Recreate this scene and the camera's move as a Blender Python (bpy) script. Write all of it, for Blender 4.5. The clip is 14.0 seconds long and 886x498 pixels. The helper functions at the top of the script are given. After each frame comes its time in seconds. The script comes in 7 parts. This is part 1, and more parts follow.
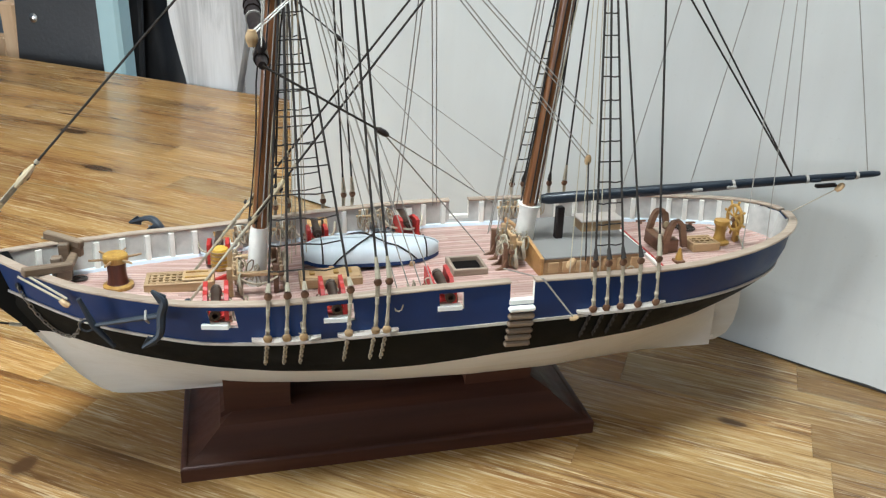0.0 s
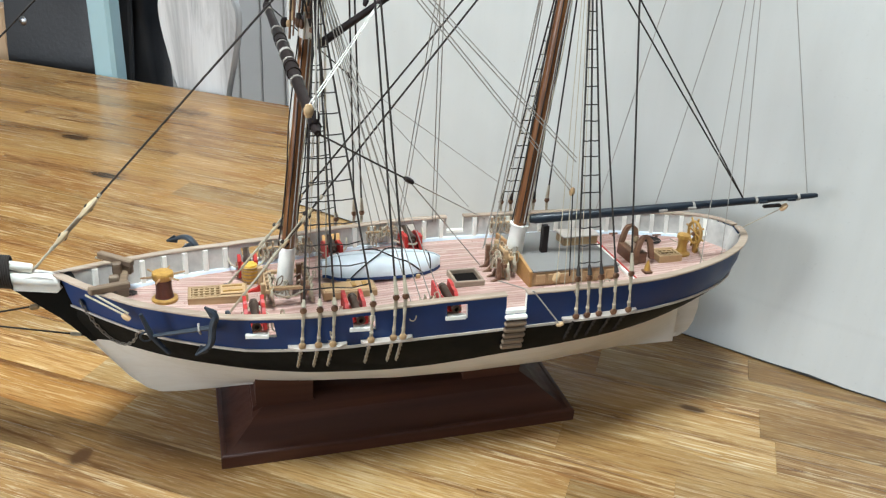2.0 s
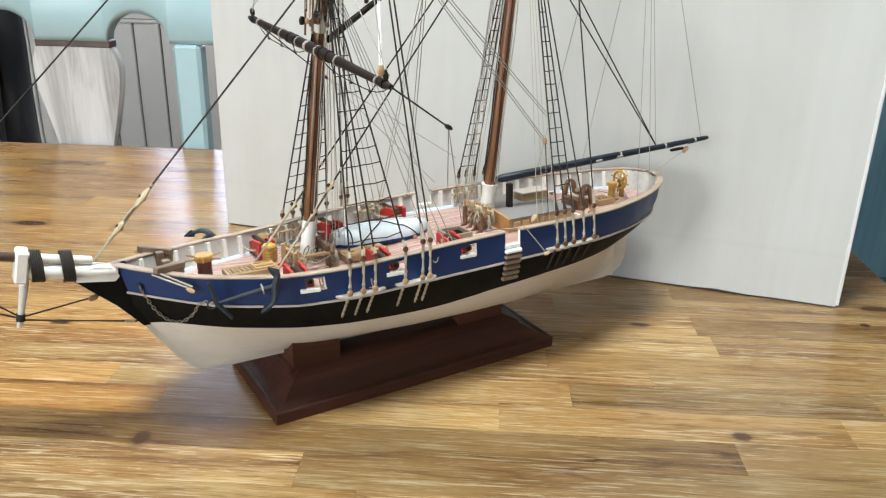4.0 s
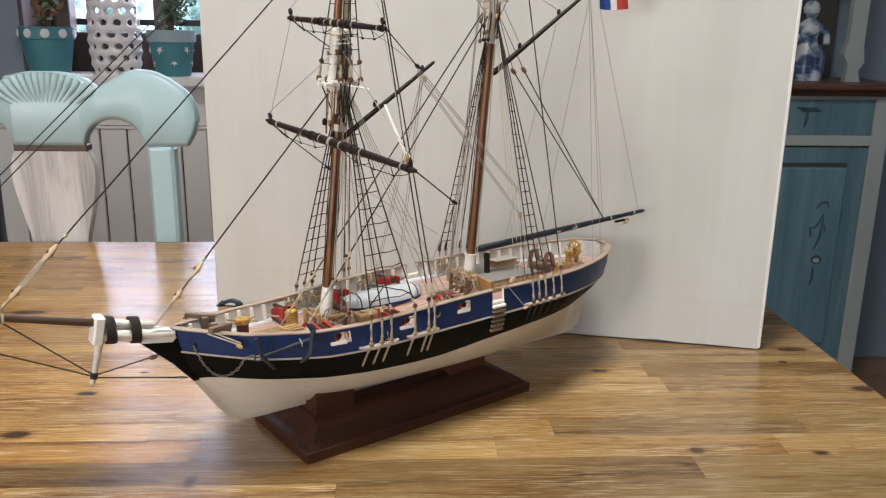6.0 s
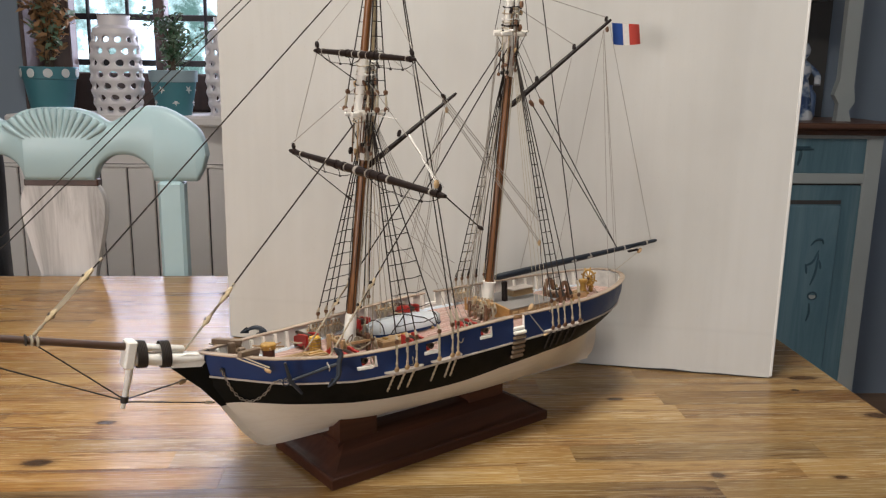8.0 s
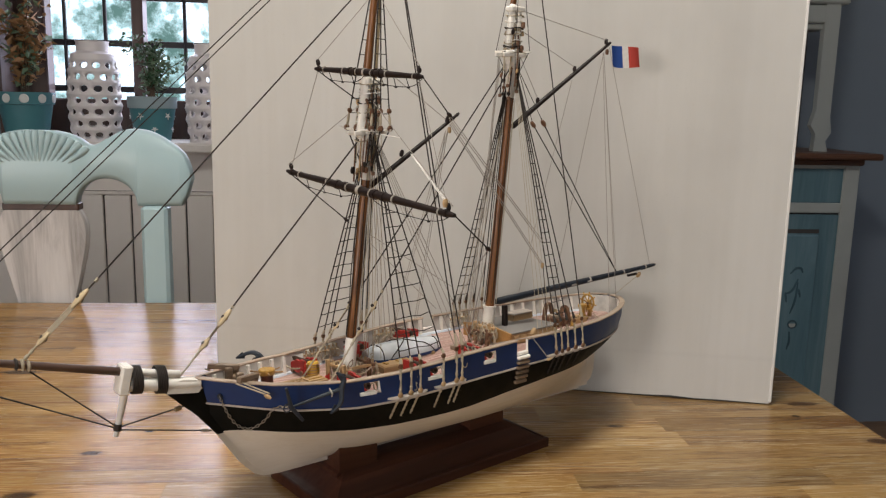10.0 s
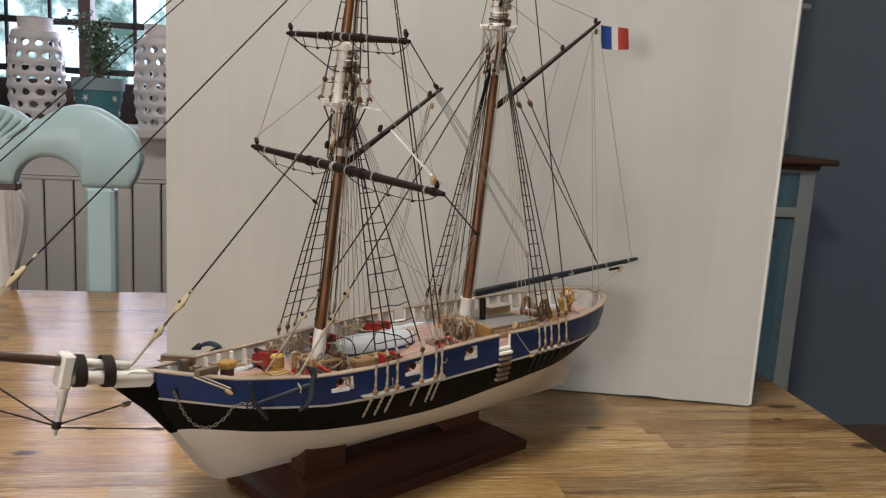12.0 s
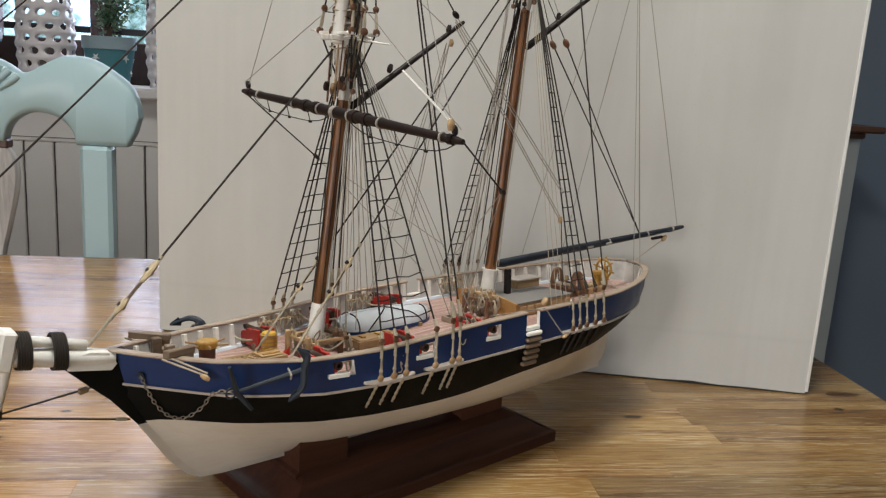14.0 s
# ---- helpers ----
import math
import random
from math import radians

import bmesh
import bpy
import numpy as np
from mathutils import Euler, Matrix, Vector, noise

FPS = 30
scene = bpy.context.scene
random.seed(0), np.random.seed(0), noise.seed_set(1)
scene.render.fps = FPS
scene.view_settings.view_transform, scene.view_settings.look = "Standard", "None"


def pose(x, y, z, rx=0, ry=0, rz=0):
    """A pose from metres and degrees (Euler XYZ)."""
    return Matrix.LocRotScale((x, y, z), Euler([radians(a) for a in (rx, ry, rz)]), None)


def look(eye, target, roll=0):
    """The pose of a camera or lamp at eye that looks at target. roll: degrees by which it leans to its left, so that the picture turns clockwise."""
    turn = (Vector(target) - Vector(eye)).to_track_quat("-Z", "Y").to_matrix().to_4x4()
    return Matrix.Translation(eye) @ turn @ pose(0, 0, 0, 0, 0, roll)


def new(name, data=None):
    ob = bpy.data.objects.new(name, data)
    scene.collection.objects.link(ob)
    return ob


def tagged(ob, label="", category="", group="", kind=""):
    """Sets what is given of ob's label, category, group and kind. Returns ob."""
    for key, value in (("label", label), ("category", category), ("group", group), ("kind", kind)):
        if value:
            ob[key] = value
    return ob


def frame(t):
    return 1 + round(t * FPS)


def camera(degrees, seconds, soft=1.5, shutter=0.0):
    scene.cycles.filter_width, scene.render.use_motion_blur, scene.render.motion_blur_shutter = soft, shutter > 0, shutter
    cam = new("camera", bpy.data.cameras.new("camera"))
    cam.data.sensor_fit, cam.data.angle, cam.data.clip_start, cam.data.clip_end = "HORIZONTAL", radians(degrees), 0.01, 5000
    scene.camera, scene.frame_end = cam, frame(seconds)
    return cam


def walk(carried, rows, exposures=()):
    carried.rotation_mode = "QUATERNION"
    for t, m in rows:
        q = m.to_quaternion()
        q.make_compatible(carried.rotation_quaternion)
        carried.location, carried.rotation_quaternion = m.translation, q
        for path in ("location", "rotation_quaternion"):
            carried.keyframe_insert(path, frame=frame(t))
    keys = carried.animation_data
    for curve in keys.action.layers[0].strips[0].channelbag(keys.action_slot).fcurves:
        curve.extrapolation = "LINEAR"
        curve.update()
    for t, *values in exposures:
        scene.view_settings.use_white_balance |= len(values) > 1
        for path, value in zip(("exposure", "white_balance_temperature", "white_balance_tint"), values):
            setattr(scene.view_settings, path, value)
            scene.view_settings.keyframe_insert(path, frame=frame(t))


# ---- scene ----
cam = camera(56.3, 14.0, soft=1.25)
PATH = [
    (0, (-0.093, -0.417, 0.31), (0.383, 1.328, -0.544), 3.0),
    (0.5, (-0.099, -0.426, 0.327), (0.372, 1.312, -0.543), 3.0),
    (1, (-0.104, -0.431, 0.34), (0.366, 1.302, -0.541), 3.3),
    (1.5, (-0.106, -0.441, 0.361), (0.386, 1.281, -0.53), 3.6),
    (2, (-0.132, -0.464, 0.359), (0.422, 1.239, -0.531), 3.9),
    (2.5, (-0.188, -0.484, 0.353), (0.492, 1.172, -0.54), 2.6),
    (3, (-0.242, -0.501, 0.341), (0.563, 1.115, -0.52), 1.9),
    (3.2, (-0.252, -0.504, 0.336), (0.607, 1.092, -0.509), 1.9),
    (5.3, (-0.364, -0.566, 0.325), (0.707, 1.019, -0.257), 0.7),
    (5.5, (-0.379, -0.575, 0.325), (0.733, 0.987, -0.244), 0.9),
    (6, (-0.404, -0.58, 0.339), (0.766, 0.955, -0.186), 0.8),
    (6.5, (-0.425, -0.58, 0.34), (0.764, 0.958, -0.128), 0.7),
    (7, (-0.437, -0.583, 0.334), (0.76, 0.964, -0.088), 0.7),
    (9.3, (-0.429, -0.559, 0.325), (0.787, 0.967, -0.112), 1.1),
    (9.5, (-0.433, -0.558, 0.322), (0.795, 0.966, -0.087), 1.1),
    (10, (-0.444, -0.548, 0.319), (0.817, 0.964, -0.035), 1.3),
    (10.5, (-0.44, -0.542, 0.31), (0.857, 0.94, -0.038), 2.5),
    (11, (-0.429, -0.519, 0.309), (0.909, 0.925, -0.043), 3.1),
    (11.5, (-0.432, -0.502, 0.304), (0.922, 0.928, -0.042), 3.2),
    (12, (-0.429, -0.494, 0.298), (0.925, 0.936, -0.052), 3.2),
    (12.5, (-0.417, -0.48, 0.295), (0.936, 0.951, -0.056), 3.2),
    (13, (-0.405, -0.464, 0.285), (0.944, 0.965, -0.086), 3.4),
    (13.5, (-0.395, -0.449, 0.281), (0.938, 0.988, -0.116), 3.5),
    (14, (-0.366, -0.431, 0.277), (0.941, 1.022, -0.146), 3.5),
]
EXPOSURES = [(0.0, 0.85, 5400, 5), (1.5, 0.89, 5400, 5), (3.0, 0.96, 5450, 6), (5.5, 0.76, 6050, 11), (6.5, 0.33, 6250, 16), (7.2, 0.32, 6400, 16), (9.5, 0.28, 6400, 15), (10.5, -0.06, 6600, 17), (11.0, 0.0, 6500, 16), (12.0, 0.0, 6400, 15), (12.5, 0.05, 6380, 14), (13.0, 0.27, 6350, 13), (13.5, 0.23, 6250, 12), (14.0, 0.13, 6150, 12)]
walk(cam, [(t, look(eye, target, roll)) for t, eye, target, roll in PATH], EXPOSURES)

# ---- world and lights; the table top is z = 0, the floor is z = -0.75 ----
FLOOR, CEILING = -0.75, 1.70
ROOM = pose(0, 0, 0, 0, 0, -34.3)          # room axes: x along the window wall, y towards it
WALL = 1.88                                 # inner face of the window wall
world = bpy.data.worlds.new("daylight")
scene.world = world
world.use_nodes = True
wt = world.node_tree
sky = wt.nodes.new("ShaderNodeTexSky")
sky.sky_type, sky.sun_disc = "NISHITA", False
sky.sun_elevation, sky.sun_rotation = radians(38), radians(200)
wt.nodes["Background"].inputs["Strength"].default_value = 0.08
wt.links.new(sky.outputs[0], wt.nodes["Background"].inputs["Color"])


def area_lamp(name, m, sx, sy, watts, colour):
    data = bpy.data.lights.new(name, "AREA")
    data.shape, data.size, data.size_y, data.energy, data.color = "RECTANGLE", sx, sy, watts, colour
    ob = new(name, data)
    ob.matrix_world = m
    return ob


area_lamp("ceiling_lamp_light", look((-0.20, -0.17, 1.60), (-0.20, -0.169, 0.0)), 0.36, 0.36, 21.0, (1.0, 0.98, 0.88))
area_lamp("side_window_daylight", ROOM @ look((-2.15, -2.45, 0.50), (0.10, 0.05, 0.25)), 0.80, 0.90, 29, (1.0, 0.94, 0.86))
# weak frontal fill from behind the camera, added without a known window
area_lamp("front_fill_light", ROOM @ look((-0.5, -2.92, 0.85), (-0.1, 0.1, 0.1)), 1.5, 1.0, 4, (0.97, 0.98, 1.0))
# added fill that brightens the wall beside the dresser; no window known there
area_lamp("east_fill_light", ROOM @ look((2.64, 1.05, 0.72), (1.95, 1.88, 0.1)), 0.55, 0.90, 1.2, (0.90, 0.95, 1.0))
area_lamp("back_window_daylight", ROOM @ pose(-0.55, WALL + 0.29, 0.72, -90, 0, 0), 1.05, 0.95, 15, (0.80, 0.80, 1.0))

# ---- materials ----
def material(name):
    mat = bpy.data.materials.new(name)
    mat.use_nodes = True
    nt = mat.node_tree
    return mat, nt, nt.nodes["Principled BSDF"]


def node(nt, kind, **values):
    n = nt.nodes.new(kind)
    for key, value in values.items():
        n.inputs[key.replace("_", " ")].default_value = value
    return n


def ramp(nt, fac, stops):
    n = nt.nodes.new("ShaderNodeValToRGB")
    n.color_ramp.elements[0].position, n.color_ramp.elements[0].color = stops[0][0], (*stops[0][1], 1)
    n.color_ramp.elements[1].position, n.color_ramp.elements[1].color = stops[-1][0], (*stops[-1][1], 1)
    for p, c in stops[1:-1]:
        n.color_ramp.elements.new(p).color = (*c, 1)
    nt.links.new(fac, n.inputs[0])
    return n.outputs[0]


def mixed(nt, fac, a, b, mode="MIX"):
    n = nt.nodes.new("ShaderNodeMix")
    n.data_type, n.blend_type = "RGBA", mode
    for socket, value in ((n.inputs[0], fac), (n.inputs[6], a), (n.inputs[7], b)):
        if isinstance(value, bpy.types.NodeSocket):
            nt.links.new(value, socket)
        elif isinstance(value, tuple):
            socket.default_value = (*value, 1)
        else:
            socket.default_value = value
    return n.outputs[2]


def math_node(nt, op, a, b=0.0):
    n = nt.nodes.new("ShaderNodeMath")
    n.operation = op
    for socket, value in zip(n.inputs, (a, b)):
        if isinstance(value, bpy.types.NodeSocket):
            nt.links.new(value, socket)
        else:
            socket.default_value = value
    return n.outputs[0]


def coords(nt, scale=(1, 1, 1), rot=(0, 0, 0), shift=None):
    tc = nt.nodes.new("ShaderNodeTexCoord")
    mp = nt.nodes.new("ShaderNodeMapping")
    mp.inputs["Scale"].default_value, mp.inputs["Rotation"].default_value = scale, rot
    nt.links.new(tc.outputs["Object"], mp.inputs[0])
    if shift is not None:
        add = nt.nodes.new("ShaderNodeVectorMath")
        nt.links.new(tc.outputs["Object"], add.inputs[0])
        nt.links.new(shift, add.inputs[1])
        nt.links.new(add.outputs[0], mp.inputs[0])
    return mp.outputs[0]


def noise_tex(nt, vec, scale, detail=4.0, rough=0.55, distort=0.0):
    n = node(nt, "ShaderNodeTexNoise", Scale=scale, Detail=detail, Roughness=rough, Distortion=distort)
    nt.links.new(vec, n.inputs["Vector"])
    return n.outputs["Fac"]


def bump(nt, bsdf, height, strength, distance):
    b = node(nt, "ShaderNodeBump", Strength=strength, Distance=distance)
    nt.links.new(height, b.inputs["Height"])
    nt.links.new(b.outputs[0], bsdf.inputs["Normal"])


def paint(name, colour, rough=0.5, vary=0.12, grain=600.0, relief=0.0002, metal=0.0, spec=0.5):
    """A painted or plain surface: blotches, fine brush grain and light wear."""
    mat, nt, bsdf = material(name)
    vec = coords(nt)
    big, fine = noise_tex(nt, vec, grain * 0.08, 5), noise_tex(nt, vec, grain, 3)
    low = tuple(c * (1 - vary) for c in colour)
    high = tuple(min(1.0, c * (1 + vary)) for c in colour)
    col = ramp(nt, big, [(0.3, low), (0.7, high)])
    col = mixed(nt, math_node(nt, "MULTIPLY", fine, 0.25), col, tuple(c * (1 - 1.6 * vary) for c in colour))
    nt.links.new(col, bsdf.inputs["Base Color"])
    nt.links.new(ramp(nt, big, [(0.3, (rough * 0.85,) * 3), (0.7, (min(1, rough * 1.15),) * 3)]), bsdf.inputs["Roughness"])
    bsdf.inputs["Metallic"].default_value = metal
    bsdf.inputs["Specular IOR Level"].default_value = spec
    bump(nt, bsdf, fine, 0.35, relief)
    return mat


def wood(name, dark, mid, light, scale=1.0, along=0, rough=0.5, relief=0.0002, island=False):
    """Wood whose fibres run along the given axis of the object; scale 1 suits a full-size thing."""
    mat, nt, bsdf = material(name)
    stretch = [18.0 * scale] * 3
    stretch[along] = 1.3 * scale
    info = nt.nodes.new("ShaderNodeObjectInfo")
    rnd = info.outputs["Random"]
    if island:
        rnd = nt.nodes.new("ShaderNodeNewGeometry").outputs["Random Per Island"]
    shift = nt.nodes.new("ShaderNodeCombineXYZ")
    for k in range(3):
        nt.links.new(math_node(nt, "MULTIPLY", rnd, 3.7 + 2.1 * k), shift.inputs[k])
    vec = coords(nt, tuple(stretch), shift=shift.outputs[0])
    fibre = noise_tex(nt, vec, 1.0, 8, 0.65, 0.6)
    fine = noise_tex(nt, vec, 6.0, 4, 0.6)
    col = ramp(nt, fibre, [(0.28, dark), (0.5, mid), (0.72, light)])
    col = mixed(nt, math_node(nt, "MULTIPLY", fine, 0.35), col, tuple(c * 0.72 for c in mid))
    tone = ramp(nt, rnd, [(0.0, (0.82, 0.8, 0.78)), (1.0, (1.12, 1.12, 1.12))])
    col = mixed(nt, 1.0, col, tone, "MULTIPLY")
    nt.links.new(col, bsdf.inputs["Base Color"])
    nt.links.new(ramp(nt, fine, [(0.3, (rough * 0.85,) * 3), (0.7, (min(1, rough * 1.15),) * 3)]), bsdf.inputs["Roughness"])
    bump(nt, bsdf, fine, 0.4, relief)
    return mat


def porcelain():
    """White glaze with washes of cobalt blue and dark hair-like bands."""
    mat, nt, bsdf = material("porcelain")
    n = noise_tex(nt, coords(nt, (14, 14, 22)), 1.0, 3, 0.5)
    nt.links.new(ramp(nt, n, [(0.43, (0.04, 0.07, 0.16)), (0.50, (0.20, 0.27, 0.38)), (0.55, (0.55, 0.58, 0.62)), (0.7, (0.70, 0.72, 0.74))]), bsdf.inputs["Base Color"])
    bsdf.inputs["Roughness"].default_value = 0.22
    return mat


def table_wood():
    """Oiled acacia staves: each stave has its own tone, dimmed at the right for weaker light, flame grain, dark streaks
    and knots.
    """
    mat, nt, bsdf = material("acacia_staves")
    info = nt.nodes.new("ShaderNodeObjectInfo")
    rnd = info.outputs["Random"]
    shift = nt.nodes.new("ShaderNodeCombineXYZ")
    for k in range(3):
        nt.links.new(math_node(nt, "MULTIPLY", rnd, 5.3 + 3.1 * k), shift.inputs[k])
    off = shift.outputs[0]
    flame = noise_tex(nt, coords(nt, (1.3, 15.0, 15.0), shift=off), 1.0, 3, 0.5, 0.9)
    area = noise_tex(nt, coords(nt, (2.6, 22.0, 22.0), shift=off), 1.0, 3, 0.5, 0.4)
    patch = noise_tex(nt, coords(nt, (5.0, 13.0, 13.0), shift=off), 1.0, 3, 0.55)
    streak = noise_tex(nt, coords(nt, (6.0, 170.0, 170.0), shift=off), 1.0, 6, 0.62, 0.5)
    fibre = noise_tex(nt, coords(nt, (70.0, 900.0, 900.0), shift=off), 1.0, 4, 0.62, 0.2)
    rings = math_node(nt, "FRACT", math_node(nt, "MULTIPLY", flame, 24.0))
    rings = math_node(nt, "ABSOLUTE", math_node(nt, "SUBTRACT", rings, 0.5))
    base = ramp(nt, patch, [(0.28, (0.38, 0.215, 0.085)), (0.42, (0.58, 0.405, 0.185)), (0.56, (0.665, 0.51, 0.270)), (0.74, (0.71, 0.50, 0.215))])
    # flame-shaped heartwood: brown zones with ring lines and dark hair-like streaks
    heart = ramp(nt, area, [(0.50, (0, 0, 0)), (0.63, (1, 1, 1))])
    base = mixed(nt, mixed(nt, 1.0, heart, (0.55, 0.55, 0.55), "MULTIPLY"), base, (0.34, 0.20, 0.095))
    lines = mixed(nt, 1.0, ramp(nt, rings, [(0.32, (0, 0, 0)), (0.48, (0.75, 0.75, 0.75))]), ramp(nt, area, [(0.44, (0.05, 0.05, 0.05)), (0.62, (1, 1, 1))]), "MULTIPLY")
    base = mixed(nt, lines, base, (0.20, 0.105, 0.045))
    dark = mixed(nt, 1.0, ramp(nt, streak, [(0.50, (0, 0, 0)), (0.58, (0.45, 0.45, 0.45)), (0.68, (0.9, 0.9, 0.9))]), ramp(nt, area, [(0.45, (0.03, 0.03, 0.03)), (0.64, (1, 1, 1))]), "MULTIPLY")
    base = mixed(nt, dark, base, (0.13, 0.062, 0.026))
    # brushed pale fibres
    base = mixed(nt, ramp(nt, streak, [(0.30, (0.6, 0.6, 0.6)), (0.45, (0, 0, 0))]), base, (0.77, 0.66, 0.45))
    base = mixed(nt, ramp(nt, fibre, [(0.28, (0.85, 0.85, 0.85)), (0.43, (0, 0, 0))]), base, (0.83, 0.74, 0.55))
    dash = noise_tex(nt, coords(nt, (28.0, 520.0, 520.0), shift=off), 1.0, 3, 0.55, 0.3)
    zone = noise_tex(nt, coords(nt, (3.5, 40.0, 40.0), shift=off), 1.0, 2, 0.5)
    base = mixed(nt, mixed(nt, 1.0, ramp(nt, dash, [(0.54, (0, 0, 0)), (0.62, (0.85, 0.85, 0.85))]), ramp(nt, zone, [(0.42, (0.15, 0.15, 0.15)), (0.58, (1, 1, 1))]), "MULTIPLY"), base, (0.92, 0.84, 0.66))
    base = mixed(nt, mixed(nt, 1.0, ramp(nt, dash, [(0.36, (0.8, 0.8, 0.8)), (0.45, (0, 0, 0))]), ramp(nt, zone, [(0.40, (0.8, 0.8, 0.8)), (0.56, (0.12, 0.12, 0.12))]), "MULTIPLY"), base, (0.24, 0.135, 0.055))
    base = mixed(nt, ramp(nt, fibre, [(0.52, (0, 0, 0)), (0.70, (0.5, 0.5, 0.5))]), base, (0.30, 0.175, 0.07))
    base = mixed(nt, 1.0, base, info.outputs["Color"], "MULTIPLY")
    tc = nt.nodes.new("ShaderNodeTexCoord")
    sep = nt.nodes.new("ShaderNodeSeparateXYZ")
    wob = noise_tex(nt, coords(nt, (120.0, 260.0, 260.0)), 1.0, 4, 0.6)
    nt.links.new(tc.outputs["Object"], sep.inputs[0])
    for ku, kv, ru, rv in KNOTS:
        du = math_node(nt, "DIVIDE", math_node(nt, "SUBTRACT", sep.outputs[0], ku), ru)
        dv = math_node(nt, "DIVIDE", math_node(nt, "SUBTRACT", sep.outputs[1], kv), rv)
        d = math_node(nt, "SQRT", math_node(nt, "ADD", math_node(nt, "MULTIPLY", du, du), math_node(nt, "MULTIPLY", dv, dv)))
        d = math_node(nt, "ADD", d, math_node(nt, "SUBTRACT", math_node(nt, "MULTIPLY", wob, 1.0), 0.5))
        base = mixed(nt, ramp(nt, math_node(nt, "MULTIPLY", d, 0.5), [(0.30, (0.97,) * 3), (0.46, (0.85,) * 3), (0.60, (0.35,) * 3), (0.95, (0, 0, 0))]), base, (0.060, 0.028, 0.010))
    nt.links.new(base, bsdf.inputs["Base Color"])
    nt.links.new(ramp(nt, streak, [(0.35, (0.15,) * 3), (0.65, (0.30,) * 3)]), bsdf.inputs["Roughness"])
    bsdf.inputs["Specular IOR Level"].default_value = 0.5
    bump(nt, bsdf, mixed(nt, 0.5, streak, fibre), 0.30, 0.0006)
    return mat


def card_face():
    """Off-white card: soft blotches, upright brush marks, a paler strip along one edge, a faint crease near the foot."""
    mat, nt, bsdf = material("off_white_card")
    big = noise_tex(nt, coords(nt, (6, 6, 4)), 1.0, 4, 0.6)
    brush = noise_tex(nt, coords(nt, (90, 90, 5)), 1.0, 4, 0.6)
    speck = noise_tex(nt, coords(nt), 420.0, 2, 0.5)
    col = ramp(nt, big, [(0.30, (0.515, 0.505, 0.470)), (0.50, (0.565, 0.555, 0.515)), (0.72, (0.595, 0.588, 0.555))])
    col = mixed(nt, ramp(nt, brush, [(0.35, (0.22,) * 3), (0.6, (0, 0, 0))]), col, (0.50, 0.485, 0.44))
    col = mixed(nt, ramp(nt, speck, [(0.66, (0, 0, 0)), (0.78, (0.30,) * 3)]), col, (0.44, 0.42, 0.37))
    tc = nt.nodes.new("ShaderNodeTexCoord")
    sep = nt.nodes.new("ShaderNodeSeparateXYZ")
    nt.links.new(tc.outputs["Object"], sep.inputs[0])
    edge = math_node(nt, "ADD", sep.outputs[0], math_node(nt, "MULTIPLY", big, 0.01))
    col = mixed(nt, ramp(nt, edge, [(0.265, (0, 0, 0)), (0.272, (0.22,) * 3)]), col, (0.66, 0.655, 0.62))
    fold = math_node(nt, "ABSOLUTE", math_node(nt, "SUBTRACT", math_node(nt, "ADD", sep.outputs[2], math_node(nt, "MULTIPLY", brush, 0.002)), 0.052))
    col = mixed(nt, ramp(nt, fold, [(0.0004, (0.14,) * 3), (0.0016, (0, 0, 0))]), col, (0.44, 0.43, 0.40))
    nt.links.new(col, bsdf.inputs["Base Color"])
    bsdf.inputs["Roughness"].default_value = 0.78
    bump(nt, bsdf, mixed(nt, 0.5, brush, big), 0.25, 0.0012)
    return mat


# knots of the table top: place along and across the staves, half length, half width
KNOTS = [(0.239, -0.098, 0.0062, 0.0048), (0.341, -0.105, 0.0060, 0.0034), (-0.301, 0.022, 0.0090, 0.0040), (-0.331, -0.058, 0.0120, 0.0065),
         (-0.561, 0.336, 0.018, 0.007), (0.195, 0.066, 0.0085, 0.0032), (0.420, 0.120, 0.016, 0.0050), (0.395, 0.085, 0.004, 0.0025),
         (0.446, 0.018, 0.012, 0.0060), (-0.167, -0.136, 0.0050, 0.0075), (-0.330, -0.150, 0.006, 0.004), (-0.450, 0.250, 0.018, 0.006), (-0.262, 0.070, 0.004, 0.0020)]

M_TABLE = table_wood()
M_APRON = wood("acacia_apron", (0.2, 0.09, 0.03), (0.36, 0.19, 0.07), (0.46, 0.28, 0.12), 1.0, 0, 0.45)
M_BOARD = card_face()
M_BOARD_EDGE = paint("card_edge", (0.74, 0.73, 0.69), 0.8, 0.06, 300.0)
M_STAND = wood("mahogany_stain", (0.028, 0.0076, 0.0034), (0.060, 0.0168, 0.0072), (0.104, 0.033, 0.014), 2.2, 0, 0.5)
M_BLUE = paint("ship_blue", (0.006, 0.033, 0.135), 0.45, 0.12, 900.0)
M_BLACK = paint("hull_black", (0.004, 0.0045, 0.004), 0.6, 0.2, 900.0, spec=0.15)
M_HULLWHITE = wood("hull_cream", (0.83, 0.77, 0.65), (0.90, 0.86, 0.76), (0.92, 0.88, 0.79), 6.0, 0, 0.42, 0.0002)
M_WHITE = paint("model_white", (0.86, 0.83, 0.75), 0.5, 0.08, 1500.0)
M_INNER = paint("bulwark_grey_white", (0.53, 0.505, 0.46), 0.6, 0.22, 1200.0)
M_WATERWAY = paint("waterway_pale_blue", (0.68, 0.74, 0.80), 0.5, 0.08, 1200.0)
M_SEAM = paint("deck_seam", (0.36, 0.19, 0.165), 0.7, 0.2, 900.0)
M_CAP = wood("rail_cap", (0.26, 0.185, 0.13), (0.42, 0.325, 0.24), (0.54, 0.44, 0.34), 9.0, 0, 0.5, 0.0001)
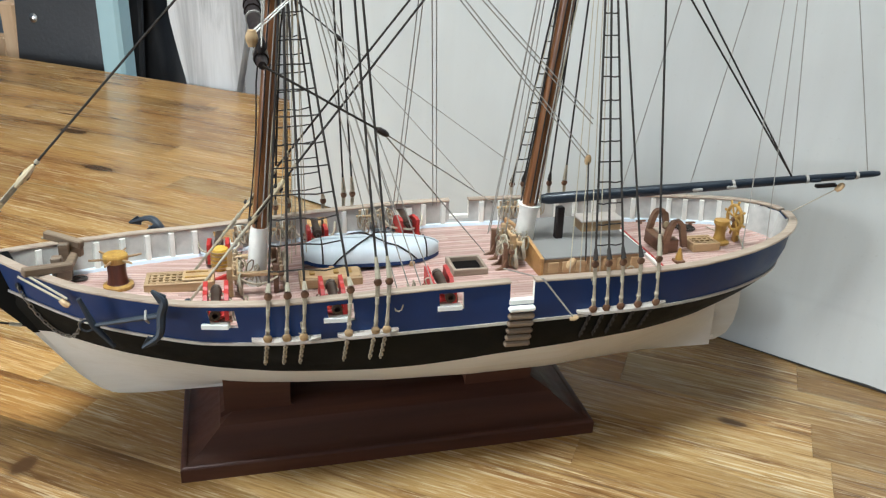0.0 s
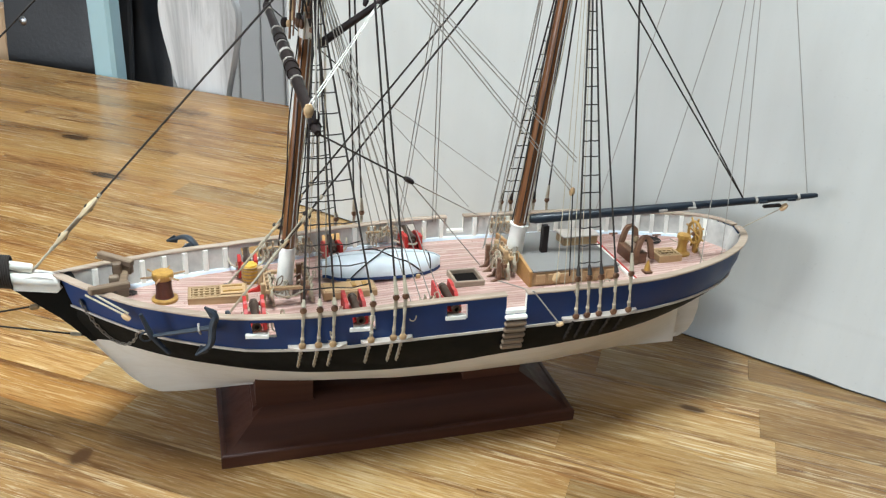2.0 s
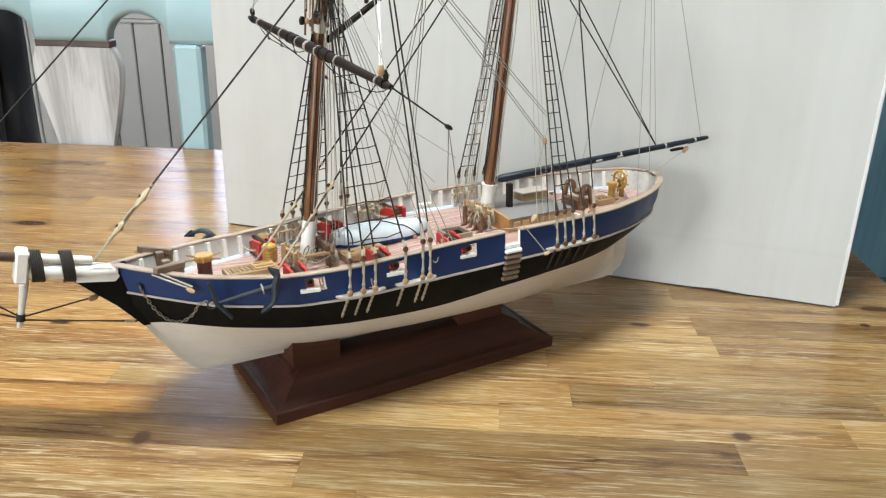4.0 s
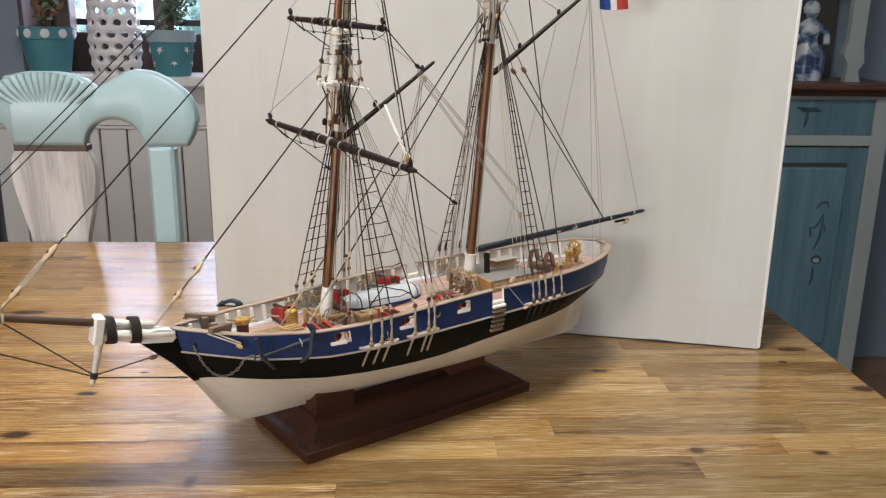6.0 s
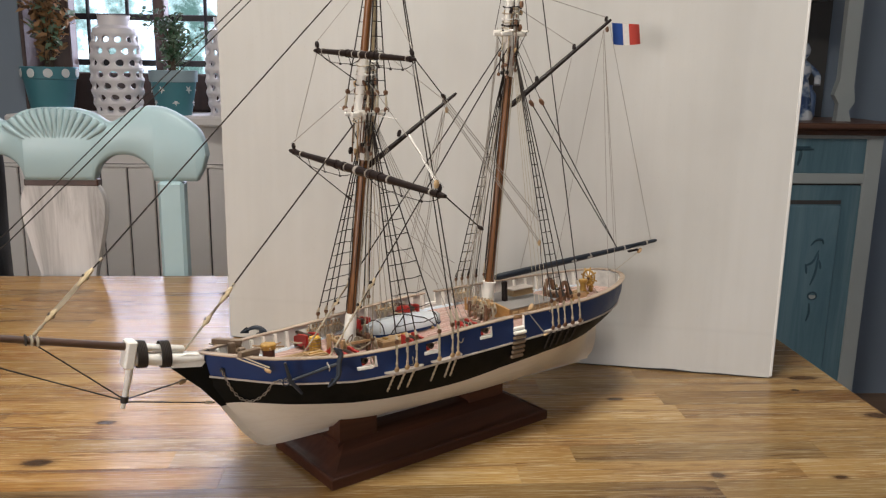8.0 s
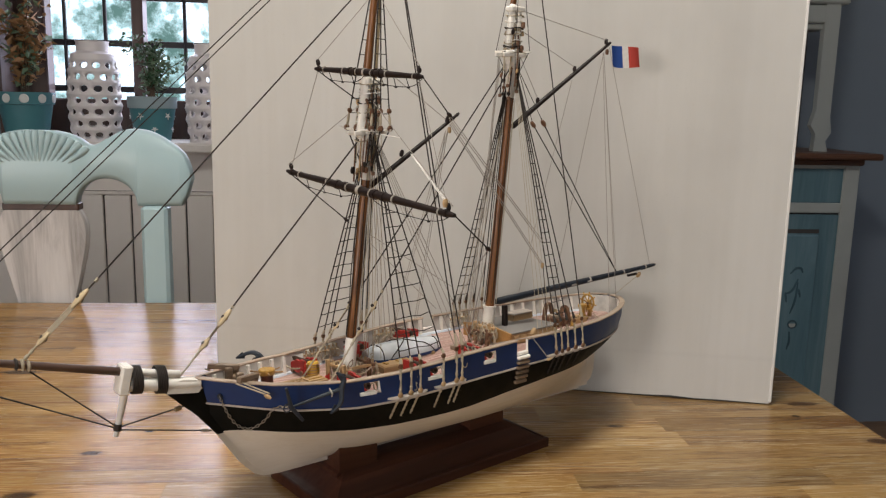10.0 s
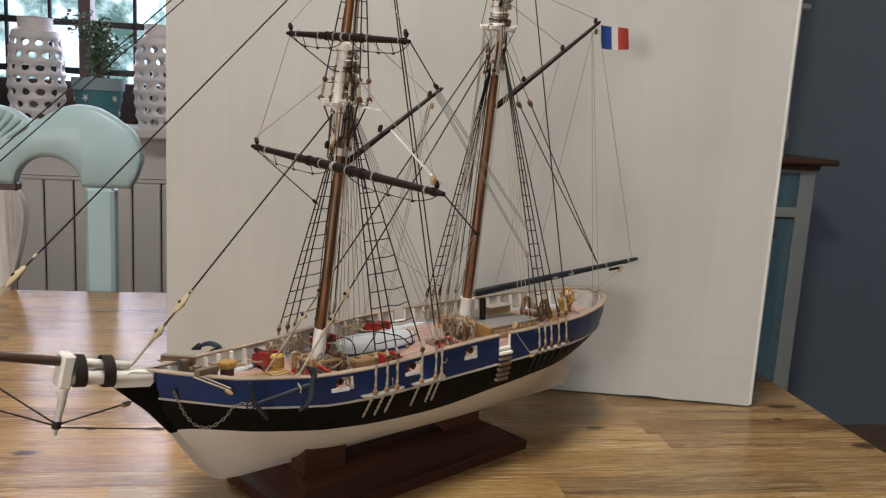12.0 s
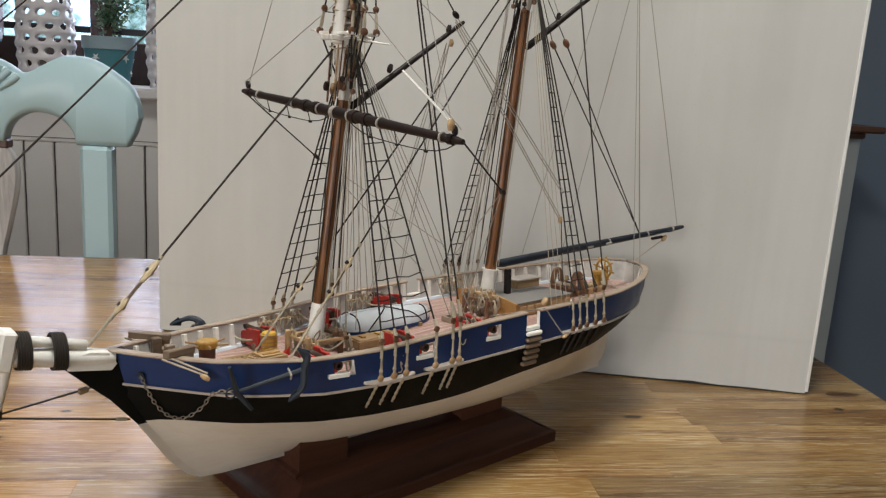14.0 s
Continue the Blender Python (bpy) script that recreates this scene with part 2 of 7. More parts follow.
M_STRIPE = paint("wale_stripe", (0.56, 0.49, 0.42), 0.5, 0.12, 1200.0)
M_MAST = wood("varnished_mast", (0.065, 0.024, 0.008), (0.22, 0.088, 0.026), (0.41, 0.185, 0.060), 9.0, 2, 0.34, 0.0001)
M_SPAR = paint("black_spar", (0.021, 0.014, 0.012), 0.5, 0.2, 1200.0, spec=0.3)
M_BOOM = paint("blue_black_boom", (0.011, 0.016, 0.024), 0.4, 0.2, 1200.0)
M_SPRIT = wood("dark_bowsprit", (0.045, 0.025, 0.016), (0.075, 0.042, 0.028), (0.11, 0.06, 0.04), 9.0, 0, 0.42, 0.0001)
M_ROPE_D = paint("tarred_cord", (0.030, 0.023, 0.018), 0.85, 0.25, 4000.0)
M_ROPE_L = paint("natural_cord", (0.46, 0.40, 0.29), 0.85, 0.15, 4000.0)
M_ROPE_W = paint("grey_thread", (0.35, 0.32, 0.275), 0.85, 0.15, 4000.0)
M_ROPE_WHITE = paint("white_thread", (0.80, 0.78, 0.72), 0.8, 0.08, 4000.0)
M_BOX = wood("boxwood", (0.30, 0.15, 0.026), (0.46, 0.26, 0.05), (0.58, 0.37, 0.09), 9.0, 2, 0.42, 0.0001)
M_TAN = wood("pale_fittings_wood", (0.36, 0.22, 0.10), (0.50, 0.33, 0.16), (0.62, 0.45, 0.25), 9.0, 0, 0.5, 0.0001)
M_BROWN = wood("walnut_fittings", (0.11, 0.05, 0.024), (0.19, 0.095, 0.05), (0.29, 0.165, 0.09), 9.0, 0, 0.5, 0.0001)
M_RED = paint("carriage_red", (0.47, 0.028, 0.020), 0.5, 0.2, 1500.0)
M_GUN = paint("gun_bronze", (0.075, 0.048, 0.032), 0.42, 0.3, 1500.0, 0.0002, 0.3)
M_IRON = paint("anchor_iron", (0.022, 0.03, 0.042), 0.5, 0.25, 1500.0)
M_CHAIN = paint("pale_chain", (0.44, 0.37, 0.26), 0.6, 0.3, 3000.0, 0.0002)
M_KEG = wood("keg_yellow", (0.52, 0.28, 0.03), (0.72, 0.44, 0.05), (0.80, 0.56, 0.12), 9.0, 2, 0.42, 0.0001)
M_CATHEAD = wood("weathered_fittings", (0.13, 0.085, 0.05), (0.23, 0.16, 0.10), (0.33, 0.25, 0.17), 9.0, 0, 0.55, 0.0001)
M_OAK = wood("oak_fittings", (0.32, 0.15, 0.045), (0.50, 0.27, 0.085), (0.60, 0.37, 0.15), 9.0, 0, 0.5, 0.0001)
M_PIN = wood("pin_wood", (0.26, 0.17, 0.09), (0.40, 0.28, 0.16), (0.50, 0.38, 0.24), 9.0, 2, 0.5, 0.0001)
M_BARREL = wood("capstan_dark", (0.06, 0.014, 0.008), (0.11, 0.028, 0.015), (0.17, 0.05, 0.02), 9.0, 2, 0.4, 0.0001)
M_HEART = wood("pale_boxwood", (0.46, 0.35, 0.19), (0.62, 0.50, 0.30), (0.72, 0.61, 0.41), 9.0, 2, 0.5, 0.0001)
M_CABLE = paint("anchor_cable", (0.27, 0.235, 0.185), 0.6, 0.3, 3000.0, 0.0002)
M_BRASS = paint("brass_chain", (0.33, 0.24, 0.13), 0.5, 0.2, 2500.0, 0.0002, 0.5)
M_ROOF = paint("grey_roof", (0.22, 0.205, 0.19), 0.6, 0.1, 900.0)
M_BOAT = paint("boat_white_blue", (0.70, 0.735, 0.75), 0.45, 0.08, 900.0)
# near-black that paints the shade inside an open hatch
M_HOLE_SHADE = paint("hatch_inside_shade", (0.008, 0.006, 0.005), 0.9, 0.2, 900.0, spec=0.1)
M_FLAG_B = paint("flag_blue", (0.018, 0.075, 0.32), 0.8, 0.1, 1500.0)
M_FLAG_R = paint("flag_red", (0.56, 0.065, 0.045), 0.8, 0.1, 1500.0)
M_AQUA = paint("chair_aqua", (0.37, 0.505, 0.52), 0.36, 0.07, 40.0, 0.0006)
M_WALLGREY = paint("wall_blue_grey", (0.19, 0.23, 0.275), 0.7, 0.05, 30.0, 0.001)
M_WAIN = paint("wainscot_greige", (0.70, 0.665, 0.62), 0.55, 0.05, 40.0, 0.0006)
# near-black for wainscot grooves and for shade painted into gaps and recesses
M_GROOVE_SHADE = paint("groove_shade_dark", (0.06, 0.055, 0.05), 0.8, 0.1, 60.0)
M_CEIL = paint("ceiling_white", (0.60, 0.58, 0.54), 0.85, 0.03, 20.0)
M_FLOOR = wood("floor_boards", (0.12, 0.07, 0.04), (0.2, 0.12, 0.07), (0.27, 0.17, 0.1), 1.0, 0, 0.5)
M_FRAME = wood("dark_window_frame", (0.03, 0.014, 0.010), (0.055, 0.026, 0.018), (0.085, 0.04, 0.026), 1.5, 2, 0.45)
M_BARS = paint("black_bars", (0.012, 0.012, 0.014), 0.5, 0.2, 80.0)
M_TEAL = paint("pot_teal", (0.06, 0.215, 0.25), 0.5, 0.12, 60.0, 0.0006)
M_POTRIM = paint("pot_grey_rim", (0.30, 0.40, 0.43), 0.6, 0.15, 60.0, 0.0006)
M_DOT = paint("pot_white_dots", (0.66, 0.68, 0.66), 0.6, 0.06, 90.0)
M_CERAMIC = paint("lantern_ceramic", (0.80, 0.76, 0.75), 0.35, 0.06, 40.0, 0.0006)
M_LEAF = paint("leaf_green", (0.05, 0.13, 0.055), 0.5, 0.3, 90.0)
M_LEAF2 = paint("leaf_light", (0.15, 0.235, 0.14), 0.5, 0.3, 90.0)
M_DRY = paint("dry_leaf", (0.36, 0.20, 0.085), 0.7, 0.35, 90.0)
M_TWIG = paint("twig", (0.08, 0.05, 0.03), 0.8, 0.2, 90.0)
M_CABBLUE = wood("cabinet_blue", (0.060, 0.130, 0.165), (0.115, 0.215, 0.26), (0.20, 0.31, 0.35), 0.9, 2, 0.55)
M_SCUFF = paint("dark_scuff", (0.045, 0.10, 0.13), 0.6, 0.3, 60.0)
M_CABGREY = paint("cabinet_grey_trim", (0.40, 0.43, 0.41), 0.55, 0.08, 40.0, 0.0006)
M_CABTOP = wood("cabinet_top", (0.075, 0.035, 0.02), (0.13, 0.06, 0.034), (0.19, 0.095, 0.055), 1.0, 0, 0.4)
M_PORC = porcelain()
M_DELFT = paint("porcelain_blue", (0.07, 0.12, 0.24), 0.3, 0.2, 120.0)
M_SPLAT = wood("limewashed_splat", (0.16, 0.15, 0.14), (0.66, 0.64, 0.62), (0.78, 0.77, 0.75), 1.6, 2, 0.6)
M_BAG = paint("black_leather", (0.012, 0.011, 0.011), 0.48, 0.3, 160.0, 0.0012)
M_STUD = paint("steel_stud", (0.45, 0.44, 0.42), 0.3, 0.1, 200.0, 0.0002, 1.0)
M_CHAIRWOOD = wood("beech_chair", (0.34, 0.2, 0.1), (0.48, 0.31, 0.17), (0.58, 0.4, 0.24), 1.0, 2, 0.5)

# ---- building helpers ----
class Geo:
    """Collects vertices and faces of one mesh."""

    def __init__(self):
        self.v, self.f = [], []

    def add(self, verts, faces, m=None):
        n = len(self.v)
        self.v += [tuple(m @ Vector(p)) for p in verts] if m is not None else [tuple(p) for p in verts]
        self.f += [tuple(n + k for k in face) for face in faces]
        return self

    def box(self, sx, sy, sz, m=None, c=0.0):
        """A box of these sizes about the origin of m, its edges chamfered by c."""
        hx, hy, hz = sx / 2, sy / 2, sz / 2
        c = min(c, hx * 0.6, hy * 0.6, hz * 0.6) or 1e-5
        verts, idx = [], {}
        for a in (-1, 1):
            for b in (-1, 1):
                for d in (-1, 1):
                    for k, p in enumerate(((a * hx, b * (hy - c), d * (hz - c)), (a * (hx - c), b * hy, d * (hz - c)), (a * (hx - c), b * (hy - c), d * hz))):
                        idx[a, b, d, k] = len(verts)
                        verts.append(p)
        faces = []
        for s in (-1, 1):
            faces.append([idx[s, b, d, 0] for b, d in ((-1, -1), (1, -1), (1, 1), (-1, 1))])
            faces.append([idx[a, s, d, 1] for a, d in ((-1, -1), (1, -1), (1, 1), (-1, 1))])
            faces.append([idx[a, b, s, 2] for a, b in ((-1, -1), (1, -1), (1, 1), (-1, 1))])
            for r in (-1, 1):
                faces.append([idx[s, r, -1, 0], idx[s, r, 1, 0], idx[s, r, 1, 1], idx[s, r, -1, 1]])
                faces.append([idx[s, -1, r, 0], idx[s, 1, r, 0], idx[s, 1, r, 2], idx[s, -1, r, 2]])
                faces.append([idx[-1, s, r, 1], idx[1, s, r, 1], idx[1, s, r, 2], idx[-1, s, r, 2]])
                for q in (-1, 1):
                    faces.append([idx[s, r, q, k] for k in range(3)])
        return self.add(verts, faces, m)

    def rings(self, rings, closed=True, caps=True):
        """Skins a list of rings of equal length."""
        n, k = len(self.v), len(rings[0])
        for ring in rings:
            self.v += [tuple(p) for p in ring]
        for i in range(len(rings) - 1):
            for j in range(k if closed else k - 1):
                a, b = n + i * k + j, n + i * k + (j + 1) % k
                self.f.append((a, b, b + k, a + k))
        if caps and closed:
            self.f.append(tuple(range(n, n + k)))
            self.f.append(tuple(range(n + (len(rings) - 1) * k, n + len(rings) * k)))
        return self

    def lathe(self, profile, m=None, seg=16, arc=1.0):
        """Turns (radius, height) pairs about z."""
        rings = []
        for r, z in profile:
            ring = [Vector((max(r, 1e-5) * math.cos(2 * math.pi * k / seg), max(r, 1e-5) * math.sin(2 * math.pi * k / seg), z)) for k in range(seg)]
            rings.append([m @ p for p in ring] if m is not None else ring)
        return self.rings(rings)

    def tube(self, points, radius, seg=6):
        """A round bar or cord through the points; radius is one number or one for each point."""
        pts = [Vector(p) for p in points]
        rad = radius if isinstance(radius, (list, tuple)) else [radius] * len(pts)
        ref, rings = None, []
        for k, p in enumerate(pts):
            d = (pts[min(k + 1, len(pts) - 1)] - pts[max(k - 1, 0)]).normalized()
            if ref is None:
                ref = d.orthogonal().normalized()
            ref = (ref - d * ref.dot(d)).normalized()
            side = d.cross(ref)
            rings.append([p + rad[k] * (math.cos(2 * math.pi * j / seg) * ref + math.sin(2 * math.pi * j / seg) * side) for j in range(seg)])
        return self.rings(rings)

    def prism(self, outline, depth, m=None, c=0.0):
        """An outline in x, y, given depth along z about 0, its rim chamfered by c."""
        pts = [Vector((x, y)) for x, y in outline]
        inner = pts
        if c:
            cx = sum((p for p in pts), Vector((0, 0))) / len(pts)
            inner = [p + (cx - p).normalized() * c for p in pts]
        h = depth / 2
        layers = [(inner, -h), (pts, -h + c), (pts, h - c), (inner, h)] if c else [(pts, -h), (pts, h)]
        rings = [[Vector((p.x, p.y, z)) for p in layer] for layer, z in layers]
        if m is not None:
            rings = [[m @ p for p in ring] for ring in rings]
        return self.rings(rings)

    def mesh(self, name, mat, sharp=35):
        me = bpy.data.meshes.new(name)
        me.from_pydata(self.v, [], self.f)
        bm = bmesh.new()
        bm.from_mesh(me)
        bmesh.ops.remove_doubles(bm, verts=bm.verts, dist=2e-6)
        bmesh.ops.recalc_face_normals(bm, faces=bm.faces)
        bm.to_mesh(me)
        bm.free()
        me.polygons.foreach_set("use_smooth", [True] * len(me.polygons))
        me.set_sharp_from_angle(angle=radians(sharp))
        me.materials.append(mat)
        return me


def part(name, geo, mat, parent, label="", m=None, sharp=35):
    """One mesh under a thing or a part. geo: a Geo, or a mesh that is shared."""
    me = geo if isinstance(geo, bpy.types.Mesh) else geo.mesh(name, mat, sharp)
    ob = new(name, me)
    ob.parent = parent
    if m is not None:
        ob.matrix_basis = m
    return tagged(ob, label)


def thing(name, m, label, category, group=""):
    ob = new(name)
    ob.empty_display_size = 0.02
    ob.matrix_world = m
    return tagged(ob, label, category, group)


def solid(name, geo, mat, m, label, category="", group="", kind="", sharp=35):
    """A thing that is one mesh."""
    ob = new(name, geo.mesh(name, mat, sharp))
    ob.matrix_world = m
    return tagged(ob, label, category, group, kind)


def smooth_curve(points, steps=6):
    """Points of a soft curve through the given points."""
    p = [Vector(q) for q in points]
    p = [2 * p[0] - p[1]] + p + [2 * p[-1] - p[-2]]
    out = []
    for i in range(1, len(p) - 2):
        for s in range(steps):
            t = s / steps
            a, b, c, d = p[i - 1], p[i], p[i + 1], p[i + 2]
            out.append(0.5 * (2 * b + (c - a) * t + (2 * a - 5 * b + 4 * c - d) * t * t + (3 * b - a - 3 * c + d) * t ** 3))
    return out + [p[-2]]


def at(x, y, z):
    return Matrix.Translation((x, y, z))

# ---- the room ----
U0, U1, V0 = -2.2, 2.7, -3.0                # left, right and camera-side walls
WIN_L, WIN_R, WIN_B, WIN_T = -1.13, 0.10, 0.178, 1.30


solid("floor", Geo().box(U1 - U0 + 0.6, WALL - V0 + 0.8, 0.1, at((U0 + U1) / 2, (WALL + V0) / 2, FLOOR - 0.05)), M_FLOOR, ROOM, "brown wooden floor of the dining room", "floor", kind="structure")
solid("ceiling", Geo().box(U1 - U0 + 0.6, WALL - V0 + 0.8, 0.1, at((U0 + U1) / 2, (WALL + V0) / 2, CEILING + 0.05)), M_CEIL, ROOM, "plain white ceiling of the dining room", "ceiling", kind="structure")

# window wall, with the opening through its thickness
north = thing("wall_north", ROOM, "blue-grey painted wall with a window over wainscot", "wall")
tagged(north, kind="structure")
for u0, u1, z0, z1 in ((U0, WIN_L, FLOOR, CEILING), (WIN_R, U1, FLOOR, CEILING), (WIN_L, WIN_R, FLOOR, WIN_B - 0.03), (WIN_L, WIN_R, WIN_T, CEILING)):
    part("wall_panel", Geo().box(u1 - u0, 0.26, z1 - z0, at((u0 + u1) / 2, WALL + 0.13, (z0 + z1) / 2)), M_WALLGREY, north)
# side wall, with a window opening that lets daylight in on the bow's side
SW0, SW1, SZ0, SZ1 = -2.90, -2.00, 0.0, 1.05
west = thing("wall_west", ROOM, "blue-grey painted side wall with a window opening", "wall")
tagged(west, kind="structure")
for v0, v1, z0, z1 in ((V0, SW0, FLOOR, CEILING), (SW1, WALL + 0.26, FLOOR, CEILING), (SW0, SW1, FLOOR, SZ0), (SW0, SW1, SZ1, CEILING)):
    part("wall_panel", Geo().box(0.2, v1 - v0, z1 - z0, at(U0 - 0.1, (v0 + v1) / 2, (z0 + z1) / 2)), M_WALLGREY, west)
# unseen east wall; its opening is added to go with the fill lamp
east = thing("wall_east", ROOM, "unseen blue-grey painted wall with an opening added for fill light", "wall")
tagged(east, kind="structure")
for v0, v1, z0, z1 in ((V0, 0.55, FLOOR, CEILING), (1.35, WALL + 0.26, FLOOR, CEILING), (0.55, 1.35, FLOOR, 0.20), (0.55, 1.35, 1.24, CEILING)):
    part("wall_panel", Geo().box(0.2, v1 - v0, z1 - z0, at(U1 + 0.1, (v0 + v1) / 2, (z0 + z1) / 2)), M_WALLGREY, east)
# unseen camera-side wall, its wide opening made up for the frontal fill
south = thing("wall_south", ROOM, "unseen blue-grey painted wall with a wide opening added for fill light", "wall")
tagged(south, kind="structure")
for u0, u1, z0, z1 in ((U0 - 0.2, -1.35, FLOOR, CEILING), (0.35, U1 + 0.2, FLOOR, CEILING), (-1.35, 0.35, FLOOR, 0.12), (-1.35, 0.35, 1.38, CEILING)):
    part("wall_panel", Geo().box(u1 - u0, 0.2, z1 - z0, at((u0 + u1) / 2, V0 - 0.1, (z0 + z1) / 2)), M_WALLGREY, south)

# wainscot: tongue-and-groove boards under a plain painted band
W1 = 0.42
wain = thing("wainscot", ROOM @ at(0, WALL, 0), "greige tongue-and-groove wainscot below the window", "wainscot")
tagged(wain, kind="structure")
part("backing", Geo().box(W1 - U0, 0.006, 0.78, at((U0 + W1) / 2, -0.004, FLOOR + 0.39)), M_GROOVE_SHADE, wain)
board_w = 0.081
wain_board = Geo().box(board_w - 0.0055, 0.012, 0.765, None, 0.0025).mesh("board", M_WAIN)
for k in range(-1, int((W1 - U0) / board_w) - 1):
    part("board", wain_board, M_WAIN, wain, m=at(U0 + (k + 0.5) * board_w + 0.063, -0.013, FLOOR + 0.3825))
part("ledge", Geo().box(W1 - U0, 0.020, 0.010, at((U0 + W1) / 2, -0.011, 0.021), 0.003), M_WAIN, wain)
part("band", Geo().box(W1 - U0, 0.008, WIN_B - 0.06, at((U0 + W1) / 2, -0.004, (WIN_B - 0.03 + 0.026) / 2 + 0.0)), M_WAIN, wain)

# window
win = thing("window_1", ROOM @ at(0, WALL + 0.18, 0), "dark-framed window with black bars, leaves outside", "window")
tagged(win, kind="structure")
wu, wz = (WIN_L + WIN_R) / 2, (WIN_B + WIN_T) / 2
for u, z, su, sz in ((WIN_L + 0.045, wz, 0.09, WIN_T - WIN_B), (WIN_R - 0.045, wz, 0.09, WIN_T - WIN_B), (wu, WIN_B + 0.06, WIN_R - WIN_L - 0.18, 0.12), (wu, WIN_T - 0.04, WIN_R - WIN_L - 0.18, 0.08), (-0.765, wz + 0.02, 0.035, WIN_T - WIN_B - 0.2)):
    part("window_frame", Geo().box(su, 0.06, sz, at(u, 0, z), 0.004), M_FRAME, win)
for u in [WIN_L + 0.115 + 0.125 * k for k in range(8)]:
    part("bar", Geo().tube([(u, 0.07, WIN_B), (u, 0.07, WIN_T)], 0.0065, 8), M_BARS, win)
for z in (0.33, 0.475, 0.62, 0.765, 0.91, 1.055):
    part("bar", Geo().box(WIN_R - WIN_L, 0.008, 0.020, at(wu, 0.07, z), 0.002), M_BARS, win)
for u, w in ((WIN_L + 0.006, 0.012), (WIN_R - 0.006, 0.012)):
    part("casing", Geo().box(w, 0.17, WIN_T - WIN_B, at(u, -0.095, wz), 0.002), M_FRAME, win, "dark wooden casing of the window opening")
part("window_sill", Geo().box(WIN_R - WIN_L + 0.06, 0.34, 0.03, at(wu, -0.10, WIN_B - 0.015), 0.006), M_WAIN, win, "greige painted window sill")

# outside the window: bright overcast sky, blurred leaves of a hedge
mat, nt, bsdf = material("outside_distance")
vec = coords(nt)
leaf = noise_tex(nt, vec, 3.2, 8, 0.75)
colour = ramp(nt, leaf, [(0.42, (0.05, 0.10, 0.09)), (0.50, (0.22, 0.33, 0.34)), (0.56, (0.62, 0.80, 0.92)), (0.70, (0.88, 0.96, 1.0))])
nt.links.new(colour, bsdf.inputs["Base Color"])
nt.links.new(colour, bsdf.inputs["Emission Color"])
bsdf.inputs["Emission Strength"].default_value = 2.3
bsdf.inputs["Roughness"].default_value = 1.0
solid("backdrop", Geo().box(5.0, 0.02, 3.5, at(0, 0, 0)), mat, ROOM @ at(-0.6, WALL + 1.6, 0.9), "bright sky and blurred leaves beyond the window", "backdrop", kind="structure")


# ---- pots, lanterns and plants on the window sill ----
def flower_pot(u, v, r, h, label, dots):
    pot = thing("flower_pot", ROOM @ at(u, v, WIN_B), label, "flower pot", "pots on the window sill")
    part("pot_body", Geo().lathe([(0.0, 0.0), (r * 0.70, 0.0), (r * 0.72, 0.004), (r * 0.93, h * 0.72), (r * 0.93, h * 0.80), (r * 0.80, h * 0.80), (0.0, h * 0.78)], None, 32), M_TEAL, pot)
    part("rim", Geo().lathe([(r * 0.93, h * 0.74), (r * 1.0, h * 0.75), (r * 1.02, h), (r * 0.93, h), (r * 0.90, h * 0.8)], None, 32), M_POTRIM if dots == "stars" else M_TEAL, pot)
    for k in range(10):
        a = 2 * math.pi * k / 10
        if dots == "dots":
            part("dot", Geo().lathe([(0.0, 0.002), (r * 0.14, 0.0018), (r * 0.17, 0.0)], None, 12), M_DOT, pot, m=Matrix.Rotation(a, 4, "Z") @ at(r * 1.012, 0, h * 0.87) @ pose(0, 0, 0, 0, 90, 0))
        else:
            pts = [(math.cos(b) * q, math.sin(b) * q) for b, q in [(math.pi * j / 5, r * (0.17 if j % 2 == 0 else 0.06)) for j in range(10)]]
            part("star", Geo().prism(pts, 0.002), M_DOT, pot, m=Matrix.Rotation(a, 4, "Z") @ at(r * (0.80 + 0.12 * (k % 2)), 0, h * (0.30 + 0.28 * (k % 2))) @ pose(0, 0, 0, 0, 82, 0))
    return pot


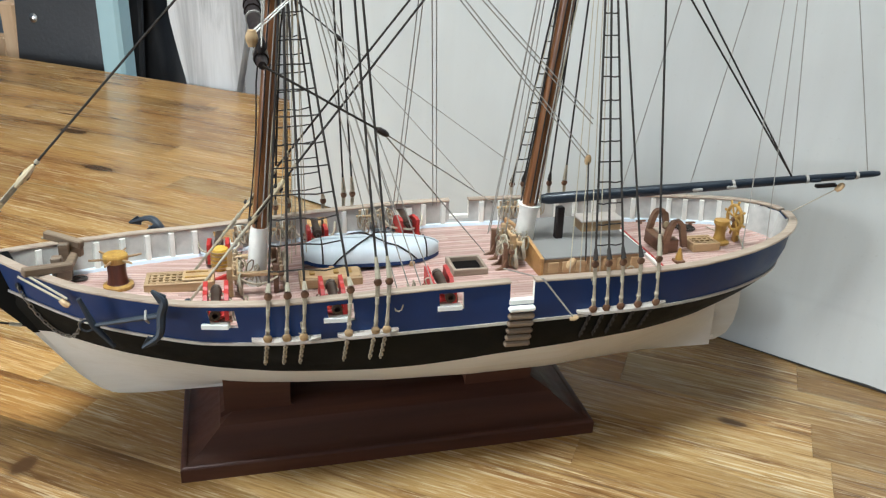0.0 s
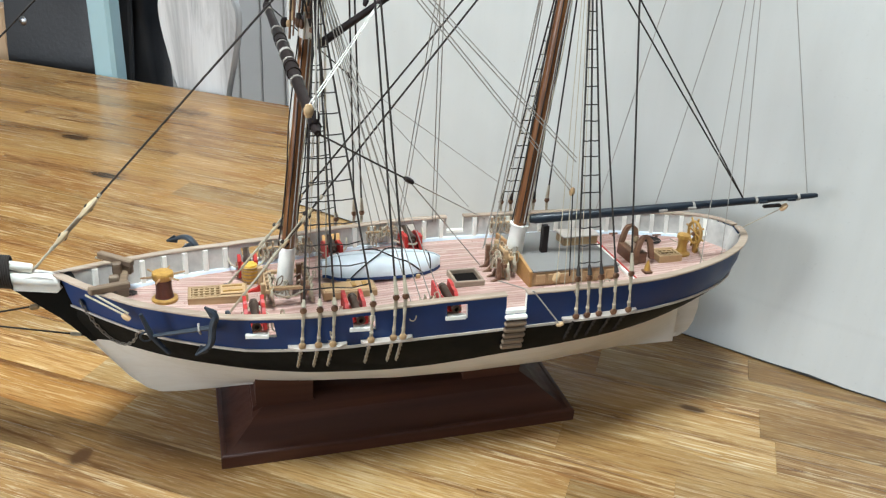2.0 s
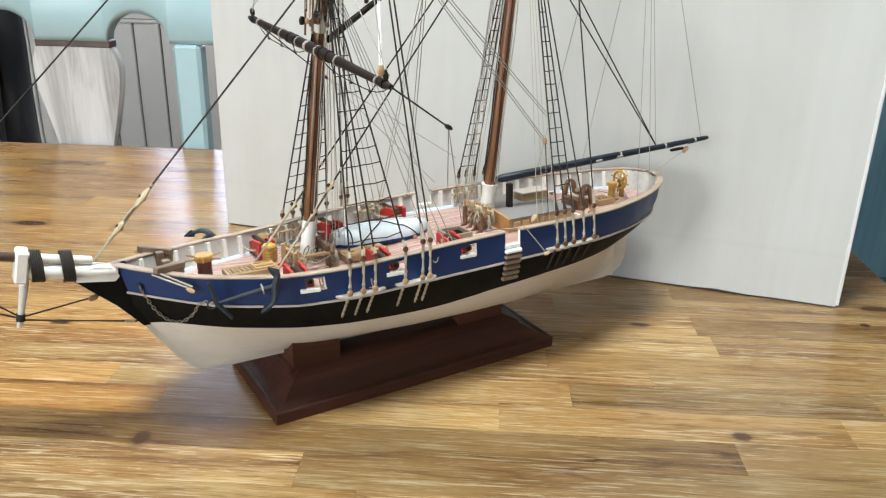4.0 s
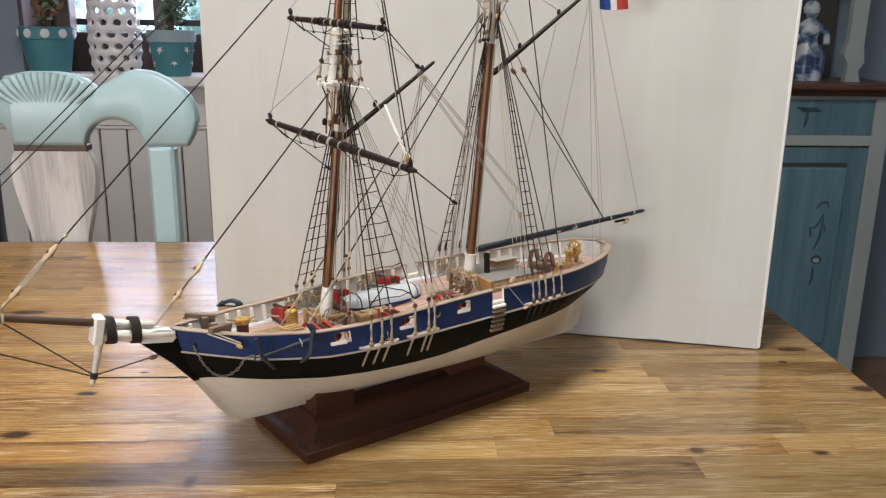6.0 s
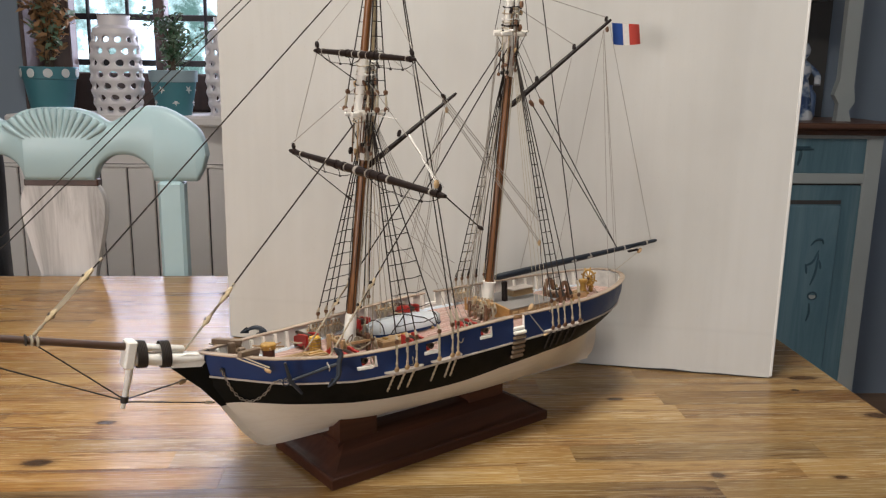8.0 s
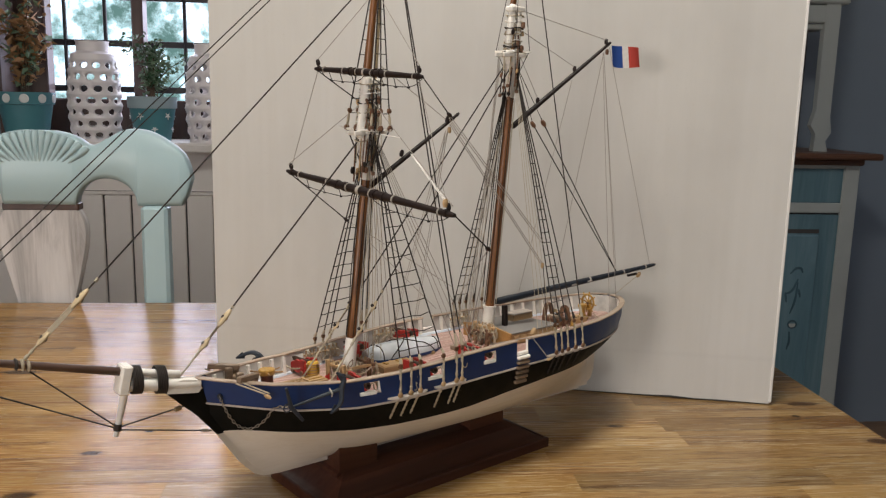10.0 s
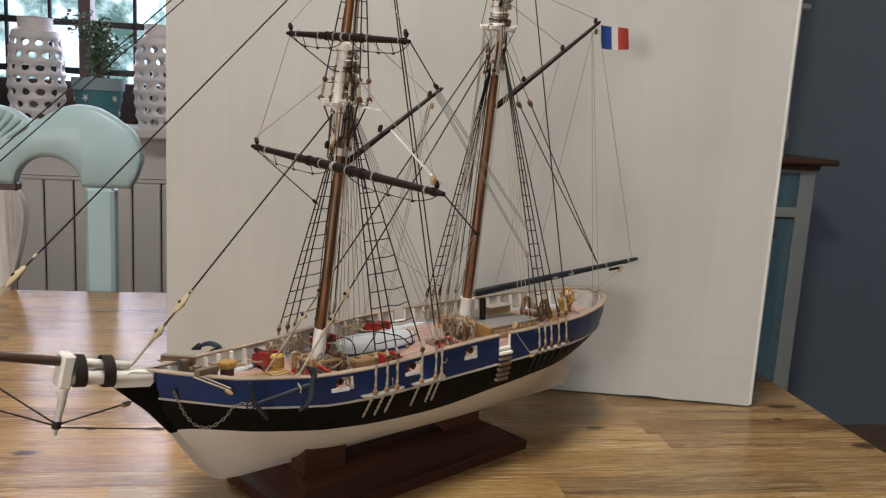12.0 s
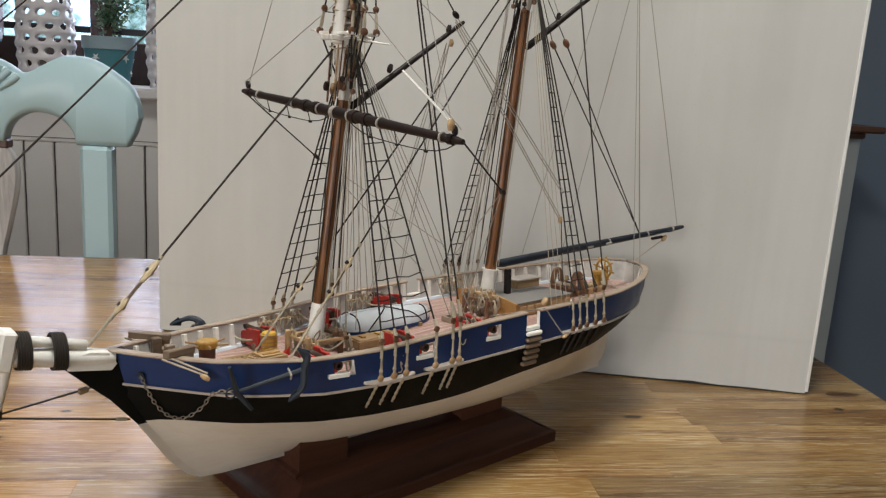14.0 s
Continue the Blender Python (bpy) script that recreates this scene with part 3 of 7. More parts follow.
def lantern(u, v, r, h):
    """White ceramic lantern with rows of round holes cut through its wall."""
    ob = thing("ceramic_lantern", ROOM @ at(u, v, WIN_B), "white ceramic lantern vase pierced with round holes", "vase", "lanterns on the window sill")
    g = Geo()
    rows, cols = 7, 11
    body = h * 0.82

    def rad(z):
        s = z / body
        return r * (0.80 + 0.20 * math.sin(math.pi * min(1, max(0, s * 0.94 + 0.03))) ** 0.7)

    # a net of rings: each opening is an octagon in its cell, with a raised collar
    for i in range(rows):
        for j in range(cols):
            cz = body * (i + 0.5) / rows
            ca = 2 * math.pi * (j + 0.5 * (i % 2)) / cols
            hz, ha = body / rows / 2, math.pi / cols

            def on(da, dz, out=0.0):
                z = cz + dz
                q = rad(z) + out - 0.0022 * math.cos(math.pi * dz / hz)
                return (q * math.cos(ca + da), q * math.sin(ca + da), z)

            sq = []
            for k in range(16):
                b = 2 * math.pi * k / 16
                c, s = math.cos(b), math.sin(b)
                q = 1 / max(abs(c), abs(s))
                sq.append((c * q * ha, s * q * hz))
            ci = [(math.cos(2 * math.pi * k / 16) * ha * 0.66, math.sin(2 * math.pi * k / 16) * hz * 0.60) for k in range(16)]
            outer = [on(a, z) for a, z in sq]
            lip = [on(a * 1.12, z * 1.12, 0.0002) for a, z in ci]
            edge = [on(a, z, -0.0008) for a, z in ci]
            inner = [on(a, z, -0.007) for a, z in ci]
            g.rings([outer, lip, edge, inner], True, False)
    part("pierced_body", g, M_CERAMIC, ob, sharp=60)
    part("neck", Geo().lathe([(rad(body) - 0.008, body - 0.002), (rad(body), body), (r * 0.80, h * 0.87), (r * 0.60, h * 0.90), (r * 0.60, h * 0.99), (r * 0.64, h), (r * 0.52, h), (r * 0.52, h * 0.88), (r * 0.72, h * 0.84)], None, 36), M_CERAMIC, ob)
    part("foot", Geo().lathe([(0.0, 0.0), (r * 0.78, 0.0), (r * 0.82, 0.006), (r * 0.80, 0.008), (0.0, 0.007)], None, 36), M_CERAMIC, ob)


def leafy_plant(name, u, v, h, spread, leaves, mats, label, leaf_len, seed):
    """Stems from the pot's soil with many small leaves."""
    rng = random.Random(seed)
    ob = thing(name, ROOM @ at(u, v, WIN_B + 0.100), label, "plant")
    stems, greens = Geo(), [Geo() for _ in mats]
    for _ in range(16):
        a, lean = rng.uniform(0, 2 * math.pi), rng.uniform(0.1, 1.0) * spread
        top = Vector((math.cos(a) * lean, math.sin(a) * lean * 0.7, h * rng.uniform(0.55, 1.0)))
        mid = Vector((top.x * 0.3, top.y * 0.3, top.z * 0.6))
        line = smooth_curve([(0.01 * math.cos(a), 0.01 * math.sin(a), 0), mid, top], 6)
        stems.tube(line, [0.0022 * (1 - 0.7 * k / len(line)) for k in range(len(line))], 5)
        for _ in range(leaves):
            p = line[rng.randrange(len(line) // 3, len(line))] + Vector((rng.gauss(0, 0.012), rng.gauss(0, 0.012), rng.gauss(0, 0.012)))
            le = leaf_len * rng.uniform(0.6, 1.3)
            m = Matrix.Translation(p) @ Euler((rng.uniform(-1, 1), rng.uniform(-1.2, 0.6), rng.uniform(0, 6.28))).to_matrix().to_4x4()
            w = le * 0.28
            rng.choice(greens).add([(0, 0, 0), (le * 0.4, w, 0.002), (le, 0, -0.004), (le * 0.4, -w, 0.002), (le * 0.45, 0, -0.002)], [(0, 4, 1), (1, 4, 2), (2, 4, 3), (3, 4, 0)], m)
    part("stem_tangle", stems, M_TWIG, ob)
    for g, mt in zip(greens, mats):
        part("foliage", g, mt, ob)


PV = 1.86
flower_pot(-1.046, PV, 0.078, 0.137, "teal flower pot with white dots on the rim", "dots")
flower_pot(-0.686, PV, 0.070, 0.132, "teal flower pot with pale stars and grey rim", "stars")
lantern(-0.850, PV, 0.075, 0.287)
lantern(-0.514, PV, 0.075, 0.287)
leafy_plant("dry_plant", -1.046, PV, 0.30, 0.085, 34, (M_DRY, M_DRY, M_LEAF2), "brown dried plant in a teal pot", 0.030, 3)
leafy_plant("green_plant", -0.686, PV, 0.20, 0.105, 34, (M_LEAF, M_LEAF2, M_LEAF2), "small green leafy plant in a teal pot", 0.021, 5)

# ---- chair behind the table ----
def carved_chair():
    """Aqua dining chair: humped top rail with a carved scallop, two posts, pale vase-shaped splat, seat and legs."""
    ch = thing("dining_chair", ROOM @ at(-0.545, 0.60, FLOOR), "aqua-painted chair with carved shell top rail, whitewashed splat", "chair")
    up = -FLOOR
    face = pose(0, 0, 0, 90, 0, 0)            # outline x, y to the chair's x, z
    half = [(0.0, 0.262), (0.03, 0.261), (0.056, 0.254), (0.078, 0.241), (0.098, 0.250), (0.120, 0.262), (0.140, 0.266), (0.165, 0.263), (0.190, 0.250),
            (0.212, 0.232), (0.222, 0.210), (0.224, 0.192), (0.218, 0.168), (0.208, 0.150), (0.138, 0.150)]
    # skin the rail in columns so that the concave outline stays clean
    g = Geo()
    xs = [0.224 * math.sin(0.5 * math.pi * k / 120) for k in range(121)]
    soft = smooth_curve([(x, z, 0) for x, z in half[:12]], 6)
    tx, tz = [p.x for p in soft], [p.y for p in soft]
    rings = []
    for x in [-q for q in reversed(xs[1:])] + xs:
        a = abs(x)
        zt = float(np.interp(a, tx, tz))
        if a > 0.208:
            zb = float(np.interp(a, [0.208, 0.218, 0.224], [0.150, 0.168, 0.188]))
        elif 0.053 < a < 0.143:
            zb = 0.150 + 0.041 * math.sqrt(max(0, 1 - ((a - 0.098) / 0.045) ** 2))
        else:
            zb = 0.150
        zb = min(zb, zt - 0.003)
        e = min(0.008, (zt - zb) * 0.4)
        rings.append([Vector((x, y, up + z)) for y, z in ((-0.013, zb + e * 0.3), (-0.016, zb + e), (-0.016, zt - e), (-0.010, zt - e * 0.25), (0.0, zt), (0.010, zt - e * 0.25), (0.014, zt - e), (0.014, zb + e), (0.010, zb), (-0.010, zb))])
    g.rings(rings)
    part("top_rail", g, M_AQUA, ch, sharp=75)
    # scallop: a fan of rounded ribs that spreads from the middle of the rail
    for k in range(15):
        q = (k - 7) / 7
        a = radians(90 - 52 * q)
        c, sn = math.cos(a), math.sin(a)
        r0, r1 = 0.031 + 0.022 * q * q, 0.0835 + 0.012 * q * q
        line = [(c * r, -0.0135 - 0.0022 * math.sin(math.pi * j / 9), up + 0.178 + sn * r) for j, r in [(j, r0 + (r1 - r0) * j / 8) for j in range(9)]]
        part("scallop_rib", Geo().tube(line, [0.0012 + 0.0046 * (j / 8) ** 0.9 for j in range(8)] + [0.0044], 10), M_AQUA, ch, sharp=80)
    for side in (-1, 1):
        part("back_post", Geo().box(0.040, 0.032, 0.90, at(side * 0.167, 0.0, 0.45), 0.005), M_AQUA, ch)
        part("leg", Geo().box(0.042, 0.042, 0.42, at(side * 0.19, -0.36, 0.21), 0.005), M_AQUA, ch)
        part("seat_rail", Geo().box(0.022, 0.34, 0.06, at(side * 0.185, -0.18, 0.40), 0.003), M_AQUA, ch)
    zz = [0.45, 0.55, 0.66, 0.74, 0.79, 0.835, 0.865, 0.885, 0.897]
    ww = [0.045, 0.030, 0.032, 0.042, 0.054, 0.064, 0.066, 0.060, 0.050]
    line = smooth_curve([(w, z, 0) for w, z in zip(ww, zz)], 4)
    part("splat", Geo().rings([[Vector((sx * p.x, y, p.y)) for sx, y in ((-1, -0.006), (-0.96, -0.010), (0.96, -0.010), (1, -0.006), (1, 0.004), (-1, 0.004))] for p in line]), M_SPLAT, ch, "whitewashed splat with worn dark streaks")
    part("splat_shoe", Geo().box(0.112, 0.022, 0.012, at(0, 0.0, 0.897), 0.002), M_FRAME, ch)
    part("seat", Geo().box(0.44, 0.42, 0.03, at(0, -0.19, 0.44), 0.01), M_AQUA, ch)
    part("seat_back_rail", Geo().box(0.30, 0.022, 0.06, at(0, 0.0, 0.42), 0.003), M_AQUA, ch)


carved_chair()

# ---- black bag on a plain wooden chair ----
plain = thing("wooden_chair", ROOM @ at(-1.03, 0.62, FLOOR), "plain beech chair with a dark bag beside it", "chair")
for side in (-1, 1):
    part("back_post", Geo().box(0.032, 0.030, 0.82, at(side * 0.075 - 0.0, 0.03, 0.41), 0.004), M_CHAIRWOOD, plain)
    part("leg", Geo().box(0.036, 0.036, 0.44, at(side * 0.075, -0.30, 0.22), 0.004), M_CHAIRWOOD, plain)
part("top_slat", Geo().box(0.118, 0.020, 0.05, at(0, 0.03, 0.74), 0.006), M_CHAIRWOOD, plain)
part("seat", Geo().box(0.20, 0.37, 0.03, at(0, -0.14, 0.455), 0.008), M_CHAIRWOOD, plain)
bag = thing("hanging_bag", ROOM @ at(-0.81, 0.70, FLOOR), "black leather bag with steel studs standing on a stool", "bag")
rings = []
for k in range(15):
    s = k / 14
    w = 0.132 * (1 - 0.28 * max(0, s - 0.55) ** 1.2) + 0.004 * math.sin(9 * s)
    d = 0.060 * (1 - 0.55 * s) + 0.004
    z = 0.46 + 0.52 * s
    rings.append([Vector((w * math.copysign(abs(math.cos(a)) ** 0.6, math.cos(a)) + 0.006 * math.sin(3 * a + 7 * s), d * math.copysign(abs(math.sin(a)) ** 0.6, math.sin(a)) + 0.004 * math.sin(5 * a + 11 * s), z)) for a in [2 * math.pi * j / 28 for j in range(28)]])
part("bag_body", Geo().rings(rings), M_BAG, bag, sharp=70)
part("flap", Geo().box(0.235, 0.012, 0.17, at(-0.005, -0.062, 0.80) @ pose(0, 0, 0, -6, 0, 2), 0.004), M_BAG, bag)
for x, z in ((-0.085, 0.802), (0.075, 0.79)):
    part("stud", Geo().lathe([(0.0, 0.003), (0.006, 0.002), (0.0085, 0.0)], at(x, -0.070, z) @ pose(0, 0, 0, 90, 0, 0), 16), M_STUD, bag)
for side in (-1, 1):
    part("strap", Geo().tube(smooth_curve([(side * 0.10, 0.0, 0.95), (side * 0.085, 0, 1.05), (0, 0, 1.12)], 5), 0.008, 8), M_BAG, bag)
stool = thing("low_stool", ROOM @ at(-0.81, 0.72, FLOOR), "plain beech stool under a black bag", "stool")
part("seat", Geo().lathe([(0, 0.43), (0.15, 0.43), (0.155, 0.44), (0.15, 0.458), (0, 0.458)], None, 24), M_CHAIRWOOD, stool)
for k in range(4):
    a = math.pi * (0.25 + 0.5 * k)
    part("leg", Geo().tube([(0.13 * math.cos(a), 0.13 * math.sin(a), 0), (0.10 * math.cos(a), 0.10 * math.sin(a), 0.435)], 0.014, 10), M_CHAIRWOOD, stool)


# ---- painted dresser in the far corner ----
def dresser():
    CF, CL, CR = 1.58, 0.52, 1.368
    d = thing("dresser", ROOM @ at((CL + CR) / 2, CF, FLOOR), "worn blue dresser with grey trim and dark wooden top", "cabinet")
    w, dep = CR - CL, WALL - CF - 0.02
    h = 0.91
    part("carcass", Geo().box(w - 0.004, dep - 0.02, h - 0.08, at(0, dep / 2 + 0.012, 0.08 + (h - 0.08) / 2), 0.003), M_CABGREY, d)
    for sx in (-1, 0, 1):
        part("stile", Geo().box(0.048, 0.022, h, at(sx * (w / 2 - 0.024), 0.0, h / 2), 0.003), M_CABGREY, d)
    for z in (0.910, 0.790, 0.10):
        for sx in (-1, 1):
            part("rail", Geo().box(w / 2 - 0.074, 0.020, 0.012 if z > 0.9 else 0.030, at(sx * (w / 4 - 0.0), 0.001, z - 0.005), 0.002), M_CABGREY, d)
    for sx in (-1, 1):
        x = sx * w / 4
        dw = w / 2 - 0.082
        drawer = part("drawer_front", Geo().box(dw, 0.018, 0.104, at(x, 0.003, 0.852), 0.002), M_CABBLUE, d, "scuffed blue drawer front")
        door = part("door", Geo().box(dw, 0.018, 0.645, at(x, 0.004, 0.4425), 0.002), M_CABBLUE, d, "scuffed blue door with raised panel")
        part("door_panel", Geo().box(dw - 0.125, 0.012, 0.53, at(x, -0.006, 0.441), 0.005), M_CABBLUE, door)
        # dark strips draw the shade over the panel's edge and in the door gap
        part("panel_shade_line", Geo().box(dw - 0.125, 0.006, 0.012, at(x, -0.0035, 0.716), 0.001), M_GROOVE_SHADE, door)
        part("top_gap_shade", Geo().box(dw + 0.004, 0.01, 0.007, at(x, 0.004, 0.769), 0.001), M_GROOVE_SHADE, door)
        for pts in (((-0.060, 0.878), (-0.030, 0.872), (0.0, 0.876)), ((-0.045, 0.866), (-0.020, 0.870), (0.010, 0.868)), ((-0.026, 0.868), (-0.028, 0.845), (-0.033, 0.822))):
            part("worn_sprig", Geo().tube(smooth_curve([(x + q, -0.0065, z) for q, z in pts], 4), [0.0020 + 0.0030 * math.sin(math.pi * k / 8) for k in range(9)], 6), M_SCUFF, drawer)
        part("pull_ring", Geo().tube([(x + 0.050 + 0.013 * math.cos(a), -0.0135, 0.438 + 0.011 * math.sin(a)) for a in [2 * math.pi * k / 14 for k in range(15)]], 0.0024, 6), M_SCUFF, door)
        part("pull_plate", Geo().box(0.020, 0.004, 0.012, at(x + 0.050, -0.0125, 0.434), 0.001), M_CABGREY, door)
        for pts in (((0.030, 0.59), (0.046, 0.607), (0.062, 0.607), (0.068, 0.594)), ((0.056, 0.575), (0.040, 0.54), (0.020, 0.53)), ((0.056, 0.565), (0.052, 0.51), (0.040, 0.47)), ((0.060, 0.545), (0.067, 0.52)), ((0.044, 0.415), (0.046, 0.385), (0.040, 0.36)), ((0.020, 0.535), (0.026, 0.505))):
            part("worn_sprig", Geo().tube(smooth_curve([(x + q, -0.0115, z) for q, z in pts], 4), [0.0022 + 0.0018 * math.sin(math.pi * k / (4 * (len(pts) - 1))) for k in range(4 * (len(pts) - 1) + 1)], 6), M_SCUFF, door)
    part("countertop", Geo().box(w + 0.085, dep + 0.05, 0.018, at(0.0, dep / 2 - 0.03, h + 0.026), 0.007), M_CABTOP, d, "dark stained wooden top")
    part("under_moulding", Geo().box(w + 0.02, dep + 0.012, 0.018, at(0.0, dep / 2 - 0.012, h + 0.0085), 0.005), M_CABTOP, d)
    # plate rack above: posts with a curved foot, back boards and cornice
    base = h + 0.035
    for sx in (-1, 1):
        px = sx * (w / 2 - 0.096)
        out = [(px - 0.020, base), (px + 0.024, base), (px + 0.014, base + 0.03), (px + 0.030, base + 0.055), (px + 0.022, base + 0.10), (px + 0.022, 1.78), (px - 0.022, 1.78), (px - 0.022, base + 0.12), (px - 0.034, base + 0.075), (px - 0.018, base + 0.05)]
        part("rack_post", Geo().prism([(x, -z) for x, z in out], 0.022, pose(0, 0.06, 0, -90, 0, 0)), M_CABGREY, d)
    # back board coloured near-black: the recess's shade is in its colour
    part("rack_back", Geo().box(w - 0.10, 0.012, 0.85, at(0, dep - 0.01, base + 0.425)), M_GROOVE_SHADE, d)
    for k in range(9):
        part("rack_slat", Geo().box(0.016, 0.010, 0.80, at(-w / 2 + 0.16 + k * 0.064, dep - 0.024, base + 0.42), 0.002), M_CABBLUE, d)
    part("rack_top_rail", Geo().box(w - 0.15, 0.020, 0.05, at(0, 0.06, 1.335), 0.003), M_CABGREY, d)
    part("cornice", Geo().box(w - 0.10, 0.10, 0.018, at(0, 0.09, 1.372), 0.005), M_CABGREY, d)
    part("upper_shelf", Geo().box(w - 0.20, 0.16, 0.016, at(0, 0.14, 1.30), 0.003), M_CABGREY, d)


dresser()
fig = Geo().lathe([(0.0, 0.0), (0.050, 0.0), (0.052, 0.012), (0.046, 0.03), (0.040, 0.07), (0.030, 0.115), (0.026, 0.13), (0.034, 0.15), (0.030, 0.175), (0.014, 0.188), (0.024, 0.205), (0.026, 0.220), (0.018, 0.238), (0.0, 0.245)], None, 20)
fig.tube(smooth_curve([(0.028, 0, 0.168), (0.052, -0.01, 0.14), (0.050, -0.02, 0.11)], 4), 0.010, 8)
fig.tube(smooth_curve([(-0.028, 0, 0.168), (-0.050, -0.01, 0.145), (-0.038, -0.03, 0.12)], 4), 0.010, 8)
solid("porcelain_figurine", fig, M_PORC, ROOM @ at(1.165, 1.70, FLOOR + 0.945) @ Matrix.Diagonal((0.92, 0.92, 0.92, 1.0)), "white and blue glazed porcelain figurine on the dresser", "figurine", sharp=60)
jug = Geo().lathe([(0, 0), (0.03, 0), (0.034, 0.01), (0.034, 0.07), (0.02, 0.09), (0.022, 0.10), (0, 0.098)], None, 16)
solid("blue_jar", jug, M_DELFT, ROOM @ at(1.215, 1.76, FLOOR + 0.945), "small dark blue glazed jar on the dresser", "jar", sharp=60)


# ---- the table ----
T_U0, T_U1, T_V0, T_V1 = -1.40, 0.454, -0.44, 0.580
table = thing("dining_table", ROOM @ at(0, 0, FLOOR), "large acacia dining table of glued oiled staves", "table")
UP = -FLOOR
for u, v in ((T_U0 + 0.10, T_V0 + 0.10), (T_U1 - 0.10, T_V0 + 0.10), (T_U0 + 0.10, T_V1 - 0.10), (T_U1 - 0.10, T_V1 - 0.10)):
    part("leg", Geo().box(0.09, 0.09, UP - 0.036, at(u, v, (UP - 0.036) / 2), 0.006), M_APRON, table)
for v in (T_V0 + 0.10, T_V1 - 0.10):
    part("apron", Geo().box(T_U1 - T_U0 - 0.30, 0.025, 0.09, at((T_U0 + T_U1) / 2, v, UP - 0.082), 0.003), M_APRON, table)
for u in (T_U0 + 0.10, T_U1 - 0.10):
    part("apron", Geo().box(0.025, T_V1 - T_V0 - 0.30, 0.09, at(u, (T_V0 + T_V1) / 2, UP - 0.082), 0.003), M_APRON, table)

# ---- card propped up behind the model ----
B0, B1 = Vector((-0.039, 0.355, 0)), Vector((0.380, -0.119, 0))
blen = (B1 - B0).length
bm_dir = math.degrees(math.atan2(B1.y - B0.y, B1.x - B0.x))
card = thing("backdrop_board", at(*((B0 + B1) / 2)) @ pose(0, 0, 0, 0, 0, bm_dir), "tall off-white card propped upright on the table", "board")
g = Geo()
H_CARD = 0.62
cols = 24
rings = []
for k in range(cols + 1):
    s = k / cols
    bow = 0.0025 * math.sin(math.pi * s) + (0.002 if s > 0.9 else 0.0)
    foot = 0.0018 + 0.0003 * math.sin(17 * s) + (0.0012 if 0.80 < s < 0.86 else 0.0)
    rings.append([Vector((-blen / 2 + blen * s, bow + y, z)) for y, z in ((0.0, foot), (0.0, H_CARD), (0.005, H_CARD), (0.005, foot))])
g.rings(rings)
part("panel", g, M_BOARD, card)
# near-black strip painted as the shadow line beneath the card
part("foot_shade_strip", Geo().box(blen - 0.004, 0.003, 0.0024, at(0, 0.0042, 0.0014), 0.0003), M_GROOVE_SHADE, card, "dark strip for the shade in the gap under the card")
part("edge_strip", Geo().box(0.003, 0.0062, H_CARD - 0.004, at(blen / 2 + 0.001, 0.0045, H_CARD / 2 + 0.001), 0.0005), M_BOARD_EDGE, card)
part("brace", Geo().box(0.10, 0.12, 0.25, at(0.0, 0.070, 0.125), 0.002), M_BOARD_EDGE, card, "cardboard box brace behind")

# ---- display stand ----
stand = thing("display_stand", at(-0.012, 0, 0), "dark reddish wooden display stand with moulded edge", "stand")
SX, SY = 0.119, 0.049
g = Geo()
prof = [(0.0, 0.0), (0.0, 0.0080), (0.0006, 0.0088), (0.0016, 0.0092), (0.0030, 0.0091), (0.0036, 0.0085), (0.0060, 0.0089), (0.0100, 0.0108),
        (0.0155, 0.0146), (0.0205, 0.0180), (0.0212, 0.0190), (0.0300, 0.0236), (0.0340, 0.0255), (0.0345, 0.0256)]
g.rings([[Vector((sx * (SX - d), sy * (SY - d), z)) for sx, sy in ((-1, -1), (1, -1), (1, 1), (-1, 1))] for d, z in prof])
part("base", g, M_STAND, stand, sharp=25)
for x, w, dep, zt in ((-0.0765, 0.041, 0.041, 0.0450), (0.0665, 0.046, 0.038, 0.0430)):
    block_shape = [(-w / 2, 0.0190), (w / 2, 0.0190), (w / 2, 0.0225), (w / 2 - 0.0022, 0.0240), (w / 2 - 0.0022, zt - 0.001), (w / 2 - 0.0032, zt), (-w / 2 + 0.0032, zt), (-w / 2 + 0.0022, zt - 0.001), (-w / 2 + 0.0022, 0.0240), (-w / 2, 0.0225)]
    part("cradle", Geo().prism(block_shape, dep, at(x, 0, 0) @ pose(0, 0, 0, 90, 0, 0)), M_STAND, stand, "mahogany cradle block under the keel")

# ---- the model ship: bow towards -x, port side towards -y ----
ship = thing("model_ship", at(0, 0, 0), "wooden model schooner, blue black and white hull, bare rigging", "ship model")
HULL = at(-0.218, 0, 0.11) @ pose(0, 0, 0, -4.0, 0, -1.0) @ at(0.218, 0, -0.11)
XB = [-0.217, -0.208, -0.2, -0.18, -0.16, -0.135, -0.112, -0.08, -0.054, 0.003, 0.038, 0.09, 0.127, 0.155, 0.18, 0.202, 0.218, 0.228, 0.2345, 0.2375]
YB = [0.0, 0.0075, 0.0145, 0.0290, 0.0400, 0.0500, 0.0565, 0.0620, 0.0650, 0.0670, 0.0672, 0.0665, 0.0645, 0.0595, 0.0525, 0.0430, 0.0335, 0.0240, 0.0140, 0.0]
STERN_ROUND = [p for p in smooth_curve([(x, y, 0) for x, y in zip(XB, YB)] + [(0.2345, -0.014, 0)], 6) if p.y >= -1e-9]
XB, YB = [p.x for p in STERN_ROUND], [max(0.0, p.y) for p in STERN_ROUND]
XR = [-0.218, -0.2, -0.17, -0.12, -0.08, -0.05, 0.0, 0.04, 0.1, 0.15, 0.2, 0.2375]
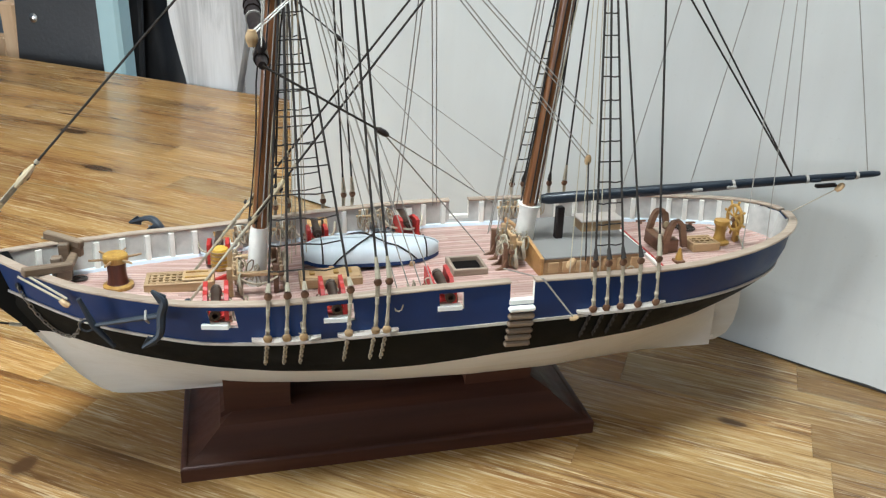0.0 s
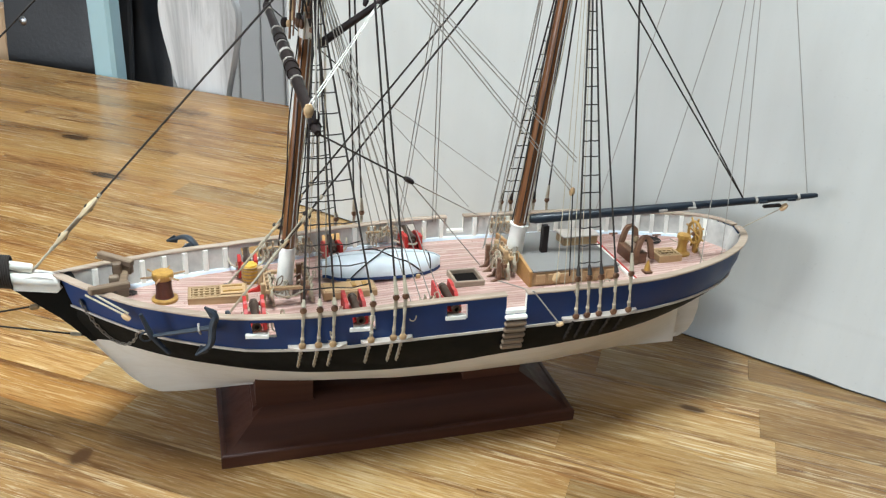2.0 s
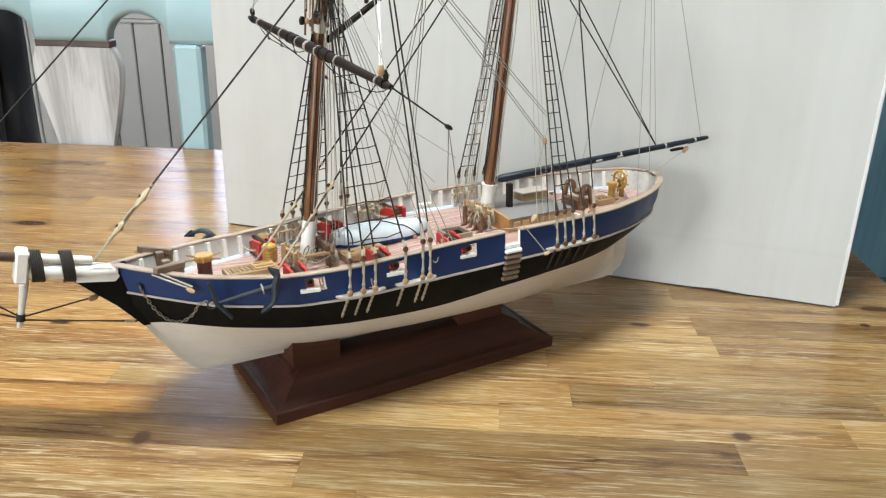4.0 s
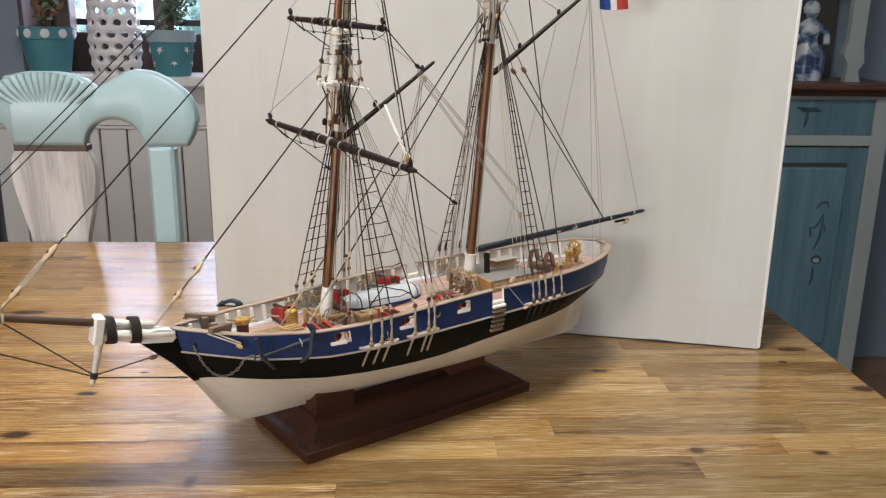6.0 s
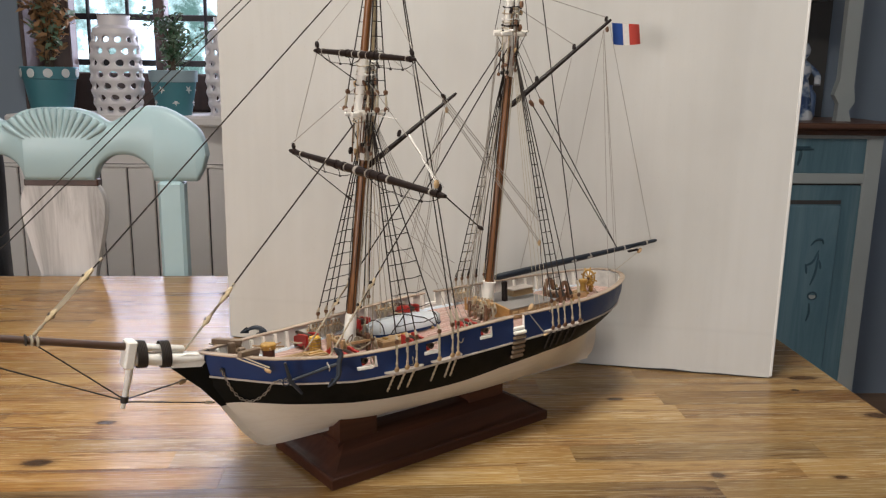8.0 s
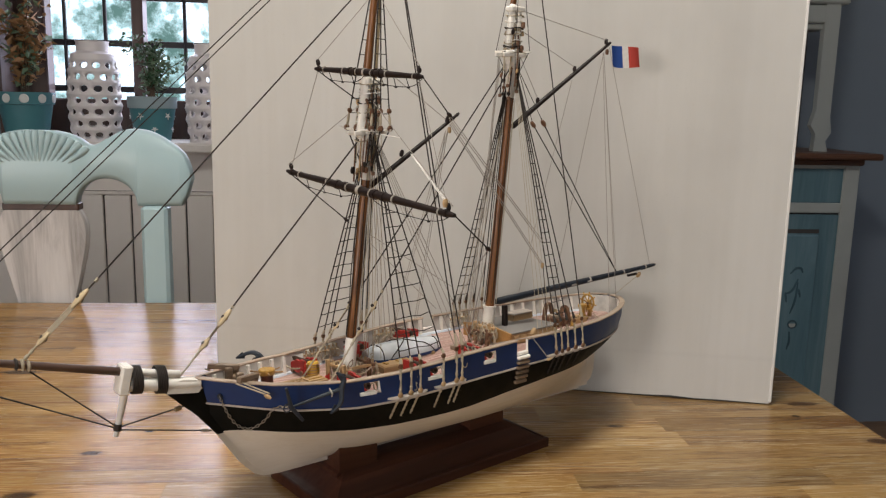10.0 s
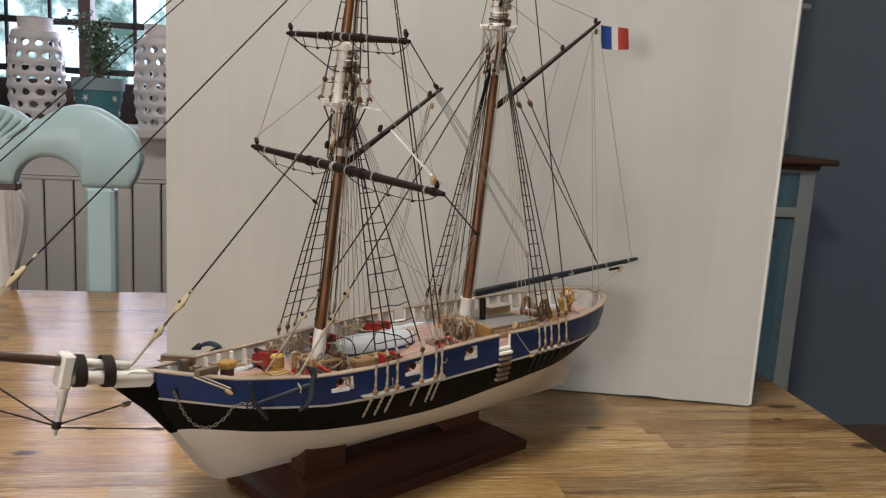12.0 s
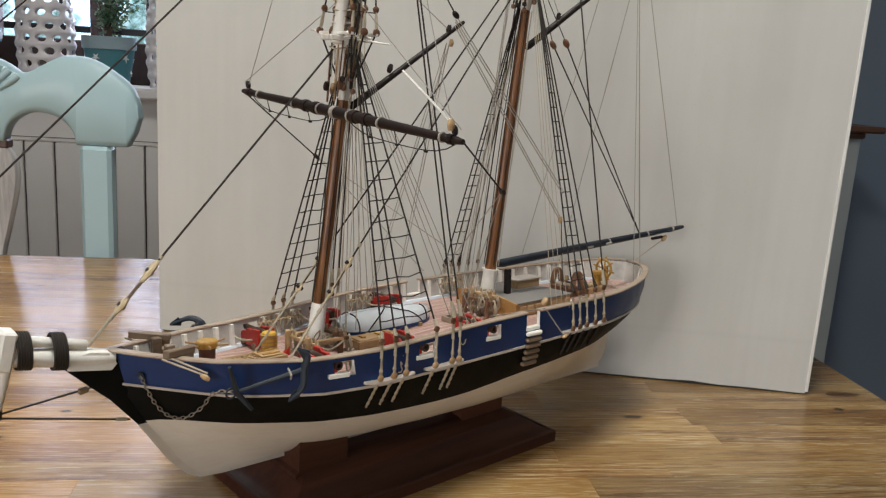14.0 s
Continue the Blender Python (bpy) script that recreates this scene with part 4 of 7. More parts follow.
ZR = [0.119, 0.116, 0.1116, 0.1082, 0.1087, 0.1110, 0.1138, 0.1148, 0.1146, 0.1150, 0.1172, 0.1205]
ZS = [0.0995, 0.0965, 0.0910, 0.0870, 0.0872, 0.0890, 0.0910, 0.0920, 0.0932, 0.0937, 0.0946, 0.0975]
ZW = [0.0758, 0.0748, 0.0698, 0.0640, 0.0628, 0.0630, 0.0645, 0.0690, 0.0728, 0.0732, 0.0716, 0.0712]


def beam(x):
    return float(np.interp(x, XB, YB))


def rail_z(x):
    return float(np.interp(x, XR, ZR))


def stripe_z(x):
    return float(np.interp(x, XR, ZS))


def deck_z(x):
    return rail_z(x) - 0.0165


def side_turn(x, side):
    """The turn that lays a part's x axis along the rail."""
    d = (beam(x + 0.004) - beam(x - 0.004)) / 0.008
    return Matrix.Rotation(side * math.atan(d), 4, "Z")


def smoothstep(t):
    t = min(1.0, max(0.0, t))
    return t * t * (3 - 2 * t)


def stem_x(z):
    return float(np.interp(z, [0.030, 0.035, 0.042, 0.05, 0.072, 0.09, 0.1, 0.1195], [-0.150, -0.1655, -0.1735, -0.1800, -0.1955, -0.206, -0.2105, -0.217]))


def stern_x(z):
    return float(np.interp(z, [0.03, 0.066, 0.072, 0.080, 0.090, 0.102, 0.121], [0.199, 0.199, 0.2035, 0.2145, 0.2260, 0.2340, 0.2375]))


def hull_point(s, z, zk, zr):
    """A point of the port planking: share of the length at that height, and the height."""
    w = min(1.0, max(0.0, (z - zk) / (zr - zk)))
    xs, xe = stem_x(z), stern_x(z)
    x = xs + (xe - xs) * s
    rail = float(np.interp(-0.217 + 0.4545 * s, XB, YB))
    low = 0.0660 * float(np.interp(s, [0, 0.06, 0.15, 0.28, 0.42, 0.55, 0.68, 0.8, 0.9, 0.97, 1], [0.0, 0.12, 0.36, 0.72, 0.96, 1.02, 0.94, 0.68, 0.38, 0.13, 0.02]))
    blend = smoothstep((w - 0.02) / 0.78)
    full = (1 - (1 - w) ** 2.5) ** 0.6
    y = (low * (1 - blend) + rail * blend) * full
    return x, max(y, 0.0024 if w < 0.7 else 0.0)


def side_y(x, z):
    """Half-breadth of the planking at a place and height."""
    xs, xe = stem_x(z), stern_x(z)
    s = min(1.0, max(0.0, (x - xs) / (xe - xs)))
    return hull_point(s, z, 0.0350 - 0.003 * s, rail_z(x))[1]


def band(name, mat, lower, upper, rows, label):
    """A painted belt of the hull between two lines, on both sides."""
    for side in (-1, 1):
        grid = []
        for i in range(61):
            s = (i / 60) ** 1.0
            xm = -0.217 + 0.4545 * s
            zk, zr = 0.0350 - 0.003 * s, rail_z(xm)
            col = []
            for r in range(rows + 1):
                z = lower(xm) + (upper(xm) - lower(xm)) * r / rows
                x, y = hull_point(s, z, zk, zr)
                col.append(Vector((x, side * y, z)))
            grid.append(col)
        part(name, Geo().rings(grid, False, False), mat, ship, label, HULL, sharp=60)


band("hull_bottom", M_HULLWHITE, lambda x: 0.0350 - 0.003 * (x + 0.217) / 0.4545, lambda x: float(np.interp(x, XR, ZW)), 12, "cream-white lower hull")
band("hull_wale", M_BLACK, lambda x: float(np.interp(x, XR, ZW)), stripe_z, 5, "black belt of the hull")

# blue bulwarks with gunports and the entry gap cut through
PORTS = [(-0.1120, -0.0990), (-0.0545, -0.0415), (0.0015, 0.0140)]
ENTRY = (0.0385, 0.0515)
THICK = 0.0026
cuts = sorted({x for p in PORTS + [ENTRY] for x in p} | {-0.217 + 0.4545 * k / 70 for k in range(71)})
cuts = [x for x in cuts if not any(a < x < b for a, b in PORTS + [ENTRY])]
for side in (-1, 1):
    outer, inner, reveals = Geo(), Geo(), {}

    def lev(x, j, inside):
        zs, zr = stripe_z(x), rail_z(x)
        z = (zs, zr - 0.0118, zr - 0.0026, zr)[j]
        s = (x + 0.217) / 0.4545
        px, py = hull_point(s, z, 0.0350 - 0.003 * s, zr)
        if inside:
            py -= min(THICK, 0.3 * py)
            px += 0.002 if s < 0.02 else -0.0026 * max(0.0, (s - 0.94) / 0.06)
            if j == 0:
                z = min(z, deck_z(x) - 0.001)
        return Vector((px, side * py, z))

    def open_cell(i, j):
        if i < 0 or i >= len(cuts) - 1 or j < 0:
            return False
        a = cuts[i]
        if j == 1 and any(abs(a - p[0]) < 1e-6 for p in PORTS):
            return True
        return j in (1, 2) and abs(a - ENTRY[0]) < 1e-6

    for i in range(len(cuts) - 1):
        for j in range(3):
            if open_cell(i, j):
                continue
            quad = [(cuts[i], j), (cuts[i + 1], j), (cuts[i + 1], j + 1), (cuts[i], j + 1)]
            outer.add([lev(x, k, False) for x, k in quad], [(0, 1, 2, 3)])
            inner.add([lev(x, k, True) for x, k in quad], [(0, 1, 2, 3)])
            for (di, dj), (a, b) in {(-1, 0): (0, 3), (1, 0): (1, 2), (0, 1): (3, 2), (0, -1): (0, 1)}.items():
                if open_cell(i + di, j + dj):
                    reveals.setdefault(round(cuts[i + di], 6), Geo()).add([lev(*quad[a], False), lev(*quad[b], False), lev(*quad[b], True), lev(*quad[a], True)], [(0, 1, 2, 3)])
    part("bulwark", outer, M_BLUE, ship, "blue-painted bulwark planking", HULL, sharp=60)
    part("bulwark_lining", inner, M_INNER, ship, "grey-white inside of the bulwark", HULL, sharp=60)
    for reveal in reveals.values():
        part("port_lining", reveal, M_WHITE, ship, "white gunport lining", HULL)
    # white sills and jambs in the openings
    for a, b in PORTS + [ENTRY]:
        x = (a + b) / 2
        m = HULL @ at(x, side * (beam(x) - THICK / 2 + 0.0001), rail_z(x)) @ side_turn(x, side)
        part("port_sill", Geo().box(b - a, THICK + 0.0012, 0.0026, at(0, 0, -0.0108), 0.0003), M_WHITE, ship, "", m)
    # cap rail
    for x0, x1 in ((-0.2165, ENTRY[0]), (ENTRY[1], 0.2373)):
        n = int((x1 - x0) / 0.0022)
        rings = []
        for k in range(n + 1):
            x = x0 + (x1 - x0) * k / n
            if x > 0.225:
                x = 0.225 + 0.0123 * ((x - 0.225) / 0.0123) ** 0.6
            d = (beam(x + 0.001) - beam(x - 0.001)) / 0.002
            nrm = Vector((-d, 1.0)).normalized()
            c = Vector((x, beam(x) - 0.0012))
            ring = []
            for o, z in ((-0.0023, 0.0), (0.0024, 0.0), (0.0028, 0.0007), (0.0024, 0.0014), (-0.0022, 0.0015), (-0.0026, 0.0008)):
                q = c + nrm * o
                ring.append(Vector((q.x, side * max(q.y, 0.0), rail_z(x) + z)))
            rings.append(ring)
        part("cap_rail", Geo().rings(rings), M_CAP, ship, "brown wooden cap rail", HULL, sharp=50)
    # pale strip between blue and black
    rings = []
    for k in range(71):
        s = k / 70
        x0 = -0.217 + 0.4545 * s
        z = stripe_z(x0)
        px, py = hull_point(s, z, 0.0350 - 0.003 * s, rail_z(x0))
        rings.append([Vector((px, side * (py + o), z + dz)) for o, dz in ((-0.001, -0.0008), (0.0011, -0.0007), (0.0011, 0.0007), (-0.001, 0.0008))])
    part("wale_strip", Geo().rings(rings), M_STRIPE, ship, "pale strip along the hull", HULL)
    # timberheads inside
    xs = [-0.196]
    while xs[-1] < 0.2115:
        xs.append(xs[-1] + (0.0128 if xs[-1] < 0.17 else 0.0095))
    for x in xs + [0.2265, 0.2305, 0.2335]:
        if not any(a - 0.002 < x < b + 0.002 for a, b in PORTS + [ENTRY]):
            zt, zb = rail_z(x) - 0.0004, deck_z(x) + 0.0004
            top = Vector((x, side * (side_y(x, zt) - THICK - 0.0007), zt))
            foot = Vector((x, side * (min(side_y(x, zb), side_y(x, zt)) - THICK - 0.0007), zb))
            turn = side_turn(x, side).to_3x3()
            g = Geo()
            g.rings([[p + turn @ Vector((dx, dy * side, 0)) for dx, dy in ((-0.0015, 0.0007), (0.0015, 0.0007), (0.0015, -0.0011), (0.0012, -0.0014), (-0.0012, -0.0014), (-0.0015, -0.0011))] for p in (foot, top)])
            part("timberhead", g, M_WHITE, ship, "", HULL)
    # waterway along the deck's edge
    rings = []
    for k in range(80):
        x = -0.203 + 0.427 * k / 79
        y = max(side_y(x, deck_z(x)) - THICK * 0.8, 0.0005)
        rings.append([Vector((x, side * max(y - o, 0.0), deck_z(x) + dz)) for o, dz in ((0.0, 0.0), (0.0, 0.0024), (0.0026, 0.0022), (0.0036, 0.0004))])
    part("waterway", Geo().rings(rings), M_WATERWAY, ship, "pale blue waterway", HULL)

# stem, keel, sternpost and rudder
STAND_UP = pose(0, 0, 0, 90, 0, 0)
part("stem", Geo().prism([(-0.222, 0.119), (-0.239, 0.1135), (-0.224, 0.099), (-0.216, 0.0915), (-0.201, 0.0735), (-0.186, 0.0735), (-0.200, 0.100), (-0.207, 0.119)], 0.0055, STAND_UP, 0.0), M_BLACK, ship, "black stem")
part("keel", Geo().prism([(-0.201, 0.0735), (-0.182, 0.045), (-0.172, 0.0345), (-0.164, 0.0305), (-0.150, 0.0290), (-0.02, 0.0265), (0.185, 0.0245), (0.2010, 0.0243), (0.2010, 0.080), (0.190, 0.080), (0.186, 0.040), (-0.125, 0.040), (-0.155, 0.048), (-0.172, 0.065), (-0.186, 0.0735)], 0.0050, STAND_UP, 0.0), M_HULLWHITE, ship, "cream keel and sternpost")
rudder = part("rudder", Geo().prism([(0.2030, 0.0262), (0.2120, 0.0268), (0.2195, 0.0310), (0.2235, 0.0390), (0.2250, 0.0500), (0.2240, 0.0640), (0.2220, 0.0800), (0.2030, 0.0760)], 0.0042, STAND_UP, 0.0006), M_HULLWHITE, ship, "cream rudder")
for z in (0.030, 0.046, 0.064):
    part("pintle", Geo().box(0.012, 0.0052, 0.0022, at(0.2040, 0, z), 0.0003), M_HULLWHITE, rudder)
part("head_knee", Geo().prism([(-0.2385, 0.1195), (-0.2375, 0.1125), (-0.2150, 0.1088), (-0.2120, 0.1120), (-0.2160, 0.1190), (-0.226, 0.1215)], 0.0085, STAND_UP, 0.0006), M_WHITE, ship, "white head knee under the bowsprit")

# deck laid in narrow strips
g = Geo()
rng = random.Random(4)
w = 0.0031
for k in range(-21, 22):
    y = k * w
    xs = [x for x in [-0.205 + 0.003 * j for j in range(146)] if side_y(x, deck_z(x)) - THICK - 0.001 > abs(y) + 0.2 * w]
    if len(xs) < 3:
        continue
    x, end = xs[0], xs[-1]
    while x < end - 0.004:
        x1 = min(end, x + rng.uniform(0.05, 0.095))
        n = max(2, int((x1 - x) / 0.012))
        g.rings([[Vector((x + (x1 - x) * j / n + (0.00025 if j == 0 else 0), yy, deck_z(x + (x1 - x) * j / n) + 0.0006)) for yy in (y - w / 2 + 0.00018, y + w / 2 - 0.00018)] for j in range(n + 1)], False, False)
        x = x1
part("deck", g, wood("deck_strips_laid", (0.34, 0.13, 0.105), (0.57, 0.38, 0.32), (0.73, 0.58, 0.50), 9.0, 0, 0.55, 0.0001, True), ship, "pinkish wooden deck laid in narrow strips", HULL)
rings = []
for k in range(60):
    x = -0.203 + 0.428 * k / 59
    y = max(side_y(x, deck_z(x)) - THICK * 0.8, 0.0004)
    rings.append([Vector((x, q * y, deck_z(x))) for q in (-1, -0.5, 0, 0.5, 1)])
part("deck_bed", Geo().rings(rings, False, False), M_SEAM, ship, "", HULL)

# entry ladder on the port and starboard side
for side in (-1, 1):
    xm = (ENTRY[0] + ENTRY[1]) / 2
    for k in range(6):
        z = rail_z(xm) - 0.0140 - 0.0044 * k
        s = (xm + 0.217) / 0.4545
        _, y = hull_point(s, z, 0.03, rail_z(xm))
        part("ladder_step", Geo().box(0.0140, 0.0036, 0.0030, None, 0.0009), M_CATHEAD if k else M_WHITE, ship, "", HULL @ at(xm, side * (y + 0.0018), z))

# ---- masts and spars ----
def fore_x(z):
    return -0.082 + (z - 0.126) * 0.100


def main_x(z):
    return 0.0712 + (z - 0.131) * 0.086


def spar(name, a, b, r0, r1, mat, label="", rmid=None, seg=14):
    pts = [Vector(a).lerp(Vector(b), t) for t in (0, 0.02, 0.5, 0.98, 1)]
    rm = rmid if rmid else (r0 + r1) / 2
    return part(name, Geo().tube(pts, [r0 * 0.7, r0, rm, r1, r1 * 0.7], seg), mat, ship, label, sharp=50)


def F(z, y=0.0, dx=0.0):
    return Vector((fore_x(z) + dx, y, z))


def N(z, y=0.0, dx=0.0):
    return Vector((main_x(z) + dx, y, z))


spar("foremast", F(0.090), F(0.258), 0.0042, 0.0036, M_MAST, "varnished brown lower foremast")
part("mast_foot", Geo().tube([F(0.088), F(0.094), F(0.124), F(0.1265)], [0.0054, 0.0054, 0.0050, 0.0046], 14), M_WHITE, ship, "white-painted foremast foot")
spar("foremast_head", F(0.254), F(0.330), 0.0042, 0.0038, M_WHITE, "white foremast head")
spar("fore_topmast_heel", F(0.288, -0.001, -0.0088), F(0.336, -0.001, -0.0084), 0.0043, 0.0040, M_WHITE, "white doubling of the fore topmast")
spar("fore_topmast", F(0.334, 0, -0.0074), F(0.50, 0, -0.006), 0.0033, 0.0018, M_MAST, "varnished fore topmast")
spar("mainmast", N(0.090), N(0.325), 0.0046, 0.0036, M_MAST, "varnished brown lower mainmast")
part("mast_foot", Geo().tube([N(0.088), N(0.096), N(0.128), N(0.1315)], [0.0062, 0.0062, 0.0054, 0.0066], 14), M_WHITE, ship, "white-painted mainmast foot with collar")
spar("mainmast_head", N(0.322), N(0.402), 0.0040, 0.0036, M_WHITE, "white mainmast head")
spar("main_topmast_heel", N(0.352, 0, -0.0075), N(0.404, 0, -0.007), 0.0036, 0.0033, M_WHITE, "white doubling of the main topmast")
spar("main_topmast", N(0.402, 0, -0.007), N(0.52, 0, -0.006), 0.0028, 0.0016, M_MAST, "varnished main topmast")
# white cheeks that widen from the mast to the trestle trees
for fn, z0, z1, lean in ((F, 0.262, 0.291, -0.0030), (N, 0.328, 0.359, -0.0025)):
    rings = []
    for k in range(6):
        t = k / 5
        r = 0.0042 + 0.0042 * t ** 1.2
        rings.append([fn(z0 + (z1 - z0) * t, r * 0.85 * math.sin(a), lean * t + r * math.cos(a)) for a in [2 * math.pi * q / 12 for q in range(12)]])
    part("mast_cheek", Geo().rings(rings), M_WHITE, ship, "white tapered mast cheek")
part("topmast_backrope", Geo().tube([F(0.326, 0.001, 0.0012), F(0.40, 0, -0.0018), F(0.48, 0, -0.0035)], [0.0018, 0.0014, 0.0010], 8), M_HEART, ship, "pale thick rope up the fore topmast")
# tops: trestle trees, crosstrees and caps
for fn, z, nm in ((F, 0.292, "fore"), (N, 0.360, "main")):
    for y in (-0.0052, 0.0052):
        part("trestle_tree", Geo().box(0.030, 0.0028, 0.0034, None, 0.0005), M_WHITE, ship, "", at(*fn(z, y, -0.003)))
    for dx in (-0.011, 0.007):
        part("crosstree", Geo().box(0.0024, 0.036 if nm == "fore" else 0.026, 0.0020, None, 0.0004), M_WHITE, ship, "", at(*fn(z + 0.0028, 0, dx)))
    part("mast_cap", Geo().box(0.017, 0.0088, 0.0045, None, 0.0008), M_WHITE, ship, "", at(*fn(z + 0.040, 0, -0.0035)))
    for dz in (0.012, 0.022):
        part("mast_band", Geo().tube([fn(z + dz - 0.0012), fn(z + dz + 0.0012)], 0.0041, 12), M_ROPE_L, ship)
    for k, (dy, dz) in enumerate(((0.005, 0.006), (-0.005, 0.010), (0.006, 0.018), (-0.006, 0.026), (0.0055, 0.032))):
        part("masthead_block", Geo().lathe([(0, -0.003), (0.0016, -0.0026), (0.0020, 0), (0.0016, 0.0026), (0, 0.003)], None, 10), M_BROWN if k % 2 else M_ROPE_L, ship, "", at(*fn(z + dz, dy, 0.002 * (k - 2))))

FY0, FY1 = Vector((-0.0810, 0.105, 0.2540)), Vector((-0.0815, -0.125, 0.2420))
TY0, TY1 = Vector((-0.0820, 0.055, 0.3420)), Vector((-0.0720, -0.075, 0.3350))
spar("fore_yard", FY0, FY1, 0.0021, 0.0021, M_SPAR, "black fore yard", 0.0036)
spar("topsail_yard", TY0, TY1, 0.0017, 0.0017, M_SPAR, "black topsail yard", 0.0030)
GJ, GE = N(0.296, -0.001, 0.005), Vector((0.2000, -0.0200, 0.3770))
spar("main_gaff", GJ, GE, 0.0027, 0.0015, M_SPAR, "black main gaff")
FGJ, FGE = F(0.249, 0.002, 0.006), Vector((0.0155, -0.0140, 0.3085))
spar("fore_gaff", FGJ, FGE, 0.0024, 0.0014, M_SPAR, "black fore gaff")
BJ, BE = N(0.1345, -0.001, 0.006), Vector((0.2765, -0.0330, 0.1535))
spar("main_boom", BJ, BE, 0.0033, 0.0019, M_BOOM, "blue-black main boom", 0.0030)
part("boom_crutch", Geo().box(0.0045, 0.0045, 0.030, None, 0.0005), M_SPAR, ship, "black boom prop", HULL @ at(0.0905, 0.004, deck_z(0.09) + 0.016))
for t in (0.16, 0.34, 0.56, 0.78, 0.93):
    p, q = BJ.lerp(BE, t - 0.004), BJ.lerp(BE, t + 0.004)
    part("boom_band", Geo().tube([p, q], 0.0034 - 0.0008 * t, 12), M_BOOM if t < 0.5 else M_ROPE_W, ship)

# bowsprit, jibboom, cap and dolphin striker
part("bowsprit", Geo().tube([(-0.2130, 0, 0.1150), (-0.228, 0, 0.1172), (-0.264, 0, 0.1240)], [0.0046, 0.0050, 0.0048], 16), M_WHITE, ship, "white-painted bowsprit")
for x0 in (-0.2610, -0.2440):
    z0 = 0.1230 - (x0 + 0.2405) * 0.20
    loop = [Vector((0, 0.0066 * math.cos(a), 0.0098 * math.sin(a))) for a in [2 * math.pi * k / 20 for k in range(20)]]
    for k in range(6):
        pts = [Vector((x0 + 0.0012 * k, 0, z0 + 0.0000 - 0.0002 * k)) + q for q in loop]
        part("gammoning", Geo().tube(pts + pts[:1], 0.00068, 6), M_ROPE_D, ship, "black rope gammoning")
spar("jibboom", (-0.262, 0.0, 0.1326), (-0.430, 0, 0.1780), 0.0030, 0.0018, M_SPRIT, "dark jibboom")
spar("jibboom_heel", (-0.2265, 0.0, 0.1240), (-0.264, 0, 0.1333), 0.0028, 0.0029, M_WHITE, "white-painted jibboom heel")
part("bowsprit_cap", Geo().box(0.0075, 0.0125, 0.0205, at(-0.2660, 0, 0.1285) @ pose(0, 0, 0, 0, 12, 0), 0.0012), M_WHITE, ship, "white bowsprit cap")
part("dolphin_striker", Geo().tube([(-0.2650, 0, 0.1230), (-0.2675, 0, 0.110), (-0.2728, 0, 0.0890)], [0.0030, 0.0025, 0.0016], 12), M_WHITE, ship, "white dolphin striker")
part("striker_lashing", Geo().tube([(-0.2708, 0, 0.0975), (-0.2716, 0, 0.0930)], 0.0027, 10), M_ROPE_D, ship)

# ---- rigging ----
def cord(name, pts, r, mat, label=""):
    return part(name, Geo().tube(pts, r, 6), mat, ship, label)


BLOCK = Geo().lathe([(0, -0.0030), (0.0014, -0.0028), (0.0022, -0.0012), (0.0023, 0.0), (0.0022, 0.0012), (0.0014, 0.0028), (0, 0.0030)], Matrix.Diagonal((1, 0.7, 1, 1)), 10).mesh("block", M_BROWN)
BLOCK_L = Geo().lathe([(0, -0.0032), (0.0014, -0.0030), (0.0022, -0.0012), (0.0023, 0.0), (0.0022, 0.0012), (0.0014, 0.0030), (0, 0.0032)], Matrix.Diagonal((0.8, 0.6, 0.8, 1)), 10).mesh("block", M_TAN)
BLOCK_D = Geo().lathe([(0, -0.0030), (0.0014, -0.0028), (0.0021, -0.0012), (0.0022, 0.0), (0.0021, 0.0012), (0.0014, 0.0028), (0, 0.0030)], Matrix.Diagonal((1, 0.7, 1, 1)), 10).mesh("block", M_SPAR)


def block(p, along=(0, 0, 1), mesh=BLOCK, size=1.0):
    m = Vector(along).to_track_quat("Z", "Y").to_matrix().to_4x4()
    return part("block", mesh, None, ship, "", Matrix.Translation(p) @ m @ Matrix.Scale(size, 4))


DEADEYE = Geo().lathe([(0, -0.0010), (0.0020, -0.0010), (0.0026, -0.0006), (0.0024, 0.0), (0.0026, 0.0006), (0.0020, 0.0010), (0, 0.0010)], pose(0, 0, 0, 90, 0, 0), 12).mesh("deadeye", M_BROWN)
DEADEYE_L = Geo().lathe([(0, -0.0010), (0.0020, -0.0010), (0.0026, -0.0006), (0.0024, 0.0), (0.0026, 0.0006), (0.0020, 0.0010), (0, 0.0010)], pose(0, 0, 0, 90, 0, 0), 12).mesh("deadeye", M_TAN)

FORE_SHROUDS = [-0.0815, -0.0725, -0.0645, -0.0430]
FORE_BACKSTAYS = [-0.0300, -0.0245]
MAIN_SHROUDS = [0.0830, 0.0905, 0.0985, 0.1085]
MAIN_BACKSTAYS = [0.1190]
CHAINS = FORE_SHROUDS + FORE_BACKSTAYS + MAIN_SHROUDS + MAIN_BACKSTAYS

